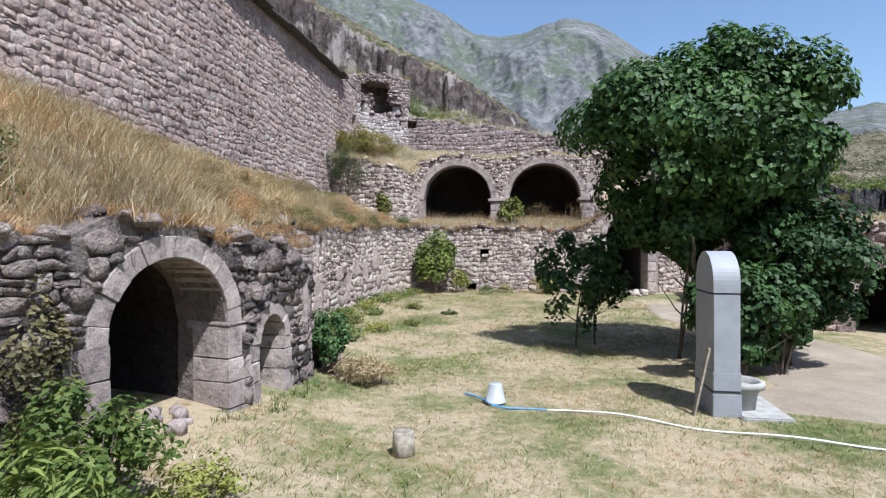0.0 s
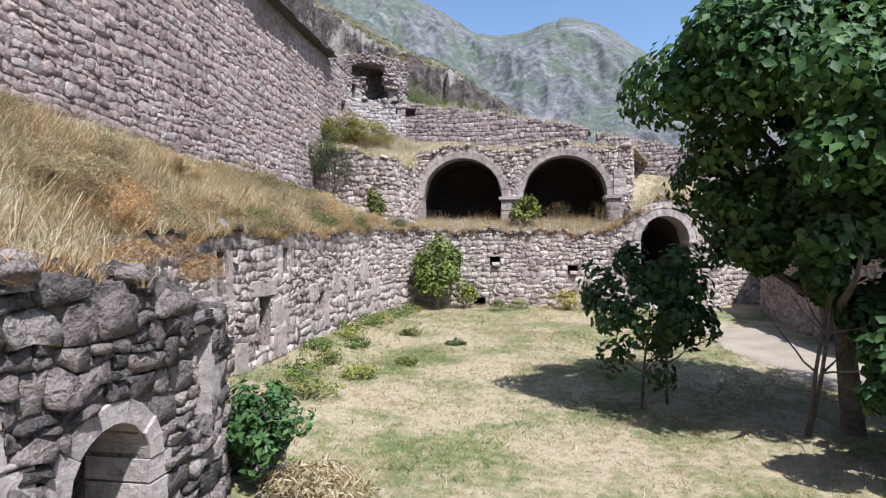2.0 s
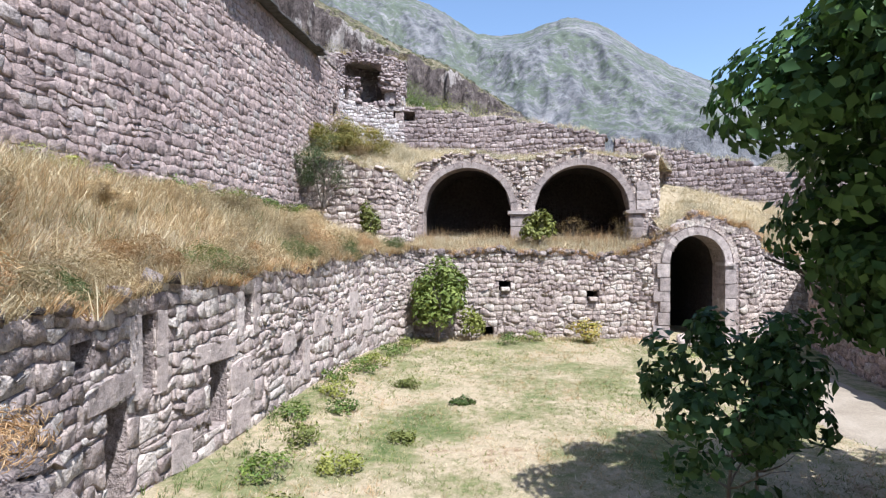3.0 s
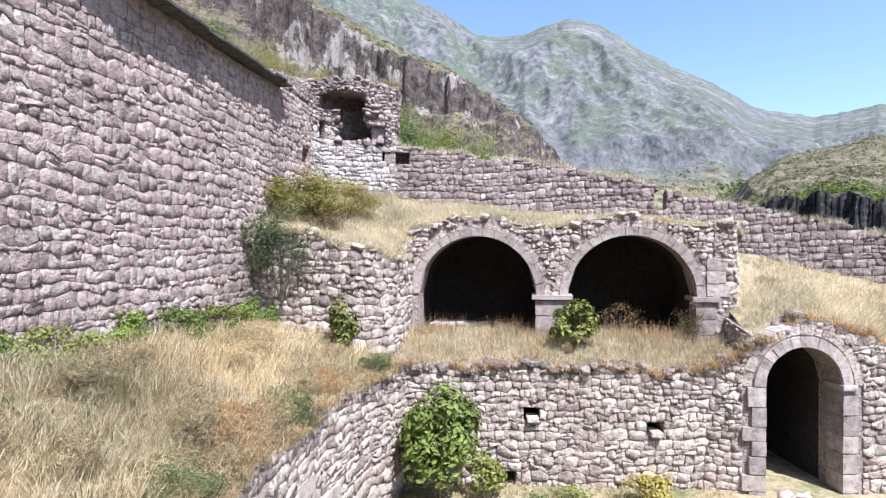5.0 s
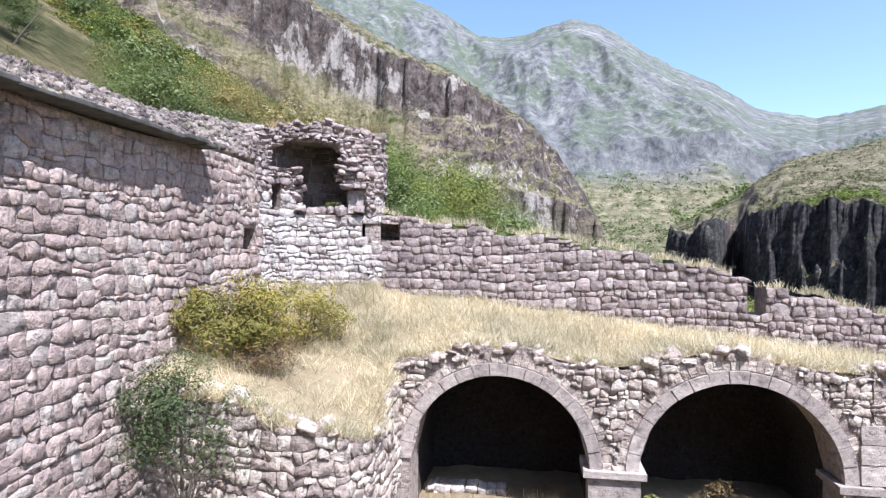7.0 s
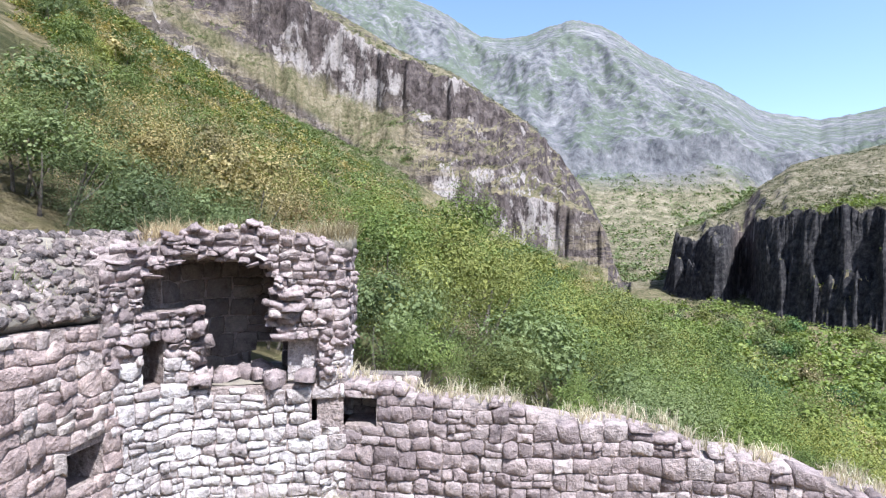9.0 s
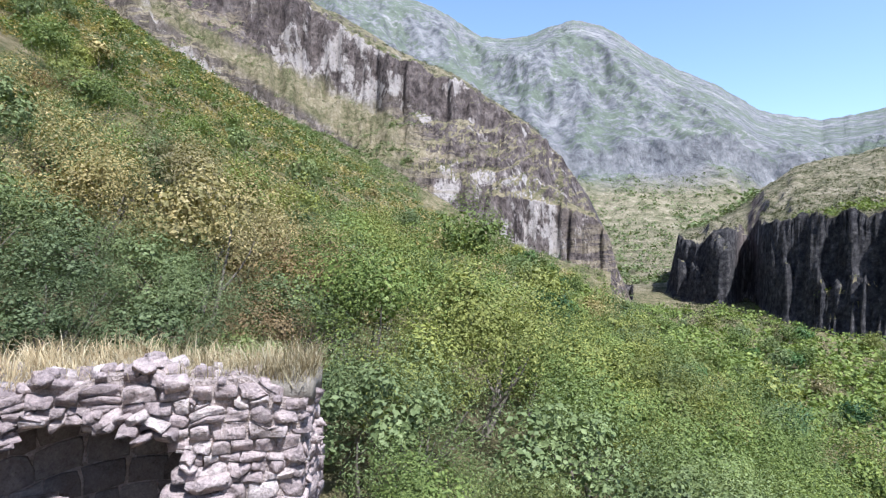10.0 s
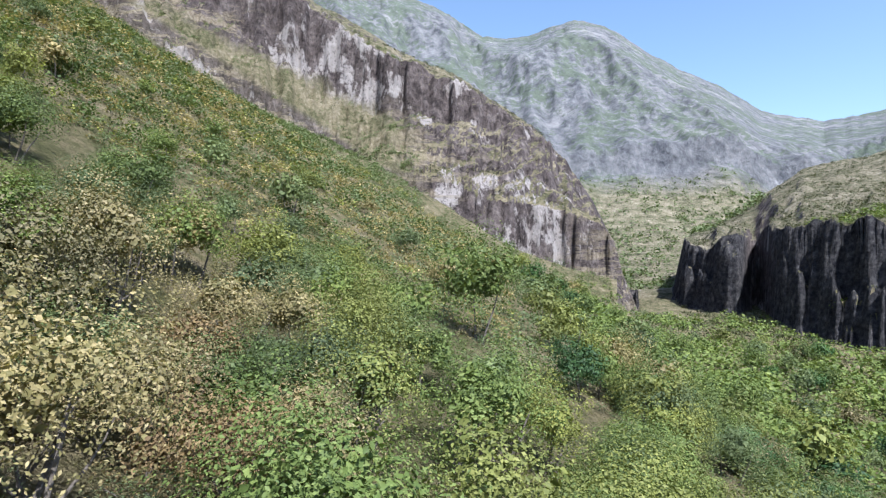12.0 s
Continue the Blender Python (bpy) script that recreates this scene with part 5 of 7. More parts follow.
def vault(name, label, way, g, start, depth, material, floor):
    """A barrel-vaulted room behind an arch, open towards the arch."""
    m, r0 = (g[0] + g[1]) / 2, (g[1] - g[0]) / 2 + 0.02
    q, t, n = way.at(m), way.along(m), way.out(m)
    outline = [(-r0, floor), (-r0, g[3])] + [(-r0 * math.cos(a), g[3] + (g[4] + 0.02) * math.sin(a)) for a in np.linspace(0, math.pi, 19)[1:-1]] + [(r0, g[3]), (r0, floor)]
    verts, faces = [], []
    rows = np.linspace(start, start + depth, 9)
    for d in rows:
        for s, z in outline:
            verts.append((q[0] + t[0] * s - n[0] * d, q[1] + t[1] * s - n[1] * d, z))
    k = len(outline)
    for i in range(len(rows) - 1):
        for j in range(k - 1):
            faces.append((i * k + j, i * k + j + 1, (i + 1) * k + j + 1, (i + 1) * k + j))
        faces.append((i * k + k - 1, i * k, (i + 1) * k, (i + 1) * k + k - 1))
    me = mesh_np(name, verts, faces, material)
    ob = tagged(new(name, me), label, "vault", kind="structure")
    # end wall
    bm = bmesh.new()
    bm.from_mesh(me)
    bm.verts.ensure_lookup_table()
    bm.faces.new([bm.verts[(len(rows) - 1) * k + j] for j in range(k)])
    bm.to_mesh(me)
    bm.free()
    solid = ob.modifiers.new("thickness", "SOLIDIFY")
    solid.thickness, solid.offset = 0.12, 1.0
    return ob


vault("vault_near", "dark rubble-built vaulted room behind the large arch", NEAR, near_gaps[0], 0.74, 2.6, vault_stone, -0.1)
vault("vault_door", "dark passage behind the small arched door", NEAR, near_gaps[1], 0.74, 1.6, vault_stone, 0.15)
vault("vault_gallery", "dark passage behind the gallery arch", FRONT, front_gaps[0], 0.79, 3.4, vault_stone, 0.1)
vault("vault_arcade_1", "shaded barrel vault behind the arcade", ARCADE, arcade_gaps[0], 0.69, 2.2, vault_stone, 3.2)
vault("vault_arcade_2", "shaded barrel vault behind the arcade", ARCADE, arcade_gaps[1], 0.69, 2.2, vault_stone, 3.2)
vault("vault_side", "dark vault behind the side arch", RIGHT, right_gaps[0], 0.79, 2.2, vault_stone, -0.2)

# low parapet of rubble at the back of the first arch
INNER = Way((-0.75, 30.35), (1.0, 30.1))
inner_wall = wall("wall_inner", "low pale rubble parapet inside the arch", INNER, const(3.2), lambda s: 3.8 + 0.1 * math.sin(s * 4), 0.35, [], mortar_pink)
INNER_STONES = fitted(INNER, const(3.2), const(3.9), [], 0.18, (0.9, 1.8), 0.05, 35)

# the broken corner tower
TOWER = Way((-4.9, 31.2), (-4.5, 32.0), (-4.1, 32.25), (-2.02, 32.72), (-2.02, 33.5))
tower_high = lambda s: float(np.interp(s, [0, 0.6, 1.1, 1.5, 2.4, 3.1, 3.5, 4.2], [11.75, 12.02, 12.12, 12.26, 12.26, 12.12, 12.0, 11.9])) + 0.05 * math.sin(s * 6.9) + 0.03 * math.sin(s * 15.1)
def tow(x):
    return float(np.interp(x, [-4.9, -4.5, -4.1, -2.02], TOWER.s[:4]))
UPPER_HOLE = gap(tow(-4.63), tow(-2.98), 11.08, 11.45, 0.42)
tower_gaps = [UPPER_HOLE, gap(tow(-4.13), tow(-2.98), 9.92, 11.2), gap(tow(-2.98), tow(-2.4), 9.92, 10.62), gap(tow(-4.63), tow(-4.47), 10.02, 10.68), gap(tow(-2.5), TOWER.s[3] + 0.6, 9.27, 9.7), gap(0.0, 0.34, 9.06, 9.5)]
tower = wall("wall_tower", "broken corner tower of pale washed tuff with an open niche", TOWER, const(6.5), tower_high, 0.55, tower_gaps, mortar_pink)
LOW_TOWER = fitted(TOWER, const(7.6), const(10.45), tower_gaps, 0.17, (0.9, 1.9), 0.036, 41)
HIGH_TOWER = fitted(TOWER, const(10.45), tower_high, tower_gaps, 0.125, (1.0, 2.3), 0.055, 42, corner=0.12, tilt=0.7)
TOWER_CELLS = crest_stones(TOWER, tower_high, 0.15, 43, 0, None, 0.6, 3.0)
r41 = np.random.default_rng(41)
# slabs that stick out round the broken edge of the hole
for k in range(46):
    s = r41.uniform(UPPER_HOLE[0] - 0.05, UPPER_HOLE[1] + 0.1)
    TOWER_CELLS.append(cell(TOWER, s, float(gap_top(UPPER_HOLE, min(max(s, UPPER_HOLE[0]), UPPER_HOLE[1]))) + r41.uniform(-0.05, 0.12), r41.uniform(0.10, 0.24), r41.uniform(0.05, 0.11), r41.uniform(0.10, 0.26), r41.normal(0, 0.35), r41.uniform(-0.2, 0.02)))
for k in range(16):
    TOWER_CELLS.append(cell(TOWER, tow(-2.98) + r41.uniform(-0.12, 0.22), 10.66 + k * 0.05, r41.uniform(0.2, 0.42), r41.uniform(0.07, 0.13), r41.uniform(0.12, 0.26), r41.normal(0, 0.12), r41.uniform(-0.18, -0.02)))
for k in range(14):
    TOWER_CELLS.append(cell(TOWER, tow(-2.3) + r41.uniform(-0.02, 0.1), 9.98 + k * 0.05, r41.uniform(0.14, 0.26), r41.uniform(0.08, 0.15), r41.uniform(0.12, 0.22), r41.normal(0, 0.1), -0.12))
for k in range(22):
    z = r41.uniform(9.98, 11.1)
    TOWER_CELLS.append(cell(TOWER, tow(-4.13) + r41.uniform(-0.12, 0.06) + 0.12 * (11.1 - z), z, r41.uniform(0.14, 0.3), r41.uniform(0.09, 0.18), r41.uniform(0.16, 0.3), r41.normal(0, 0.15), r41.uniform(-0.35, -0.08)))
for k in range(20):
    w = float(r41.uniform(0.12, 0.34))
    TOWER_CELLS.append(pose(r41.uniform(-4.0, -2.4), 32.55 + r41.uniform(-0.05, 0.6), 9.96 + r41.uniform(0.0, 0.08), r41.uniform(-110, -70), r41.uniform(-20, 20), r41.uniform(0, 360)) @ Matrix.Diagonal((w, w * 0.5, w * 0.8, 1)))
POCKET = Way((-2.65, 33.5), (-0.9, 33.42))
pocket = wall("wall_pocket", "rubble back of the broken hole beside the tower", POCKET, const(8.6), const(9.9), 0.3, [], mortar_grey)
POCKET_STONES = fitted(POCKET, const(9.0), const(9.9), [], 0.18, (0.9, 1.9), 0.05, 46)
NICHE = Way(*[(-3.55 - 1.12 * math.cos(a), 32.5 + 0.28 * math.cos(a) * -0.6 + 1.15 * math.sin(a)) for a in np.linspace(0.0, math.pi, 13)])
block(tower, TOWER, tow(-2.86), tow(-2.4), 9.9, 10.6, -0.16, 0.7, stone_pale, "jamb", 0.03)
ns = NICHE.near(-3.52, 33.65)
niche_gaps = [gap(ns - 0.27, ns + 0.27, 9.98, 10.4)]
niche = wall("wall_niche", "half-round niche wall with a small window", NICHE, const(6.5), const(12.0), 0.4, niche_gaps, mortar_pink)
NICHE_STONES = fitted(NICHE, const(9.6), const(11.95), niche_gaps, 0.27, (0.9, 1.7), 0.018, 45, uneven=0.15)
niche_floor, _ = patch("niche_floor", Way((-4.6, 32.3), (-2.0, 32.8)), Way((-4.4, 33.8), (-2.3, 34.0)), const(9.95), const(10.02), 6, 10, None, roof_soil, "rubble floor of the niche", 0.05)
top_a, top_b = Way((-4.75, 31.9), (-4.3, 32.3), (-1.95, 32.85)), Way((-5.6, 33.9), (-3.6, 34.0), (-1.95, 33.4))
tower_top, tower_spots = patch("tower_top", top_a, top_b, const(12.06), const(12.14), 10, 24, lambda v: np.sin(v * 2.4), roof_soil, "earthy broken top of the tower", 0.08)
tower_solid = tower_top.modifiers.new("thickness", "SOLIDIFY")
tower_solid.thickness, tower_solid.offset = 0.25, -1.0

# the eave of stone slabs and the earth roof above it
eave = thing("roof_eave", "row of dark thin stone slabs along the wall head", "eave", kind="structure")
r5 = np.random.default_rng(5)
s, eave_end = 6.0, TALL.near(-5.2, 29.0)
while s < eave_end:
    w = r5.uniform(0.5, 0.95)
    over = 0.42 + r5.uniform(-0.09, 0.06)
    block(eave, TALL, s - 0.02, min(s + w, eave_end) + 0.02, 11.0 + r5.uniform(-0.015, 0.015), 11.07 + r5.uniform(-0.01, 0.02), over, 0.8, slate, "slab", 0.012, 0.0)
    s += w
ROOF1, ROOF2 = Way((-11.2, -9.0), (-4.75, 31.8)), Way((-16.0, -9.0), (-9.2, 33.0), (-5.0, 33.4))
main_roof, main_roof_spots = patch("main_roof", ROOF1, ROOF2, const(11.13), const(12.1), 16, 110, lambda v: np.minimum(1, v * 2.6), roof_soil, "stony earth roof with weeds behind the eave", 0.07)
main_solid = main_roof.modifiers.new("thickness", "SOLIDIFY")
main_solid.thickness, main_solid.offset = 0.2, -1.0

# loose rubble lying on the earth roof
r6 = np.random.default_rng(6)
roof_p = spots_on(main_roof_spots, 15000, r6, lambda p: (p[:, 1] > 14 + 10 * r6.uniform(0, 1, len(p))) & (p[:, 0] > tall_x(p[:, 1]) - 2.6))
roof_cells = []
for p in roof_p:
    w = float(r6.uniform(0.05, 0.19))
    roof_cells.append(Matrix.Translation(p) @ Euler(r6.uniform(-1, 1, 3) + np.array([-1.5, 0, r6.uniform(0, 6)])).to_matrix().to_4x4() @ Matrix.Diagonal((w, w * 0.4, w * 0.75, 1)))
roof_rubble = thing("roof_rubble", "grey rubble scattered over the earth roof", "rubble", kind="stuff")
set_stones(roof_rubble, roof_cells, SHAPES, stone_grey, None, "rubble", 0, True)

# ---- loose things in the yard ----
def box(bm, x0, x1, y0, y1, z0, z1, bev=0.0):
    made = bmesh.ops.create_cube(bm, size=1, matrix=Matrix.Translation(((x0 + x1) / 2, (y0 + y1) / 2, (z0 + z1) / 2)) @ Matrix.Diagonal((x1 - x0, y1 - y0, z1 - z0, 1)))
    if bev:
        es = {e for v in made["verts"] for e in v.link_edges}
        bmesh.ops.bevel(bm, geom=list(es), offset=bev, segments=2, affect="EDGES")
    return bm


def lathe(profile, n=32, centre=(0, 0)):
    """A turned shape from (radius, height) pairs."""
    bm = bmesh.new()
    rows = [[bm.verts.new((centre[0] + r * math.cos(2 * math.pi * k / n), centre[1] + r * math.sin(2 * math.pi * k / n), z)) for k in range(n)] for r, z in profile]
    for a, b in zip(rows[:-1], rows[1:]):
        for k in range(n):
            bm.faces.new((a[k], a[(k + 1) % n], b[(k + 1) % n], b[k]))
    bm.faces.new(rows[0][::-1])
    bm.faces.new(rows[-1])
    bmesh.ops.recalc_face_normals(bm, faces=bm.faces)
    return bm


def fountain():
    t = thing("drinking_fountain", "round-topped grey basalt drinking fountain slab on the lawn", "fountain", at=pose(3.76, 7.88, 0.0, 0, 0, -10))
    thick, deep = 0.35, 0.93
    bm = box(bmesh.new(), -0.015, thick + 0.015, -0.015, deep + 0.015, -0.1, 0.30, 0.01)
    part("plinth", bm, basalt, t)
    part("joint", box(bmesh.new(), 0.0, thick + 0.0, 0.0, deep, 0.29, 0.34), basalt_dark, t)
    part("base_block", box(bmesh.new(), -0.012, thick + 0.012, -0.012, deep + 0.012, 0.335, 0.60, 0.012), basalt, t)
    shaft = part("shaft", box(bmesh.new(), 0.0, thick, 0.0, deep, 0.59, 1.675, 0.008), basalt, t)
    part("joint", box(bmesh.new(), 0.008, thick - 0.008, 0.008, deep - 0.008, 1.67, 1.705), basalt_dark, t)
    bm = bmesh.new()
    r = deep / 2
    prof = [(0.0, 1.70), (deep, 1.70)] + [(r + r * math.cos(a), 1.815 + r * math.sin(a)) for a in np.linspace(0, math.pi, 25)]
    rows = [[bm.verts.new((x, y, z)) for y, z in prof] for x in (0.0, thick)]
    bm.faces.new(rows[0])
    bm.faces.new(rows[1][::-1])
    for i in range(len(prof)):
        j = (i + 1) % len(prof)
        bm.faces.new((rows[0][j], rows[0][i], rows[1][i], rows[1][j]))
    bmesh.ops.recalc_face_normals(bm, faces=bm.faces)
    part("arched_head", bm, basalt, t)
    prof = [(0.10, 0.0), (0.24, 0.02), (0.27, 0.24), (0.30, 0.30), (0.33, 0.33), (0.27, 0.33), (0.05, 0.30)]
    bowl = part("bowl", lathe(prof, 36, (thick + 0.08, deep * 0.45)), concrete, t, "round pale stone bowl", True)
    rim = [(0.28, 0.325), (0.36, 0.325), (0.37, 0.40), (0.35, 0.42), (0.29, 0.42), (0.275, 0.33)]
    bm = lathe(rim, 36, (thick + 0.08, deep * 0.45))
    bmesh.ops.delete(bm, geom=[f for f in bm.faces if len(f.verts) > 4], context="FACES_ONLY")
    part("rim", bm, concrete, bowl, "rounded stone rim", True)
    part("spout", box(bmesh.new(), thick, thick + 0.13, deep * 0.45 - 0.015, deep * 0.45 + 0.015, 0.83, 0.86, 0.006), basalt_dark, shaft, "dark metal spout")
    part("apron", box(bmesh.new(), thick - 0.02, thick + 0.65, -0.15, deep + 0.2, -0.1, 0.03, 0.02), concrete, t, "pale stone footing slab")
    return t


fountain()


def bucket(name, label, at, h=0.27, r0=0.10, r1=0.145, tilt=(0, 0, 0), handle=True):
    t = thing(name, label, "bucket", at=pose(*at, *tilt))
    body = lathe([(r0 - 0.004, 0.0), (r0, 0.006), (r1, h), (r1 + 0.008, h), (r1 + 0.008, h - 0.02), (r1 + 0.014, h - 0.02), (r1 + 0.012, h + 0.006), (r1 - 0.004, h + 0.006), (r0 - 0.004, 0.012), (0.01, 0.012)], 28)
    part("body", body, white_plastic, t, "", True)
    if handle:
        run = [(Vector((r1 * 1.03 * math.cos(a), -r1 * 0.9 * math.sin(a), h - 0.02 - 0.09 * math.sin(a))), 0.003) for a in np.linspace(0, math.pi, 13)]
        v, f = stems([run], 6)
        under(new("handle", mesh_np("handle", v, f, basalt_dark, True)), t)
    return t


# upside-down bucket by the hose, and one on the fountain's bowl
bucket("bucket", "white plastic bucket upside down on the lawn", (0.78, 8.45, 0.03 + 0.275), tilt=(180, 0, 25))
bucket("bucket", "small white pail beside the fountain spout", (4.42, 8.72, 0.44), 0.22, 0.075, 0.11)


def stump():
    t = thing("tree_stump", "short weathered grey log standing on the lawn", "stump", at=(-0.45, 6.35, 0.02))
    bm = lathe([(0.125, -0.06), (0.122, 0.1), (0.118, 0.25), (0.105, 0.262), (0.02, 0.265)], 26)
    for v in bm.verts:
        k = 1 + 0.07 * math.sin(3 * math.atan2(v.co.y, v.co.x) + 1) + 0.03 * math.sin(9 * math.atan2(v.co.y, v.co.x))
        v.co.x *= k
        v.co.y *= k
    part("log", bm, old_wood, t, "", True)
    for k, r in enumerate((0.03, 0.055, 0.08, 0.1)):
        ring = [(Vector((r * math.cos(a), r * math.sin(a), 0.264)), 0.0025) for a in np.linspace(0, 2 * math.pi, 25)]
        v, f = stems([ring], 4)
        under(new("growth_ring", mesh_np("growth_ring", v, f, bark)), t)


stump()


def hose():
    t = thing("garden_hose", "white and blue hose lying across the dry lawn", "hose")
    pts = [(0.35, 9.0), (0.5, 8.75), (0.62, 8.5), (0.68, 8.25), (0.9, 8.1), (1.3, 8.15), (1.8, 8.05), (2.4, 7.75), (3.2, 7.3), (4.2, 6.85), (5.4, 6.4), (7.0, 5.9), (9.0, 5.5)]
    w = Way(*pts)
    def run(a, b):
        return [(Vector((*w.at(s), float(yard_height(*w.at(s))) + 0.03 + 0.02 * math.sin(s * 3))), 0.014) for s in np.arange(a, b, 0.08)]
    v, f = stems([run(0, 1.75)], 8)
    under(new("blue_length", mesh_np("blue_length", v, f, blue_plastic, True)), t)
    v, f = stems([run(1.7, w.length)], 8)
    under(new("white_length", mesh_np("white_length", v, f, hose_white, True)), t)


hose()
plank = thing("plank", "grey weathered plank leaning on the fountain", "plank", at=pose(3.52, 7.95, 0.0, 0, 12, -8))
part("board", box(bmesh.new(), -0.015, 0.015, -0.05, 0.05, -0.03, 0.95, 0.004), old_wood, plank)

# gravel track
TRACK_A, TRACK_B = Way((4.3, 8.1), (5.4, 9.6), (7.0, 13.5), (6.6, 17.5), (7.4, 21.0)), Way((9.0, 5.6), (9.3, 9.6), (9.2, 13.5), (8.8, 17.5), (9.3, 21.0))
def track_patch():
    u, v = np.meshgrid(np.linspace(0, 1, 60), np.linspace(0, 1, 24))
    a, b = TRACK_A.at(u * TRACK_A.length), TRACK_B.at(u * TRACK_B.length)
    xy = a + (b - a) * (v + 0.06 * wob(u * 14, v * 3, 1.0, 2.0) * (1 - v))[..., None]
    z = yard_height(xy[..., 0], xy[..., 1]) + 0.014 - 0.05 * ((v < 0.02) | (u > 0.99) | (u < 0.01))
    i = np.arange(z.size).reshape(z.shape)
    me = mesh_np("track", np.concatenate([xy, z[..., None]], -1).reshape(-1, 3), np.stack([i[:-1, :-1], i[:-1, 1:], i[1:, 1:], i[1:, :-1]], -1).reshape(-1, 4), gravel, True)
    if me.polygons[0].normal.z < 0:
        me.flip_normals()
    tagged(new("track", me), "pale gravel track across the yard", "path", kind="structure")


track_patch()


# fallen stones in the near vault and by the gallery arch
def rubble(n, x, y, spread, size, seed, material, label):
    r = np.random.default_rng(seed)
    data = stone_meshes(SHAPES[:6], material, "loose_stone")
    for _ in range(n):
        px, py = x + r.normal(0, spread), y + r.normal(0, spread)
        w = size * r.uniform(0.5, 1.4)
        ob = new("loose_stone", data[int(r.integers(6))])
        ob.matrix_world = pose(px, py, float(yard_height(px, py)) + w * 0.08 + (max(0.0, 0.75 - 2.2 * math.hypot(px - x, py - y)) * r.uniform(0.2, 1.0) if n > 20 else 0.0), r.uniform(-100, -60), r.uniform(-20, 20), r.uniform(0, 360)) @ Matrix.Diagonal((w, w * 0.7, w * 0.8, 1))
        tagged(ob, label, "stone", "fallen stones")


rubble(6, -3.15, 6.45, 0.14, 0.15, 3, stone_dressed, "fallen pale grey stone lying by the arch")
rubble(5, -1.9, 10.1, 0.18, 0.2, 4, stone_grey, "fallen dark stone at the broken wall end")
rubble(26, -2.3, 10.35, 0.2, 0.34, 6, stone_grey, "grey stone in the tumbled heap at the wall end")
rubble(14, 8.2, 24.6, 0.5, 0.28, 5, stone_warm, "fallen tuff stone before the gallery arch")

# ---- trees, shrubs and grass ----
def crown_points(n, radii, r, clumps=40, spread=0.30, inner=0.45, low=-0.75):
    """Places for leaves, gathered in clumps through an uneven crown."""
    d = r.normal(0, 1, (clumps * 2, 3))
    d /= np.linalg.norm(d, axis=1, keepdims=True)
    d = d[d[:, 2] > low][:clumps]
    c = d * (r.uniform(inner, 0.86, len(d)) * (1 + 0.14 * wob(d[:, 0] * 3, d[:, 1] * 3 + d[:, 2] * 2)))[:, None]
    k = r.integers(len(c), size=n)
    s = spread * r.uniform(0.7, 1.25, len(c))
    q = r.normal(0, 1, (n, 3))
    q /= np.linalg.norm(q, axis=1, keepdims=True)
    p = c[k] + q * (s[k] * r.uniform(0.35, 1.0, n) ** 0.5)[:, None]
    out = 0.75 * q + 0.6 * p
    out[:, 2] += 0.15
    return p * np.array(radii), out / np.linalg.norm(out, axis=1, keepdims=True)


def tree(name, label, at, radii, base, trunk_r, n, size, leaf, seed, clumps=45, spread=0.28, slim=0.55, droop=0.3, low=-0.75, limbs=7, group="", shoots=1, egg=0.0):
    """A tree or shrub: trunk with limbs, and a crown of separate leaves whose centre is at the height base."""
    r = np.random.default_rng(seed)
    t = thing(name, label, "tree" if "tree" in name else "shrub", group, at=at)
    runs = []
    for k in range(shoots):
        a = r.uniform(0, 6.3)
        lean = Vector((math.cos(a), math.sin(a), 0)) * (0.0 if shoots == 1 else 0.35)
        start = Vector((lean.x * trunk_r * 2, lean.y * trunk_r * 2, -0.25))
        runs.append(limb(start, lean + Vector((0, 0, 1)), base + 0.25 + radii[2] * 0.35, trunk_r, r, 0.08, 6, 0.15))
    for k in range(limbs):
        a = 2 * math.pi * k / limbs + r.uniform(-0.4, 0.4)
        main = runs[k % shoots]
        st = main[min(2 + k % 3, 5)][0]
        runs.append(limb(st, (math.cos(a), math.sin(a), r.uniform(0.2, 0.9)), radii[0] * r.uniform(0.6, 0.9), trunk_r * 0.5, r, 0.2, 5, 0.08))
    v, f = stems(runs, 7)
    under(new("trunk", mesh_np("trunk", v, f, bark, True)), t)
    p, out = crown_points(n, radii, r, clumps, spread, low=low)
    p[:, :2] *= (1 - egg * np.clip(p[:, 2] / radii[2], 0, 1) ** 1.5)[:, None]
    p = p + np.array([0, 0, base])
    ok = p[:, 2] > 0.02
    v, f = leaves(p[ok], size, r, droop, slim, out[ok])
    under(new("crown", mesh_np("crown", v, f, leaf)), t)
    return t


# the mulberry over the yard and the saplings before it
tree("mulberry_tree", "broad dark green mulberry tree shading the lawn", (5.68, 12.0, 0.1), (3.0, 2.8, 2.5), 4.5, 0.16, 52000, 0.145, leaf_dark, 101, 120, 0.20, 0.72, 0.8, -0.95, 10, egg=0.2)
tree("mulberry_shoots_tree", "leafy side shoots of the mulberry tree", (6.9, 11.3, 0.1), (1.75, 1.4, 1.35), 2.0, 0.06, 11000, 0.125, leaf_dark, 123, 44, 0.24, 0.8, 0.45, -0.9, 7, shoots=4)
tree("mulberry_shoots_tree", "low leafy mulberry shoots behind the fountain", (5.1, 9.9, 0.05), (1.0, 0.75, 1.0), 1.15, 0.03, 6000, 0.13, leaf_dark, 120, 34, 0.26, 0.8, 0.45, -0.9, 7, shoots=4)
tree("sapling_tree", "thin dark green sapling under the mulberry tree", (3.05, 13.1, 0.15), (1.15, 1.0, 1.35), 1.5, 0.03, 1500, 0.15, leaf_dark, 102, 24, 0.22, 0.62, 0.9, -0.9, 8)
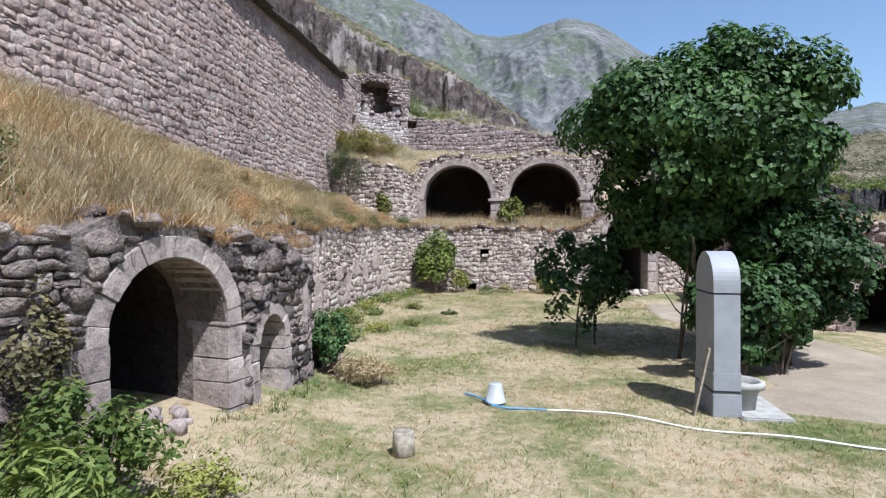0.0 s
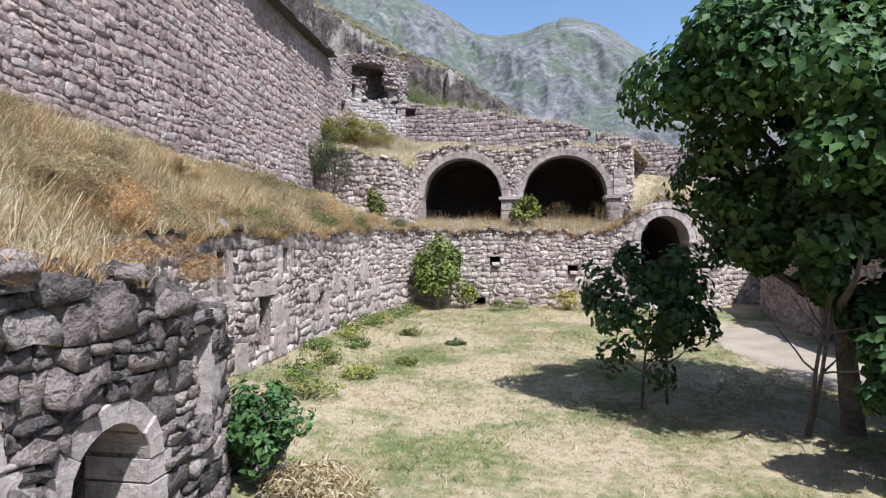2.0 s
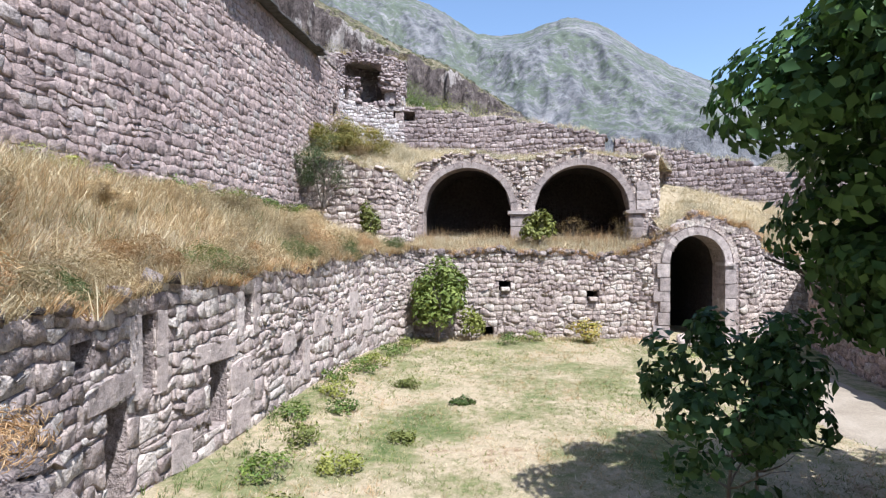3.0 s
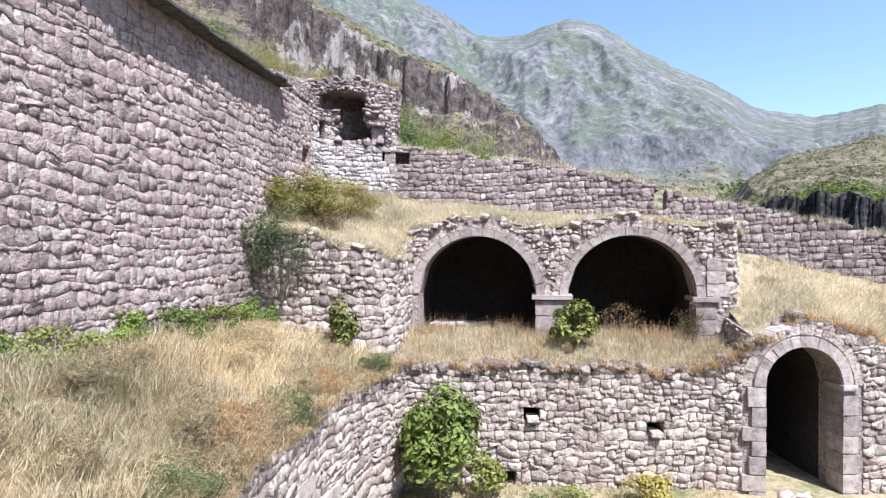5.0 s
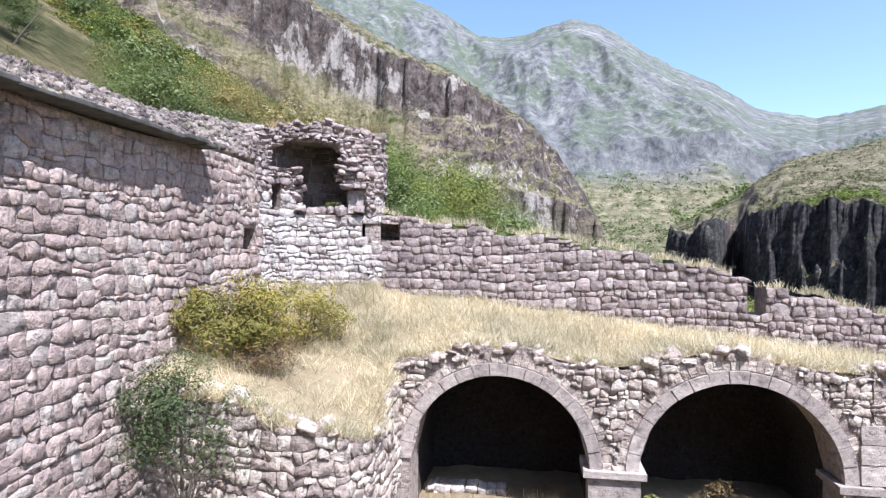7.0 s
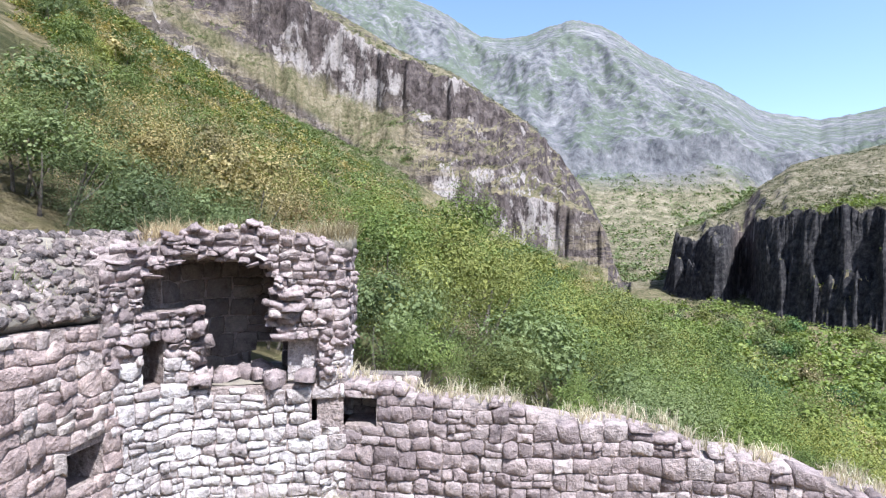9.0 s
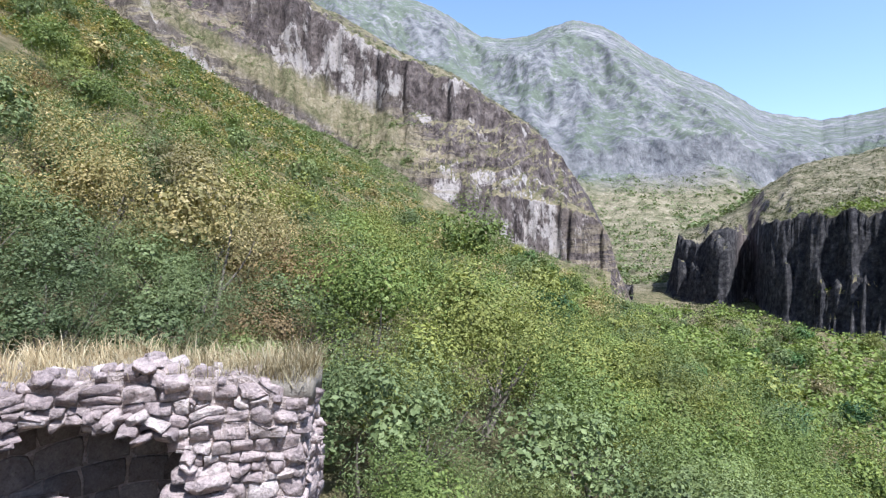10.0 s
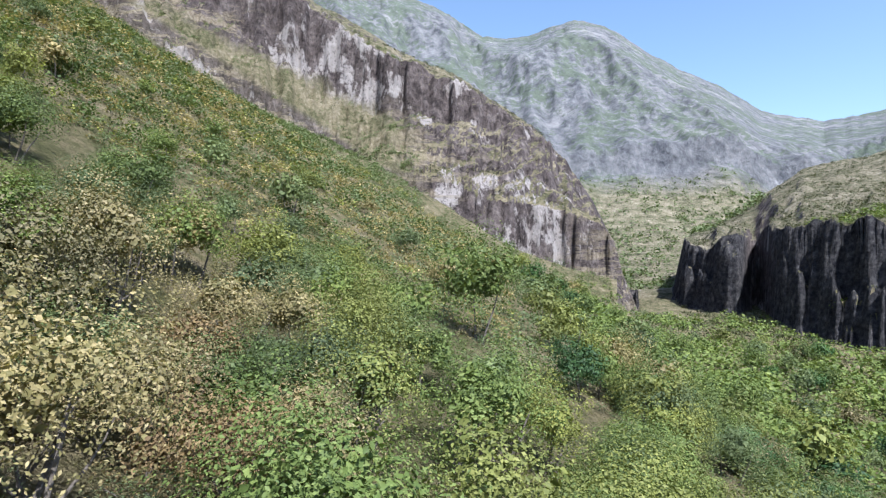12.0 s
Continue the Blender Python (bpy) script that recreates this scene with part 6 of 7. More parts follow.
tree("sapling_tree", "thin dark green sapling under the mulberry tree", (3.6, 13.4, 0.15), (1.0, 0.9, 1.4), 1.75, 0.028, 1300, 0.15, leaf_dark, 103, 22, 0.22, 0.62, 0.9, -0.9, 8)
tree("mulberry_shoots_tree", "dense leafy mulberry shoots down to the ground", (6.25, 10.5, 0.05), (0.95, 0.8, 1.15), 1.2, 0.03, 6500, 0.13, leaf_dark, 124, 34, 0.26, 0.75, 0.7, -0.95, 7, shoots=4)
tree("mulberry_shoots_tree", "drooping leafy limbs under the mulberry crown", (4.95, 12.0, 0.1), (1.45, 1.2, 1.05), 2.75, 0.035, 6500, 0.145, leaf_dark, 125, 34, 0.26, 0.72, 0.8, -0.95, 8, shoots=2)
# shrubs in the yard
tree("shrub", "bushy green shrub at the broken wall end", (-1.98, 9.85, 0.25), (0.48, 0.48, 0.5), 0.5, 0.02, 1700, 0.09, leaf_dark, 104, 26, 0.3, shoots=3)
tree("brush_heap", "heap of dry brown brushwood on the lawn", (-1.35, 9.6, 0.12), (0.6, 0.5, 0.2), 0.14, 0.012, 2200, 0.12, straw, 121, 30, 0.3, 0.12, 0.0, shoots=6)
for k, (x, y, w) in enumerate(((-2.5, 15.8, 0.4), (-2.1, 17.4, 0.35), (-2.2, 13.2, 0.45), (-2.6, 14.4, 0.5), (-1.7, 14.9, 0.4), (-2.9, 16.8, 0.4), (-2.4, 18.4, 0.5), (-2.2, 20.4, 0.5), (-1.2, 24.0, 0.5), (1.9, 24.6, 0.5), (2.7, 25.2, 0.5), (-2.6, 19.6, 0.45), (-1.9, 21.2, 0.5), (-1.6, 22.8, 0.5), (-0.9, 16.2, 0.25), (0.2, 18.3, 0.25), (-1.0, 19.5, 0.3))):
    tree("shrub", "low bright green weed clump in the lawn", (x, y, float(yard_height(x, y)) - 0.03), (w, w, w * 0.5), w * 0.35, 0.01, 420, 0.08, weed if k % 2 else leaf_lime, 150 + k, 14, 0.35, 0.4, 0.0, shoots=3)
tree("ailanthus_shrub", "tall bright green shrub in the terrace corner", (-0.35, 25.2, 0.35), (1.15, 0.9, 1.45), 1.45, 0.04, 3000, 0.19, leaf_green, 105, 34, 0.27, 0.45, 0.5, shoots=4)
tree("shrub", "yellow-green weedy shrub against the terrace wall", (0.75, 25.3, 0.35), (0.5, 0.4, 0.65), 0.6, 0.02, 900, 0.12, leaf_lime, 106, 20, 0.3, shoots=3)
tree("shrub", "olive bush at the foot of the terrace wall", (4.5, 25.1, 0.35), (0.6, 0.45, 0.45), 0.4, 0.02, 900, 0.09, bracken, 107, 20, 0.3, shoots=3)
tree("shrub", "leafy green weeds before the near wall", (-2.75, 4.35, 0.1), (0.75, 0.65, 0.62), 0.6, 0.02, 3400, 0.075, weed, 108, 40, 0.25, shoots=5)
tree("hemp_shrub", "tall long-leaved green weed before the near wall", (-2.25, 3.2, 0.0), (0.5, 0.45, 0.6), 0.65, 0.015, 1300, 0.13, leaf_green, 109, 26, 0.26, 0.22, 0.2, shoots=5)
tree("shrub", "yellow-green low weeds before the near wall", (-2.0, 4.7, 0.05), (0.45, 0.45, 0.3), 0.25, 0.012, 1000, 0.06, leaf_lime, 122, 22, 0.3, shoots=4)
tree("shrub", "yellowing creeper trailing on the near wall", (-3.35, 4.75, 0.3), (0.28, 0.45, 0.85), 0.95, 0.012, 1300, 0.07, leaf_gold, 110, 18, 0.3, shoots=3)
tree("shrub", "grey-green shrub on the grassy bank", (-4.35, 5.0, 2.55), (0.62, 0.7, 0.62), 0.5, 0.02, 3600, 0.05, leaf_olive, 111, 24, 0.3, shoots=4)
# shrubs on the terraces
tree("shrub", "upright bright green shrub before the rounded wall", (-2.75, 26.1, 3.5), (0.42, 0.4, 0.75), 0.85, 0.02, 800, 0.15, leaf_lime, 112, 18, 0.28, 0.5, 0.5, shoots=2)
tree("shrub", "bright green shrub before the arcade pier", (3.25, 27.4, 3.5), (0.7, 0.55, 0.65), 0.75, 0.02, 1300, 0.15, leaf_lime, 113, 24, 0.28, 0.5, 0.5, shoots=3)
tree("shrub", "rust-red dry shrub in the second arch", (6.5, 27.7, 3.5), (0.45, 0.35, 0.65), 0.7, 0.015, 1100, 0.06, leaf_rust, 114, 20, 0.3, 0.3, -0.2, shoots=5)
tree("shrub", "rust-red dry shrub in the second arch", (4.9, 28.6, 3.6), (0.75, 0.35, 0.5), 0.6, 0.015, 1000, 0.05, leaf_rust, 115, 24, 0.3, 0.3, -0.2, shoots=5)
tree("broom_shrub", "yellow-green broom on the sloping rubble", (-4.75, 28.7, 6.7), (1.5, 1.0, 0.95), 0.95, 0.03, 8500, 0.11, bracken, 116, 40, 0.3, 0.25, -0.5, shoots=6)
tree("broom_shrub", "yellow-green broom with rusty tips on the rubble", (-3.3, 29.4, 6.9), (1.3, 0.8, 0.8), 0.75, 0.03, 7000, 0.08, bracken, 117, 34, 0.3, 0.25, -0.5, shoots=6)
tree("shrub", "dark grey-green shrub hanging over the rounded wall", (-4.5, 26.85, 5.1), (1.25, 0.6, 1.05), 1.25, 0.03, 8000, 0.06, leaf_olive, 118, 34, 0.3, 0.4, 0.2, shoots=5)
tree("broom_shrub", "rust-orange withered broom on the rubble", (-3.5, 28.3, 6.55), (0.8, 0.5, 0.5), 0.45, 0.02, 3200, 0.06, leaf_rust, 126, 26, 0.3, 0.25, -0.4, shoots=5)
r9 = np.random.default_rng(9)
for k in range(8):
    x, y = -7.9 + 1.9 * k / 7 + r9.uniform(-0.2, 0.5), 16.5 + 10.2 * k / 7
    tree("shrub", "low leafy green weeds along the foot of the tall wall", (x + 0.35, y, 4.3 - 0.03 * k), (0.75, 0.9, 0.45), 0.42, 0.012, 2200, 0.075, weed if k % 3 else leaf_lime, 130 + k, 22, 0.3, shoots=4)

r12 = np.random.default_rng(12)
for k, p in enumerate(spots_on(bank_spots, 60, r12, lambda p: (p[:, 1] > 3) & (p[:, 0] > tall_x(p[:, 1]) + 0.8))):
    w = float(r12.uniform(0.3, 0.6))
    tree("dead_brush_shrub", "brown dead brush standing in the dry grass", tuple(float(c) for c in p), (w, w, w * 0.6), w * 0.6, 0.006, 2600, 0.06, straw_red if p[1] < 10 and k % 3 == 1 else straw, 500 + k, 16, 0.35, 0.10, -0.3, limbs=9, shoots=5)

for k in range(19):
    s = 0.6 + k * 0.8 + float(r12.uniform(-0.25, 0.25))
    q, o = LOWER.at(s), LOWER.out(s)
    w = float(r12.uniform(0.5, 0.75))
    tree("dead_brush_shrub", "tangled brown brush hanging over the terrace wall", (q[0] - o[0] * 0.4, q[1] - o[1] * 0.4, lower_high(s) - 0.08), (w, w, w * 0.75), w * 0.4, 0.006, 5200, 0.07, (straw_red, straw, leaf_olive, straw)[k % 4], 600 + k, 22, 0.35, 0.09, -0.2, limbs=9, shoots=6)

# ---- the wooded slope behind the walls ----
def outside(x, y):
    return not (x > tall_x(y) - 2.5 and y < back_y(x) + 1.0 and x < 17)


foot_mid = Way((44.0, 236.0), (45.4, 224.0), (47.5, 214.0), (53.0, 207.5), (61.0, 204.0), (66.0, 203.0))


def by_path(x, y):
    """Clear ground along the footpath and below it."""
    at = np.interp(x, [43, 45.4, 47.5, 53, 61, 66, 68], [236, 224, 214, 207.5, 204, 203, 202])
    return (x > 42) & (x < 68) & (y < at + 4) & (y > at - 16)


PROTOS = {}
for key, leaf, n, size, slim in (("green", leaf_green, 6400, 0.036, 0.55), ("lime", leaf_lime, 6200, 0.036, 0.55), ("grey", leaf_olive, 6000, 0.037, 0.36), ("gold", leaf_gold, 5200, 0.035, 0.55), ("dark", leaf_dark, 5600, 0.042, 0.6), ("rust", leaf_rust, 3000, 0.04, 0.5)):
    for grade, part_of, bigger in (("close", 1.7, 0.70), ("near", 0.9, 0.95), ("mid", 0.5, 1.25), ("far", 0.11, 2.6)):
        PROTOS[key, grade] = []
        for k in range(2):
            r = np.random.default_rng(200 + 7 * k + len(key))
            runs = []
            for j in range(4 if grade in ("close", "near") else 2):
                a = r.uniform(0, 6.3)
                runs.append(limb((0.05 * math.cos(a), 0.05 * math.sin(a), -0.3), (0.5 * math.cos(a), 0.5 * math.sin(a), 1), 1.15, 0.035, r, 0.15, 6, 0.12))
                if grade in ("close", "near"):
                    runs.append(limb(runs[-1][3][0], (math.cos(a + 1), math.sin(a + 1), 0.6), 0.6, 0.015, r, 0.2, 4, 0.1))
            v, f = stems(runs, 6 if grade in ("close", "near") else 4)
            trunk = mesh_np("trunk", v, f, bark, True)
            p, out = crown_points(int(n * part_of), (0.92, 0.92, 0.80), r, (15, 22)[k], (0.36, 0.31)[k], 0.5, -0.5)
            v, f = leaves(p + np.array([0, 0, 0.85]), size * bigger, r, 0.25, slim, out)
            q, o = crown_points({"close": 1700, "near": 1700, "mid": 700, "far": 200}[grade], (0.62, 0.62, 0.52), r, (15, 22)[k], 0.3, 0.3, -0.5)
            w, g = leaves(q + np.array([0, 0, 0.85]), {"close": 0.055, "near": 0.068, "mid": 0.10, "far": 0.18}[grade], r, 0.25, 0.7, o)
            v, f = np.concatenate([v, w]), np.concatenate([f, g + len(v)])
            PROTOS[key, grade].append((trunk, mesh_np("crown", v, f, leaf)))

WORDS = {"green": "leafy green scrub tree on the slope", "lime": "bright yellow-green scrub tree on the slope", "grey": "grey-green willowy scrub tree on the slope",
         "gold": "yellowing autumn scrub tree on the slope", "dark": "dark green tree among the scrub", "rust": "rust-brown withered shrub on the slope"}


def slope_tree(key, x, y, size, r, tall=1.0, sink=0.0):
    z = float(ground_height(np.array([x]), np.array([y]))[0]) - sink - 0.1
    trunk, crown = PROTOS[key, "close" if y < 47 else "near" if y < 60 else "mid" if y < 85 else "far"][int(r.integers(2))]
    m = pose(x, y, z, 0, 0, r.uniform(0, 360)) @ Matrix.Diagonal((size, size, size * tall, 1))
    t = thing("scrub_tree", WORDS[key], "tree", "scrub on the slope", at=m)
    under(new("trunk", trunk), t)
    under(new("crown", crown), t)


r10 = np.random.default_rng(10)
for key, x, y, size, tall in (("grey", -10.6, 38.6, 2.3, 0.9), ("grey", -13.2, 42.0, 2.8, 1.0), ("gold", -7.4, 42.6, 2.9, 1.1), ("gold", -10.6, 47.0, 2.8, 1.2), ("rust", -13.6, 47.5, 2.2, 1.0), ("rust", -5.6, 45.4, 2.4, 1.0),
                              ("green", -3.0, 43.6, 3.2, 1.0), ("lime", 0.2, 44.8, 3.6, 1.05), ("green", 3.4, 43.6, 3.0, 1.0), ("lime", -1.4, 40.6, 2.5, 1.0), ("grey", -1.8, 37.4, 2.2, 1.0), ("grey", 1.4, 38.4, 2.7, 1.0), ("grey", 4.6, 39.4, 2.7, 1.0),
                              ("grey", 3.6, 36.0, 1.5, 1.0), ("green", 6.8, 37.4, 2.0, 1.15), ("green", 8.8, 40.0, 2.5, 1.1), ("lime", 11.8, 41.0, 2.7, 1.2), ("lime", 14.6, 43.5, 2.8, 1.1), ("green", 11.0, 46.0, 2.9, 1.0), ("green", 7.0, 45.0, 2.9, 1.0),
                              ("lime", 5.5, 51.0, 3.0, 1.0), ("lime", -4.4, 57.2, 2.35, 1.35), ("green", 1.1, 74.5, 4.4, 1.2), ("green", 0.5, 54.0, 3.2, 1.0), ("lime", -3.6, 52.0, 2.9, 1.0), ("gold", -12.5, 54.0, 3.0, 1.1), ("rust", -8.6, 51.5, 2.2, 1.0),
                              ("green", -1.0, 35.4, 1.3, 1.0), ("lime", 0.6, 35.0, 1.2, 1.0), ("green", 1.9, 34.8, 0.9, 1.0), ("green", 5.6, 33.6, 0.8, 1.0), ("green", 15.5, 38.6, 2.2, 1.2), ("lime", 18.0, 41.0, 2.4, 1.1),
                              ("grey", -8.2, 38.2, 1.8, 0.9), ("rust", -5.2, 40.6, 1.7, 0.9), ("grey", -4.6, 38.4, 1.6, 0.9), ("gold", -15.5, 46.0, 2.8, 1.1), ("grey", 20.0, 46.0, 2.6, 1.0), ("lime", 17.5, 48.0, 2.6, 1.0), ("gold", -8.0, 47.5, 2.4, 1.0),
                              ("gold", -9.8, 41.2, 2.6, 1.0), ("grey", -11.6, 44.5, 2.5, 1.1), ("grey", -6.4, 39.4, 1.8, 1.0), ("green", 9.2, 43.4, 2.7, 1.0), ("lime", 12.4, 44.2, 2.4, 1.1), ("grey", 6.2, 41.8, 2.4, 1.0), ("lime", 14.5, 47.5, 2.8, 1.0), ("green", 10.8, 49.5, 3.0, 1.0), ("grey", 17.0, 44.5, 2.6, 1.0), ("green", 13.5, 36.0, 1.6, 1.2), ("lime", 11.0, 36.5, 1.5, 1.1), ("green", 9.0, 36.0, 1.4, 1.1),
                              ("grey", -7.6, 40.6, 2.0, 0.9), ("grey", -9.3, 39.5, 2.0, 0.9), ("grey", -6.2, 37.7, 1.6, 0.9), ("grey", -7.9, 37.0, 1.5, 0.9), ("green", -4.4, 36.4, 1.5, 0.9), ("grey", -5.0, 42.3, 2.1, 0.9), ("rust", -8.7, 43.8, 1.9, 0.9), ("grey", -12.2, 39.4, 2.1, 0.9),
                              ("grey", -2.9, 39.0, 1.7, 0.9), ("gold", -9.0, 55.5, 2.6, 1.0), ("green", -6.0, 62.0, 2.9, 1.0), ("grey", -9.6, 60.5, 2.7, 0.9), ("green", -13.0, 61.0, 2.8, 1.0), ("lime", -11.0, 66.0, 2.9, 1.0), ("grey", -16.0, 58.0, 2.8, 0.9), ("green", -17.5, 65.0, 2.9, 1.0),
                              ("grey", -3.2, 60.0, 2.6, 0.9), ("green", -14.5, 52.0, 2.6, 1.0), ("grey", -17.0, 51.0, 2.7, 0.9), ("green", -6.2, 48.6, 2.4, 1.0), ("gold", -4.2, 48.0, 2.3, 1.0), ("grey", -8.0, 66.0, 2.8, 0.9), ("green", -3.0, 66.0, 2.8, 1.0), ("grey", 1.0, 60.0, 2.8, 0.9), ("lime", 3.0, 57.0, 2.6, 1.0)):
    slope_tree(key, x, y, size, r10, tall)
made = 0
while made < 106:
    d = 20 * 9.0 ** r10.uniform(0, 1)
    x, y = r10.uniform(0.12, 0.85) * d, 29 + d
    if slope_height(x, y) > 12 or not outside(x, y) or by_path(x, y):
        continue
    slope_tree(("green", "green", "grey", "lime", "grey", "dark", "gold")[int(r10.integers(7))], x, y, r10.uniform(1.5, 3.0) * (1 + d / 260), r10, r10.uniform(0.9, 1.3), 0.2)
    made += 1
made = 0
while made < 92:
    y = 46 * 3.0 ** r10.uniform(0, 1)
    x = r10.uniform(-0.80, 0.62) * (y - 29)
    if not outside(x, y):
        continue
    tone = wob(x, y, 14.0, 3.0) + r10.normal(0, 0.45)
    key = "gold" if tone < -0.75 and x < 5 else "grey" if tone < -0.1 else "green" if tone < 0.45 else "lime" if tone < 0.95 else "dark"
    slope_tree(key, x, y, r10.uniform(1.5, 3.0), r10, r10.uniform(0.8, 1.25), 0.2)
    made += 1
for k in range(14):
    x, y = r10.uniform(-32, -16), r10.uniform(37, 64)
    slope_tree(("grey", "gold", "grey", "rust", "grey")[k % 5], x, y, r10.uniform(1.3, 2.2), r10, r10.uniform(0.8, 1.1), 0.2)


def far_scrub(name, n, near, far, left, right, size, leaf, label, seed, leaves_each=60, tone_low=-9, tone_high=9, leaf_part=0.3):
    """Countless far bushes as one sheet of leaf clumps."""
    r = np.random.default_rng(seed)
    d = near * (far / near) ** r.uniform(0, 1, n * 4)
    x = r.uniform(left, right, n * 4) * d
    y = 29 + d
    tone = wob(x, y, 16.0, 3.0) + r.normal(0, 0.5, n * 4)
    ok = (tone > tone_low) & (tone < tone_high) & ~((x > tall_x(y) - 4) & (y < back_y(x) + 3) & (x < 19)) & ~by_path(x, y)
    z = ground_height(x, y)
    flat = np.abs(valley(x, y + 2.5) - valley(x, y - 2.5)) / 5 + np.abs(valley(x + 2.5, y) - valley(x - 2.5, y)) / 5
    ok &= flat < 1.35
    x, y, z = x[ok][:n], y[ok][:n], z[ok][:n]
    s = size * r.uniform(0.45, 1.3, len(x)) * np.clip(np.hypot(x, y - 29) / 70, 0.8, 2.0)
    q = r.normal(0, 1, (len(x), leaves_each, 3))
    q /= np.linalg.norm(q, axis=2, keepdims=True)
    q[..., 2] = np.abs(q[..., 2]) * 0.95 + 0.05
    q *= r.uniform(0.6, 1.05, (len(x), leaves_each, 1)) * s[:, None, None]
    p = (np.stack([x, y, z - 0.15], 1)[:, None, :] + q).reshape(-1, 3)
    k = np.repeat(s, leaves_each)
    v, f = leaves(p, 1.0, r, 0.1, 0.7)
    v = v.reshape(-1, 4, 3)
    v = p[:, None, :] + (v - p[:, None, :]) * (leaf_part * k)[:, None, None]
    tagged(new(name, mesh_np(name, v.reshape(-1, 3), f, leaf)), label, "scrub", kind="stuff")


far_scrub("far_scrub", 1150, 48, 250, -0.85, 0.40, 1.30, leaf_green, "green scrub over the far slope", 301, 54, tone_low=-0.3, leaf_part=0.25)
far_scrub("far_scrub", 260, 48, 240, -0.85, 0.25, 1.10, leaf_lime, "bright green scrub over the far slope", 302, 54, tone_low=0.1, leaf_part=0.25)
far_scrub("far_scrub", 1609, 45, 260, -0.85, 0.40, 1.17, leaf_olive, "grey-green scrub over the far slope", 303, 54, tone_high=0.4, leaf_part=0.25)
far_scrub("far_scrub", 1400, 45, 220, -0.85, 0.10, 0.98, leaf_gold, "yellowing scrub over the far slope", 304, 54, tone_high=0.3, leaf_part=0.25)
far_scrub("valley_wood", 1100, 70, 240, 0.2, 0.95, 1.5, leaf_green, "green wood along the valley floor", 305, 44, leaf_part=0.34)
far_scrub("hill_scrub", 2600, 190, 430, 0.40, 0.95, 0.75, scrub_leaf, "dark scrub dotted over the hill", 306, 14, leaf_part=0.5)
far_scrub("cliff_scrub", 1300, 255, 345, -0.6, 0.30, 0.6, scrub_leaf, "scrub on the ledges of the cliff", 307, 16, leaf_part=0.5)
far_scrub("cliff_scrub", 2600, 215, 325, -0.62, -0.05, 0.8, leaf_olive, "grey-green scrub between the cliff bands", 309, 26, leaf_part=0.36)
far_scrub("mid_scrub", 1500, 400, 850, 0.10, 0.55, 2.6, leaf_olive, "scrub on the terraced valley slope", 308, 12, leaf_part=0.5)

# the footpath across the slope
fs = np.linspace(0, foot_mid.length, 40)
fq, fo = foot_mid.at(fs), foot_mid.out(fs)
rows_p = []
for side in (-1.3, 0.0, 1.3):
    q = fq + fo * side
    rows_p.append(np.column_stack([q, ground_height(q[:, 0], q[:, 1]) + 0.6]))
idx = np.arange(120).reshape(3, 40)
foot_mesh = mesh_np("footpath", np.concatenate(rows_p), np.stack([idx[:-1, :-1], idx[:-1, 1:], idx[1:, 1:], idx[1:, :-1]], -1).reshape(-1, 4), gravel, True)
tagged(new("footpath", foot_mesh), "pale footpath across the far slope", "path", kind="structure")

# ---- grass ----
def meadow(name, sheet, n, height, width, material, label, seed, keep=None, splay=0.7, each=7, plain_blade=False):
    r = np.random.default_rng(seed)
    p = spots_on(sheet, n, r, keep)
    p[:, 2] -= 0.02
    v, f = tufts(p, height, width, r, each, splay, plain_blade)
    return tagged(new(name, mesh_np(name, v, f, material)), label, "grass", kind="stuff")


def thick(seed, level, scale=1.3):
    return lambda p: wob(p[:, 0], p[:, 1], scale, seed) + np.random.default_rng(int(seed * 10)).normal(0, 0.25, len(p)) > level


def close_by(p):
    return p[:, 1] < 15


meadow("dry_grass", bank_spots, 10000, 0.5, 0.0036, straw, "tall straw-coloured dry grass on the bank", 401, thick(1.0, -0.6), 0.95, each=8)
meadow("russet_grass", bank_spots, 12000, 0.46, 0.0036, straw_red, "russet dry stalks on the bank", 402, lambda p: (p[:, 1] < 13 + 6 * np.sin(p[:, 0] * 9.1 + p[:, 1] * 7.7)) & thick(2.0, -0.25, 1.6)(p), 0.95, each=8)
meadow("pale_grass", bank_spots, 8500, 0.52, 0.0036, straw_pale, "bleached dry grass on the bank", 403, thick(3.0, 0.15), 0.9, each=8)
meadow("dry_grass", bank_spots, 13000, 0.3, 0.004, straw, "matted dry grass on the bank", 414, None, 1.2, 6, True)
meadow("russet_grass", bank_spots, 13000, 0.24, 0.004, straw_red, "matted russet grass on the bank", 415, close_by, 1.1, 6, True)
meadow("dry_grass", terrace_spots, 2600, 0.38, 0.006, straw, "dry grass on the terrace", 404, lambda p: p[:, 1] < 29.4 - 0.16 * p[:, 0], plain_blade=True)
meadow("pale_grass", terrace_spots, 2400, 0.38, 0.006, straw_pale, "bleached grass on the terrace", 412, lambda p: p[:, 1] < 29.4 - 0.16 * p[:, 0], plain_blade=True, splay=0.5)
meadow("russet_grass", terrace_spots, 350, 0.5, 0.006, straw_red, "russet stalks on the terrace", 405, lambda p: p[:, 1] < 30.0 - 0.16 * p[:, 0], 0.2, plain_blade=True)
meadow("pale_grass", roof_spots, 5200, 0.34, 0.006, straw_pale, "bleached grass on the arcade roof", 406, thick(4.0, -0.6), plain_blade=True)
meadow("pale_grass", left_spots, 3600, 0.34, 0.006, straw_pale, "bleached grass on the sloping rubble", 407, thick(5.0, -0.4), plain_blade=True)
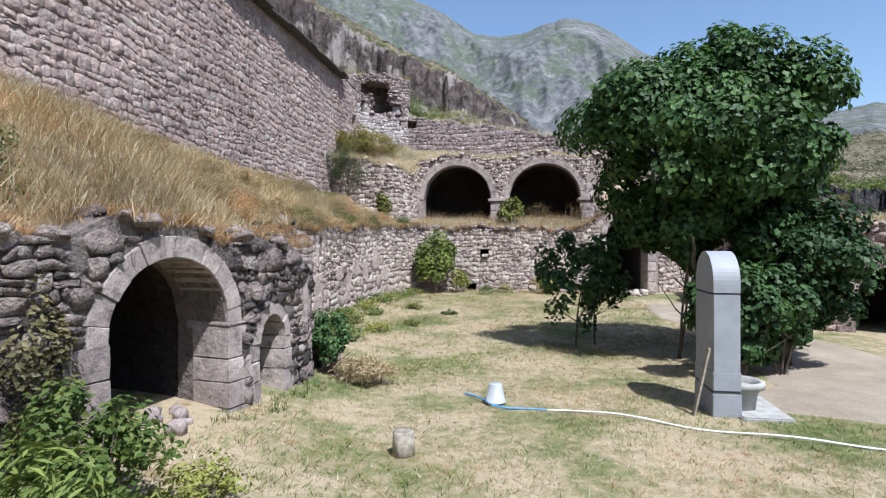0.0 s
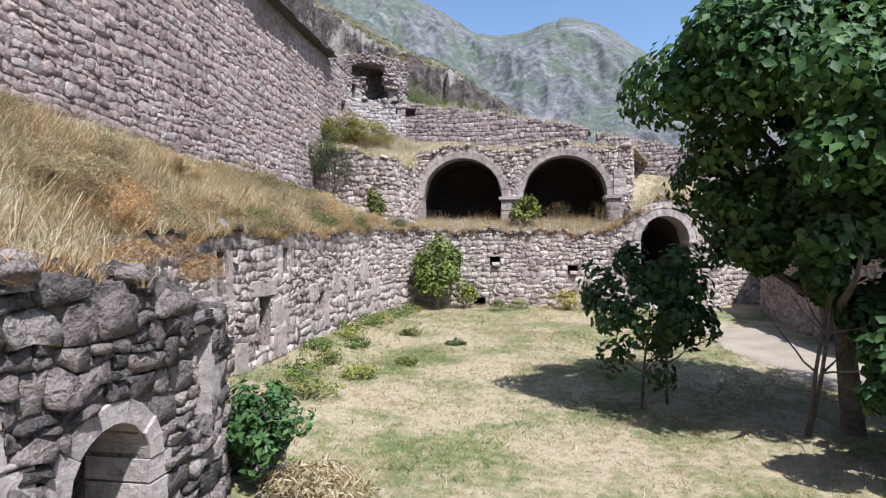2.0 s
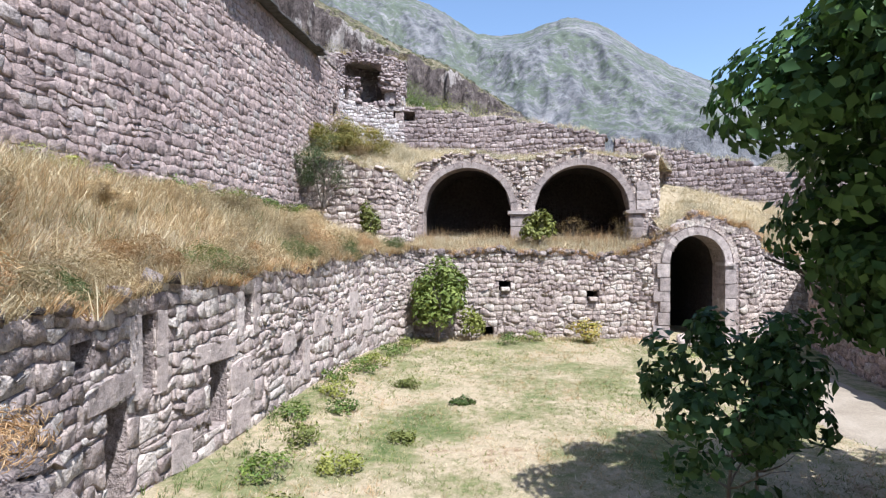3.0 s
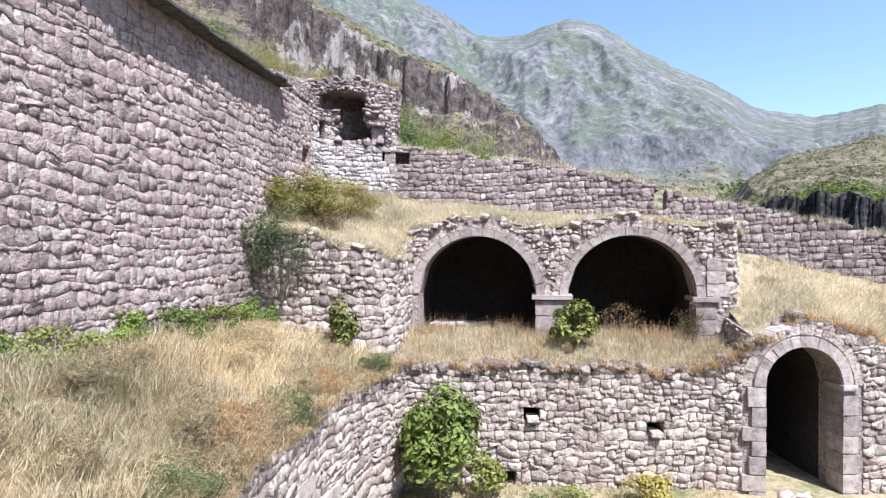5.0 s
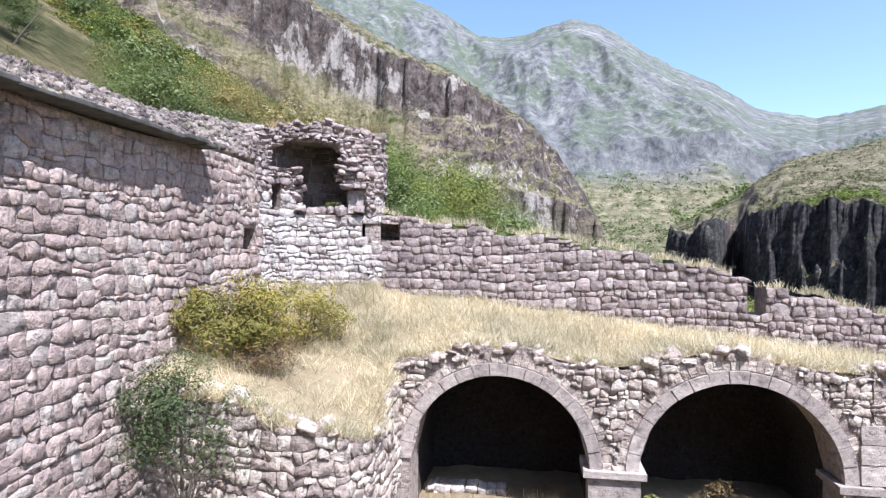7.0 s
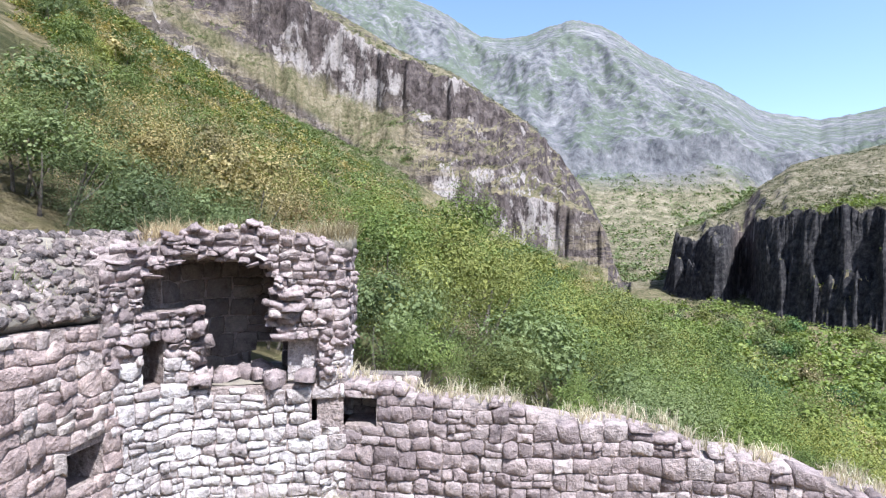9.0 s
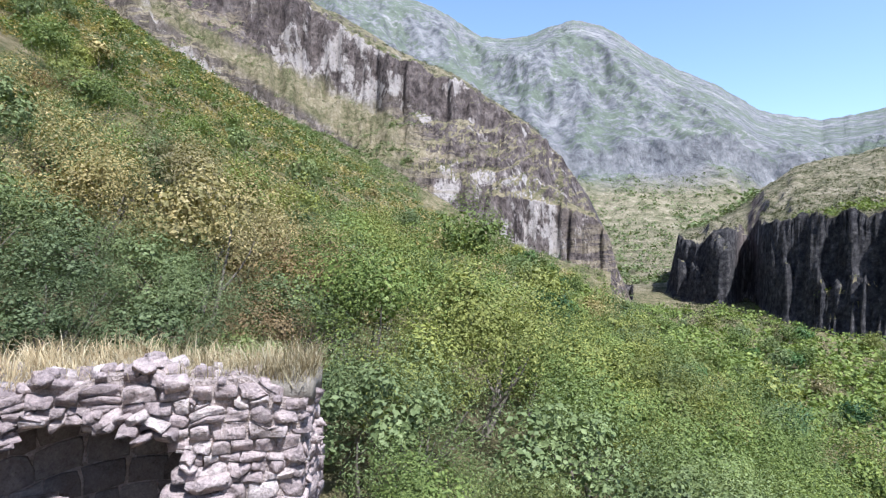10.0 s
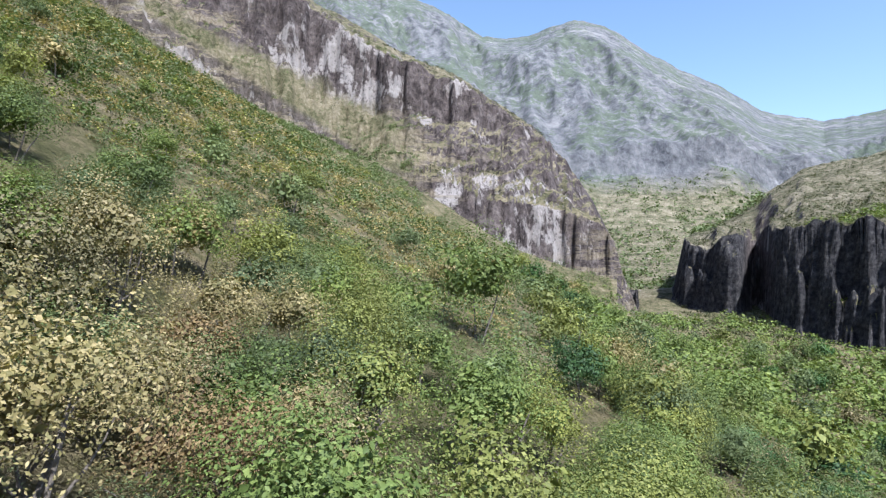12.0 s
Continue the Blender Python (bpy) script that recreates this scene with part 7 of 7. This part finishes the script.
meadow("pale_grass", side_spots, 4000, 0.36, 0.006, straw_pale, "bleached grass on the side slope", 408, thick(6.0, -0.5), plain_blade=True)
meadow("dry_grass", side_bank_spots, 2500, 0.4, 0.007, straw, "dry grass above the side wall", 409, plain_blade=True)
meadow("pale_grass", tower_spots, 700, 0.36, 0.004, straw, "bleached grass on the tower top", 410)
meadow("dry_grass", main_roof_spots, 4500, 0.2, 0.006, straw, "thin dry grass on the earth roof", 411, thick(7.0, 0.2), plain_blade=True)
meadow("weeds", bank_spots, 2600, 0.32, 0.006, leaf_olive, "grey-green weeds in the dry grass", 416, lambda p: (p[:, 1] > 14) & thick(4.4, 0.25, 1.5)(p), 0.7, 7)
meadow("weeds", main_roof_spots, 2000, 0.2, 0.008, leaf_olive, "grey-green weeds on the earth roof", 413, thick(8.0, 0.2), plain_blade=True)


def yard_keep(p):
    x, y = p[:, 0], p[:, 1]
    left = np.interp(y, [-3, 1.5, 6.2, 9.9, 10.5, 13.6, 18, 22, 25.8, 29], [-6, -4.4, -2.8, -1.8, -3.6, -3.8, -3.1, -2.4, -1.2, -1])
    track = (x > np.interp(y, [5.6, 8.1, 9.6, 13.5, 17.5, 21], [9, 4.4, 5.5, 7.1, 6.7, 7.5])) & (y > 6)
    return (x > left) & (x < 9.6) & (y > 1.5) & (y < 25.8) & ~track


grid_x, grid_y = np.meshgrid(np.linspace(-4, 9.6, 69), np.linspace(3.5, 26, 113))
lawn_spots = (np.stack([grid_x, grid_y], -1), yard_height(grid_x, grid_y))
meadow("lawn_grass", lawn_spots, 52000, 0.08, 0.006, lawn_blade, "short dry lawn grass", 420, yard_keep, 1.0, 5, True)
meadow("lawn_grass", lawn_spots, 26000, 0.12, 0.007, weed, "green tufts in the lawn", 421, lambda p: yard_keep(p) & thick(8.0, 0.18, 2.0)(p), 1.0, 5, True)
meadow("lawn_grass", lawn_spots, 22000, 0.09, 0.006, straw_pale, "bleached tufts in the lawn", 422, lambda p: yard_keep(p) & thick(9.0, 0.0, 1.1)(p), 1.1, 5, True)
meadow("lawn_grass", lawn_spots, 14000, 0.17, 0.0045, straw_red, "brown tufts in the lawn", 423, lambda p: yard_keep(p) & thick(5.5, 0.3, 1.3)(p), 0.9, 5, True)


def strip(way, n, spread, seed, height, material, label, name="dry_grass", high=None, s0=0.0, s1=None, width=0.008, push=0.3, splay=0.6):
    """A ragged fringe of grass along a wall's head or foot."""
    r = np.random.default_rng(seed)
    s = r.uniform(s0, way.length if s1 is None else s1, n)
    s = s[np.sin(s * 2.1 + seed) + np.sin(s * 5.3) + r.normal(0, 0.6, n) > -0.4]
    q, o = way.at(s), way.out(s)
    q = q - o * (push + r.normal(0, spread, len(s)))[:, None]
    z = np.array([high(v) for v in s]) if high else yard_height(q[:, 0], q[:, 1])
    v, f = tufts(np.column_stack([q, z - 0.03]), height, width * 0.6, r, 8, splay)
    tagged(new(name, mesh_np(name, v, f, material)), label, "grass", kind="stuff")


strip(BACK, 1100, 0.2, 431, 0.24, straw_pale, "bleached grass along the wall head", high=back_high)
strip(FRONT, 1000, 0.2, 432, 0.32, straw, "dry grass hanging over the terrace wall", high=front_high)
strip(NEAR, 2000, 0.26, 433, 0.24, straw_red, "russet grass along the near wall head", high=near_high, push=0.55, s1=11.5)
strip(LOWER, 2600, 0.26, 434, 0.34, straw, "dry grass along the lower wall head", high=lower_high, push=0.4)
strip(LOWER, 500, 0.25, 435, 0.18, weed, "green weeds along the wall foot", "weeds", push=-0.35)
strip(FRONT, 700, 0.3, 436, 0.2, straw, "dry grass along the wall foot", s1=8.0, push=-0.35)
strip(NEAR, 260, 0.15, 437, 0.16, weed, "green weeds along the near wall foot", "weeds", s0=4.0, s1=13.0, push=-0.25)
strip(NEAR, 700, 0.06, 440, 0.22, straw_red, "russet grass hanging over the near wall", "russet_grass", near_high, s0=2.0, s1=11.0, push=0.08, splay=1.5)
strip(LOWER, 1600, 0.06, 441, 0.3, straw, "dry grass hanging over the lower wall", "dry_grass", lower_high, push=0.05, splay=1.4)
strip(LOWER, 900, 0.06, 442, 0.28, straw_red, "russet grass hanging over the lower wall", "russet_grass", lower_high, push=0.02, splay=1.5)
strip(FRONT, 1200, 0.06, 443, 0.34, straw_red, "russet grass hanging over the terrace wall", "russet_grass", front_high, push=0.05, splay=1.4)
strip(APSE, 900, 0.1, 444, 0.32, straw_pale, "bleached grass hanging over the rounded wall", "pale_grass", apse_high, push=0.1, splay=1.3)
strip(ARCADE, 420, 0.3, 446, 0.75, straw_red, "russet stalks in the arch mouths", "russet_grass", const(3.45), s0=0.4, s1=8.2, push=0.1, splay=0.25)
strip(ARCADE, 900, 0.1, 445, 0.3, straw_pale, "bleached grass over the arcade head", "pale_grass", arcade_high, push=0.25, splay=1.0)

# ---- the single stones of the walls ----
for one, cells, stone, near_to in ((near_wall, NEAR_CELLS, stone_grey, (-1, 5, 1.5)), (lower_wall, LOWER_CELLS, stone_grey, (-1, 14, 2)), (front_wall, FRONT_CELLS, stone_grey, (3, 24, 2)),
                                   (arcade_wall, ARCADE_CELLS, stone_warm, (2, 26, 6)), (end_wall, END_CELLS, stone_warm, (8, 25, 5)), (apse_wall, APSE_CELLS, stone_warm, (-2, 25, 5)),
                                   (tower, TOWER_CELLS, stone_back, (-3, 28, 12)), (right_wall, RIGHT_CELLS, stone_pink, (6, 12, 1))):
    set_stones(one, cells, SHAPES, stone, near_to, "loose_stone", 60)
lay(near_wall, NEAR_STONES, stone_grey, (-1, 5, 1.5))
lay(lower_wall, LOWER_STONES, stone_warm, (-1, 14, 2))
lay(front_wall, FRONT_STONES, stone_warm, (3, 24, 2))
lay(arcade_wall, ARCADE_STONES, stone_warm, (2, 26, 6))
lay(pier_wall, PIER_STONES, stone_warm, (7, 25, 4))
lay(end_wall, END_STONES, stone_warm, (8, 25, 5))
lay(apse_wall, APSE_STONES, stone_warm, (-2, 25, 5))
lay(tower, LOW_TOWER, stone_pale, (-3, 28, 10))
lay(tower, HIGH_TOWER, stone_back, (-3, 28, 12))
lay(niche, NICHE_STONES, stone_niche_shade, (-3, 31, 11))
lay(pocket, POCKET_STONES, stone_warm, (-2, 32, 9))
lay(inner_wall, INNER_STONES, stone_pale, (0, 30, 4))
lay(right_wall, RIGHT_STONES, stone_pink, (6, 12, 1))
lay(back_wall, BACK_STONES, stone_back, (0, 28, 9))
lay(tall_wall, TALL_STONES, stone_pink, (-3, 24, 8))
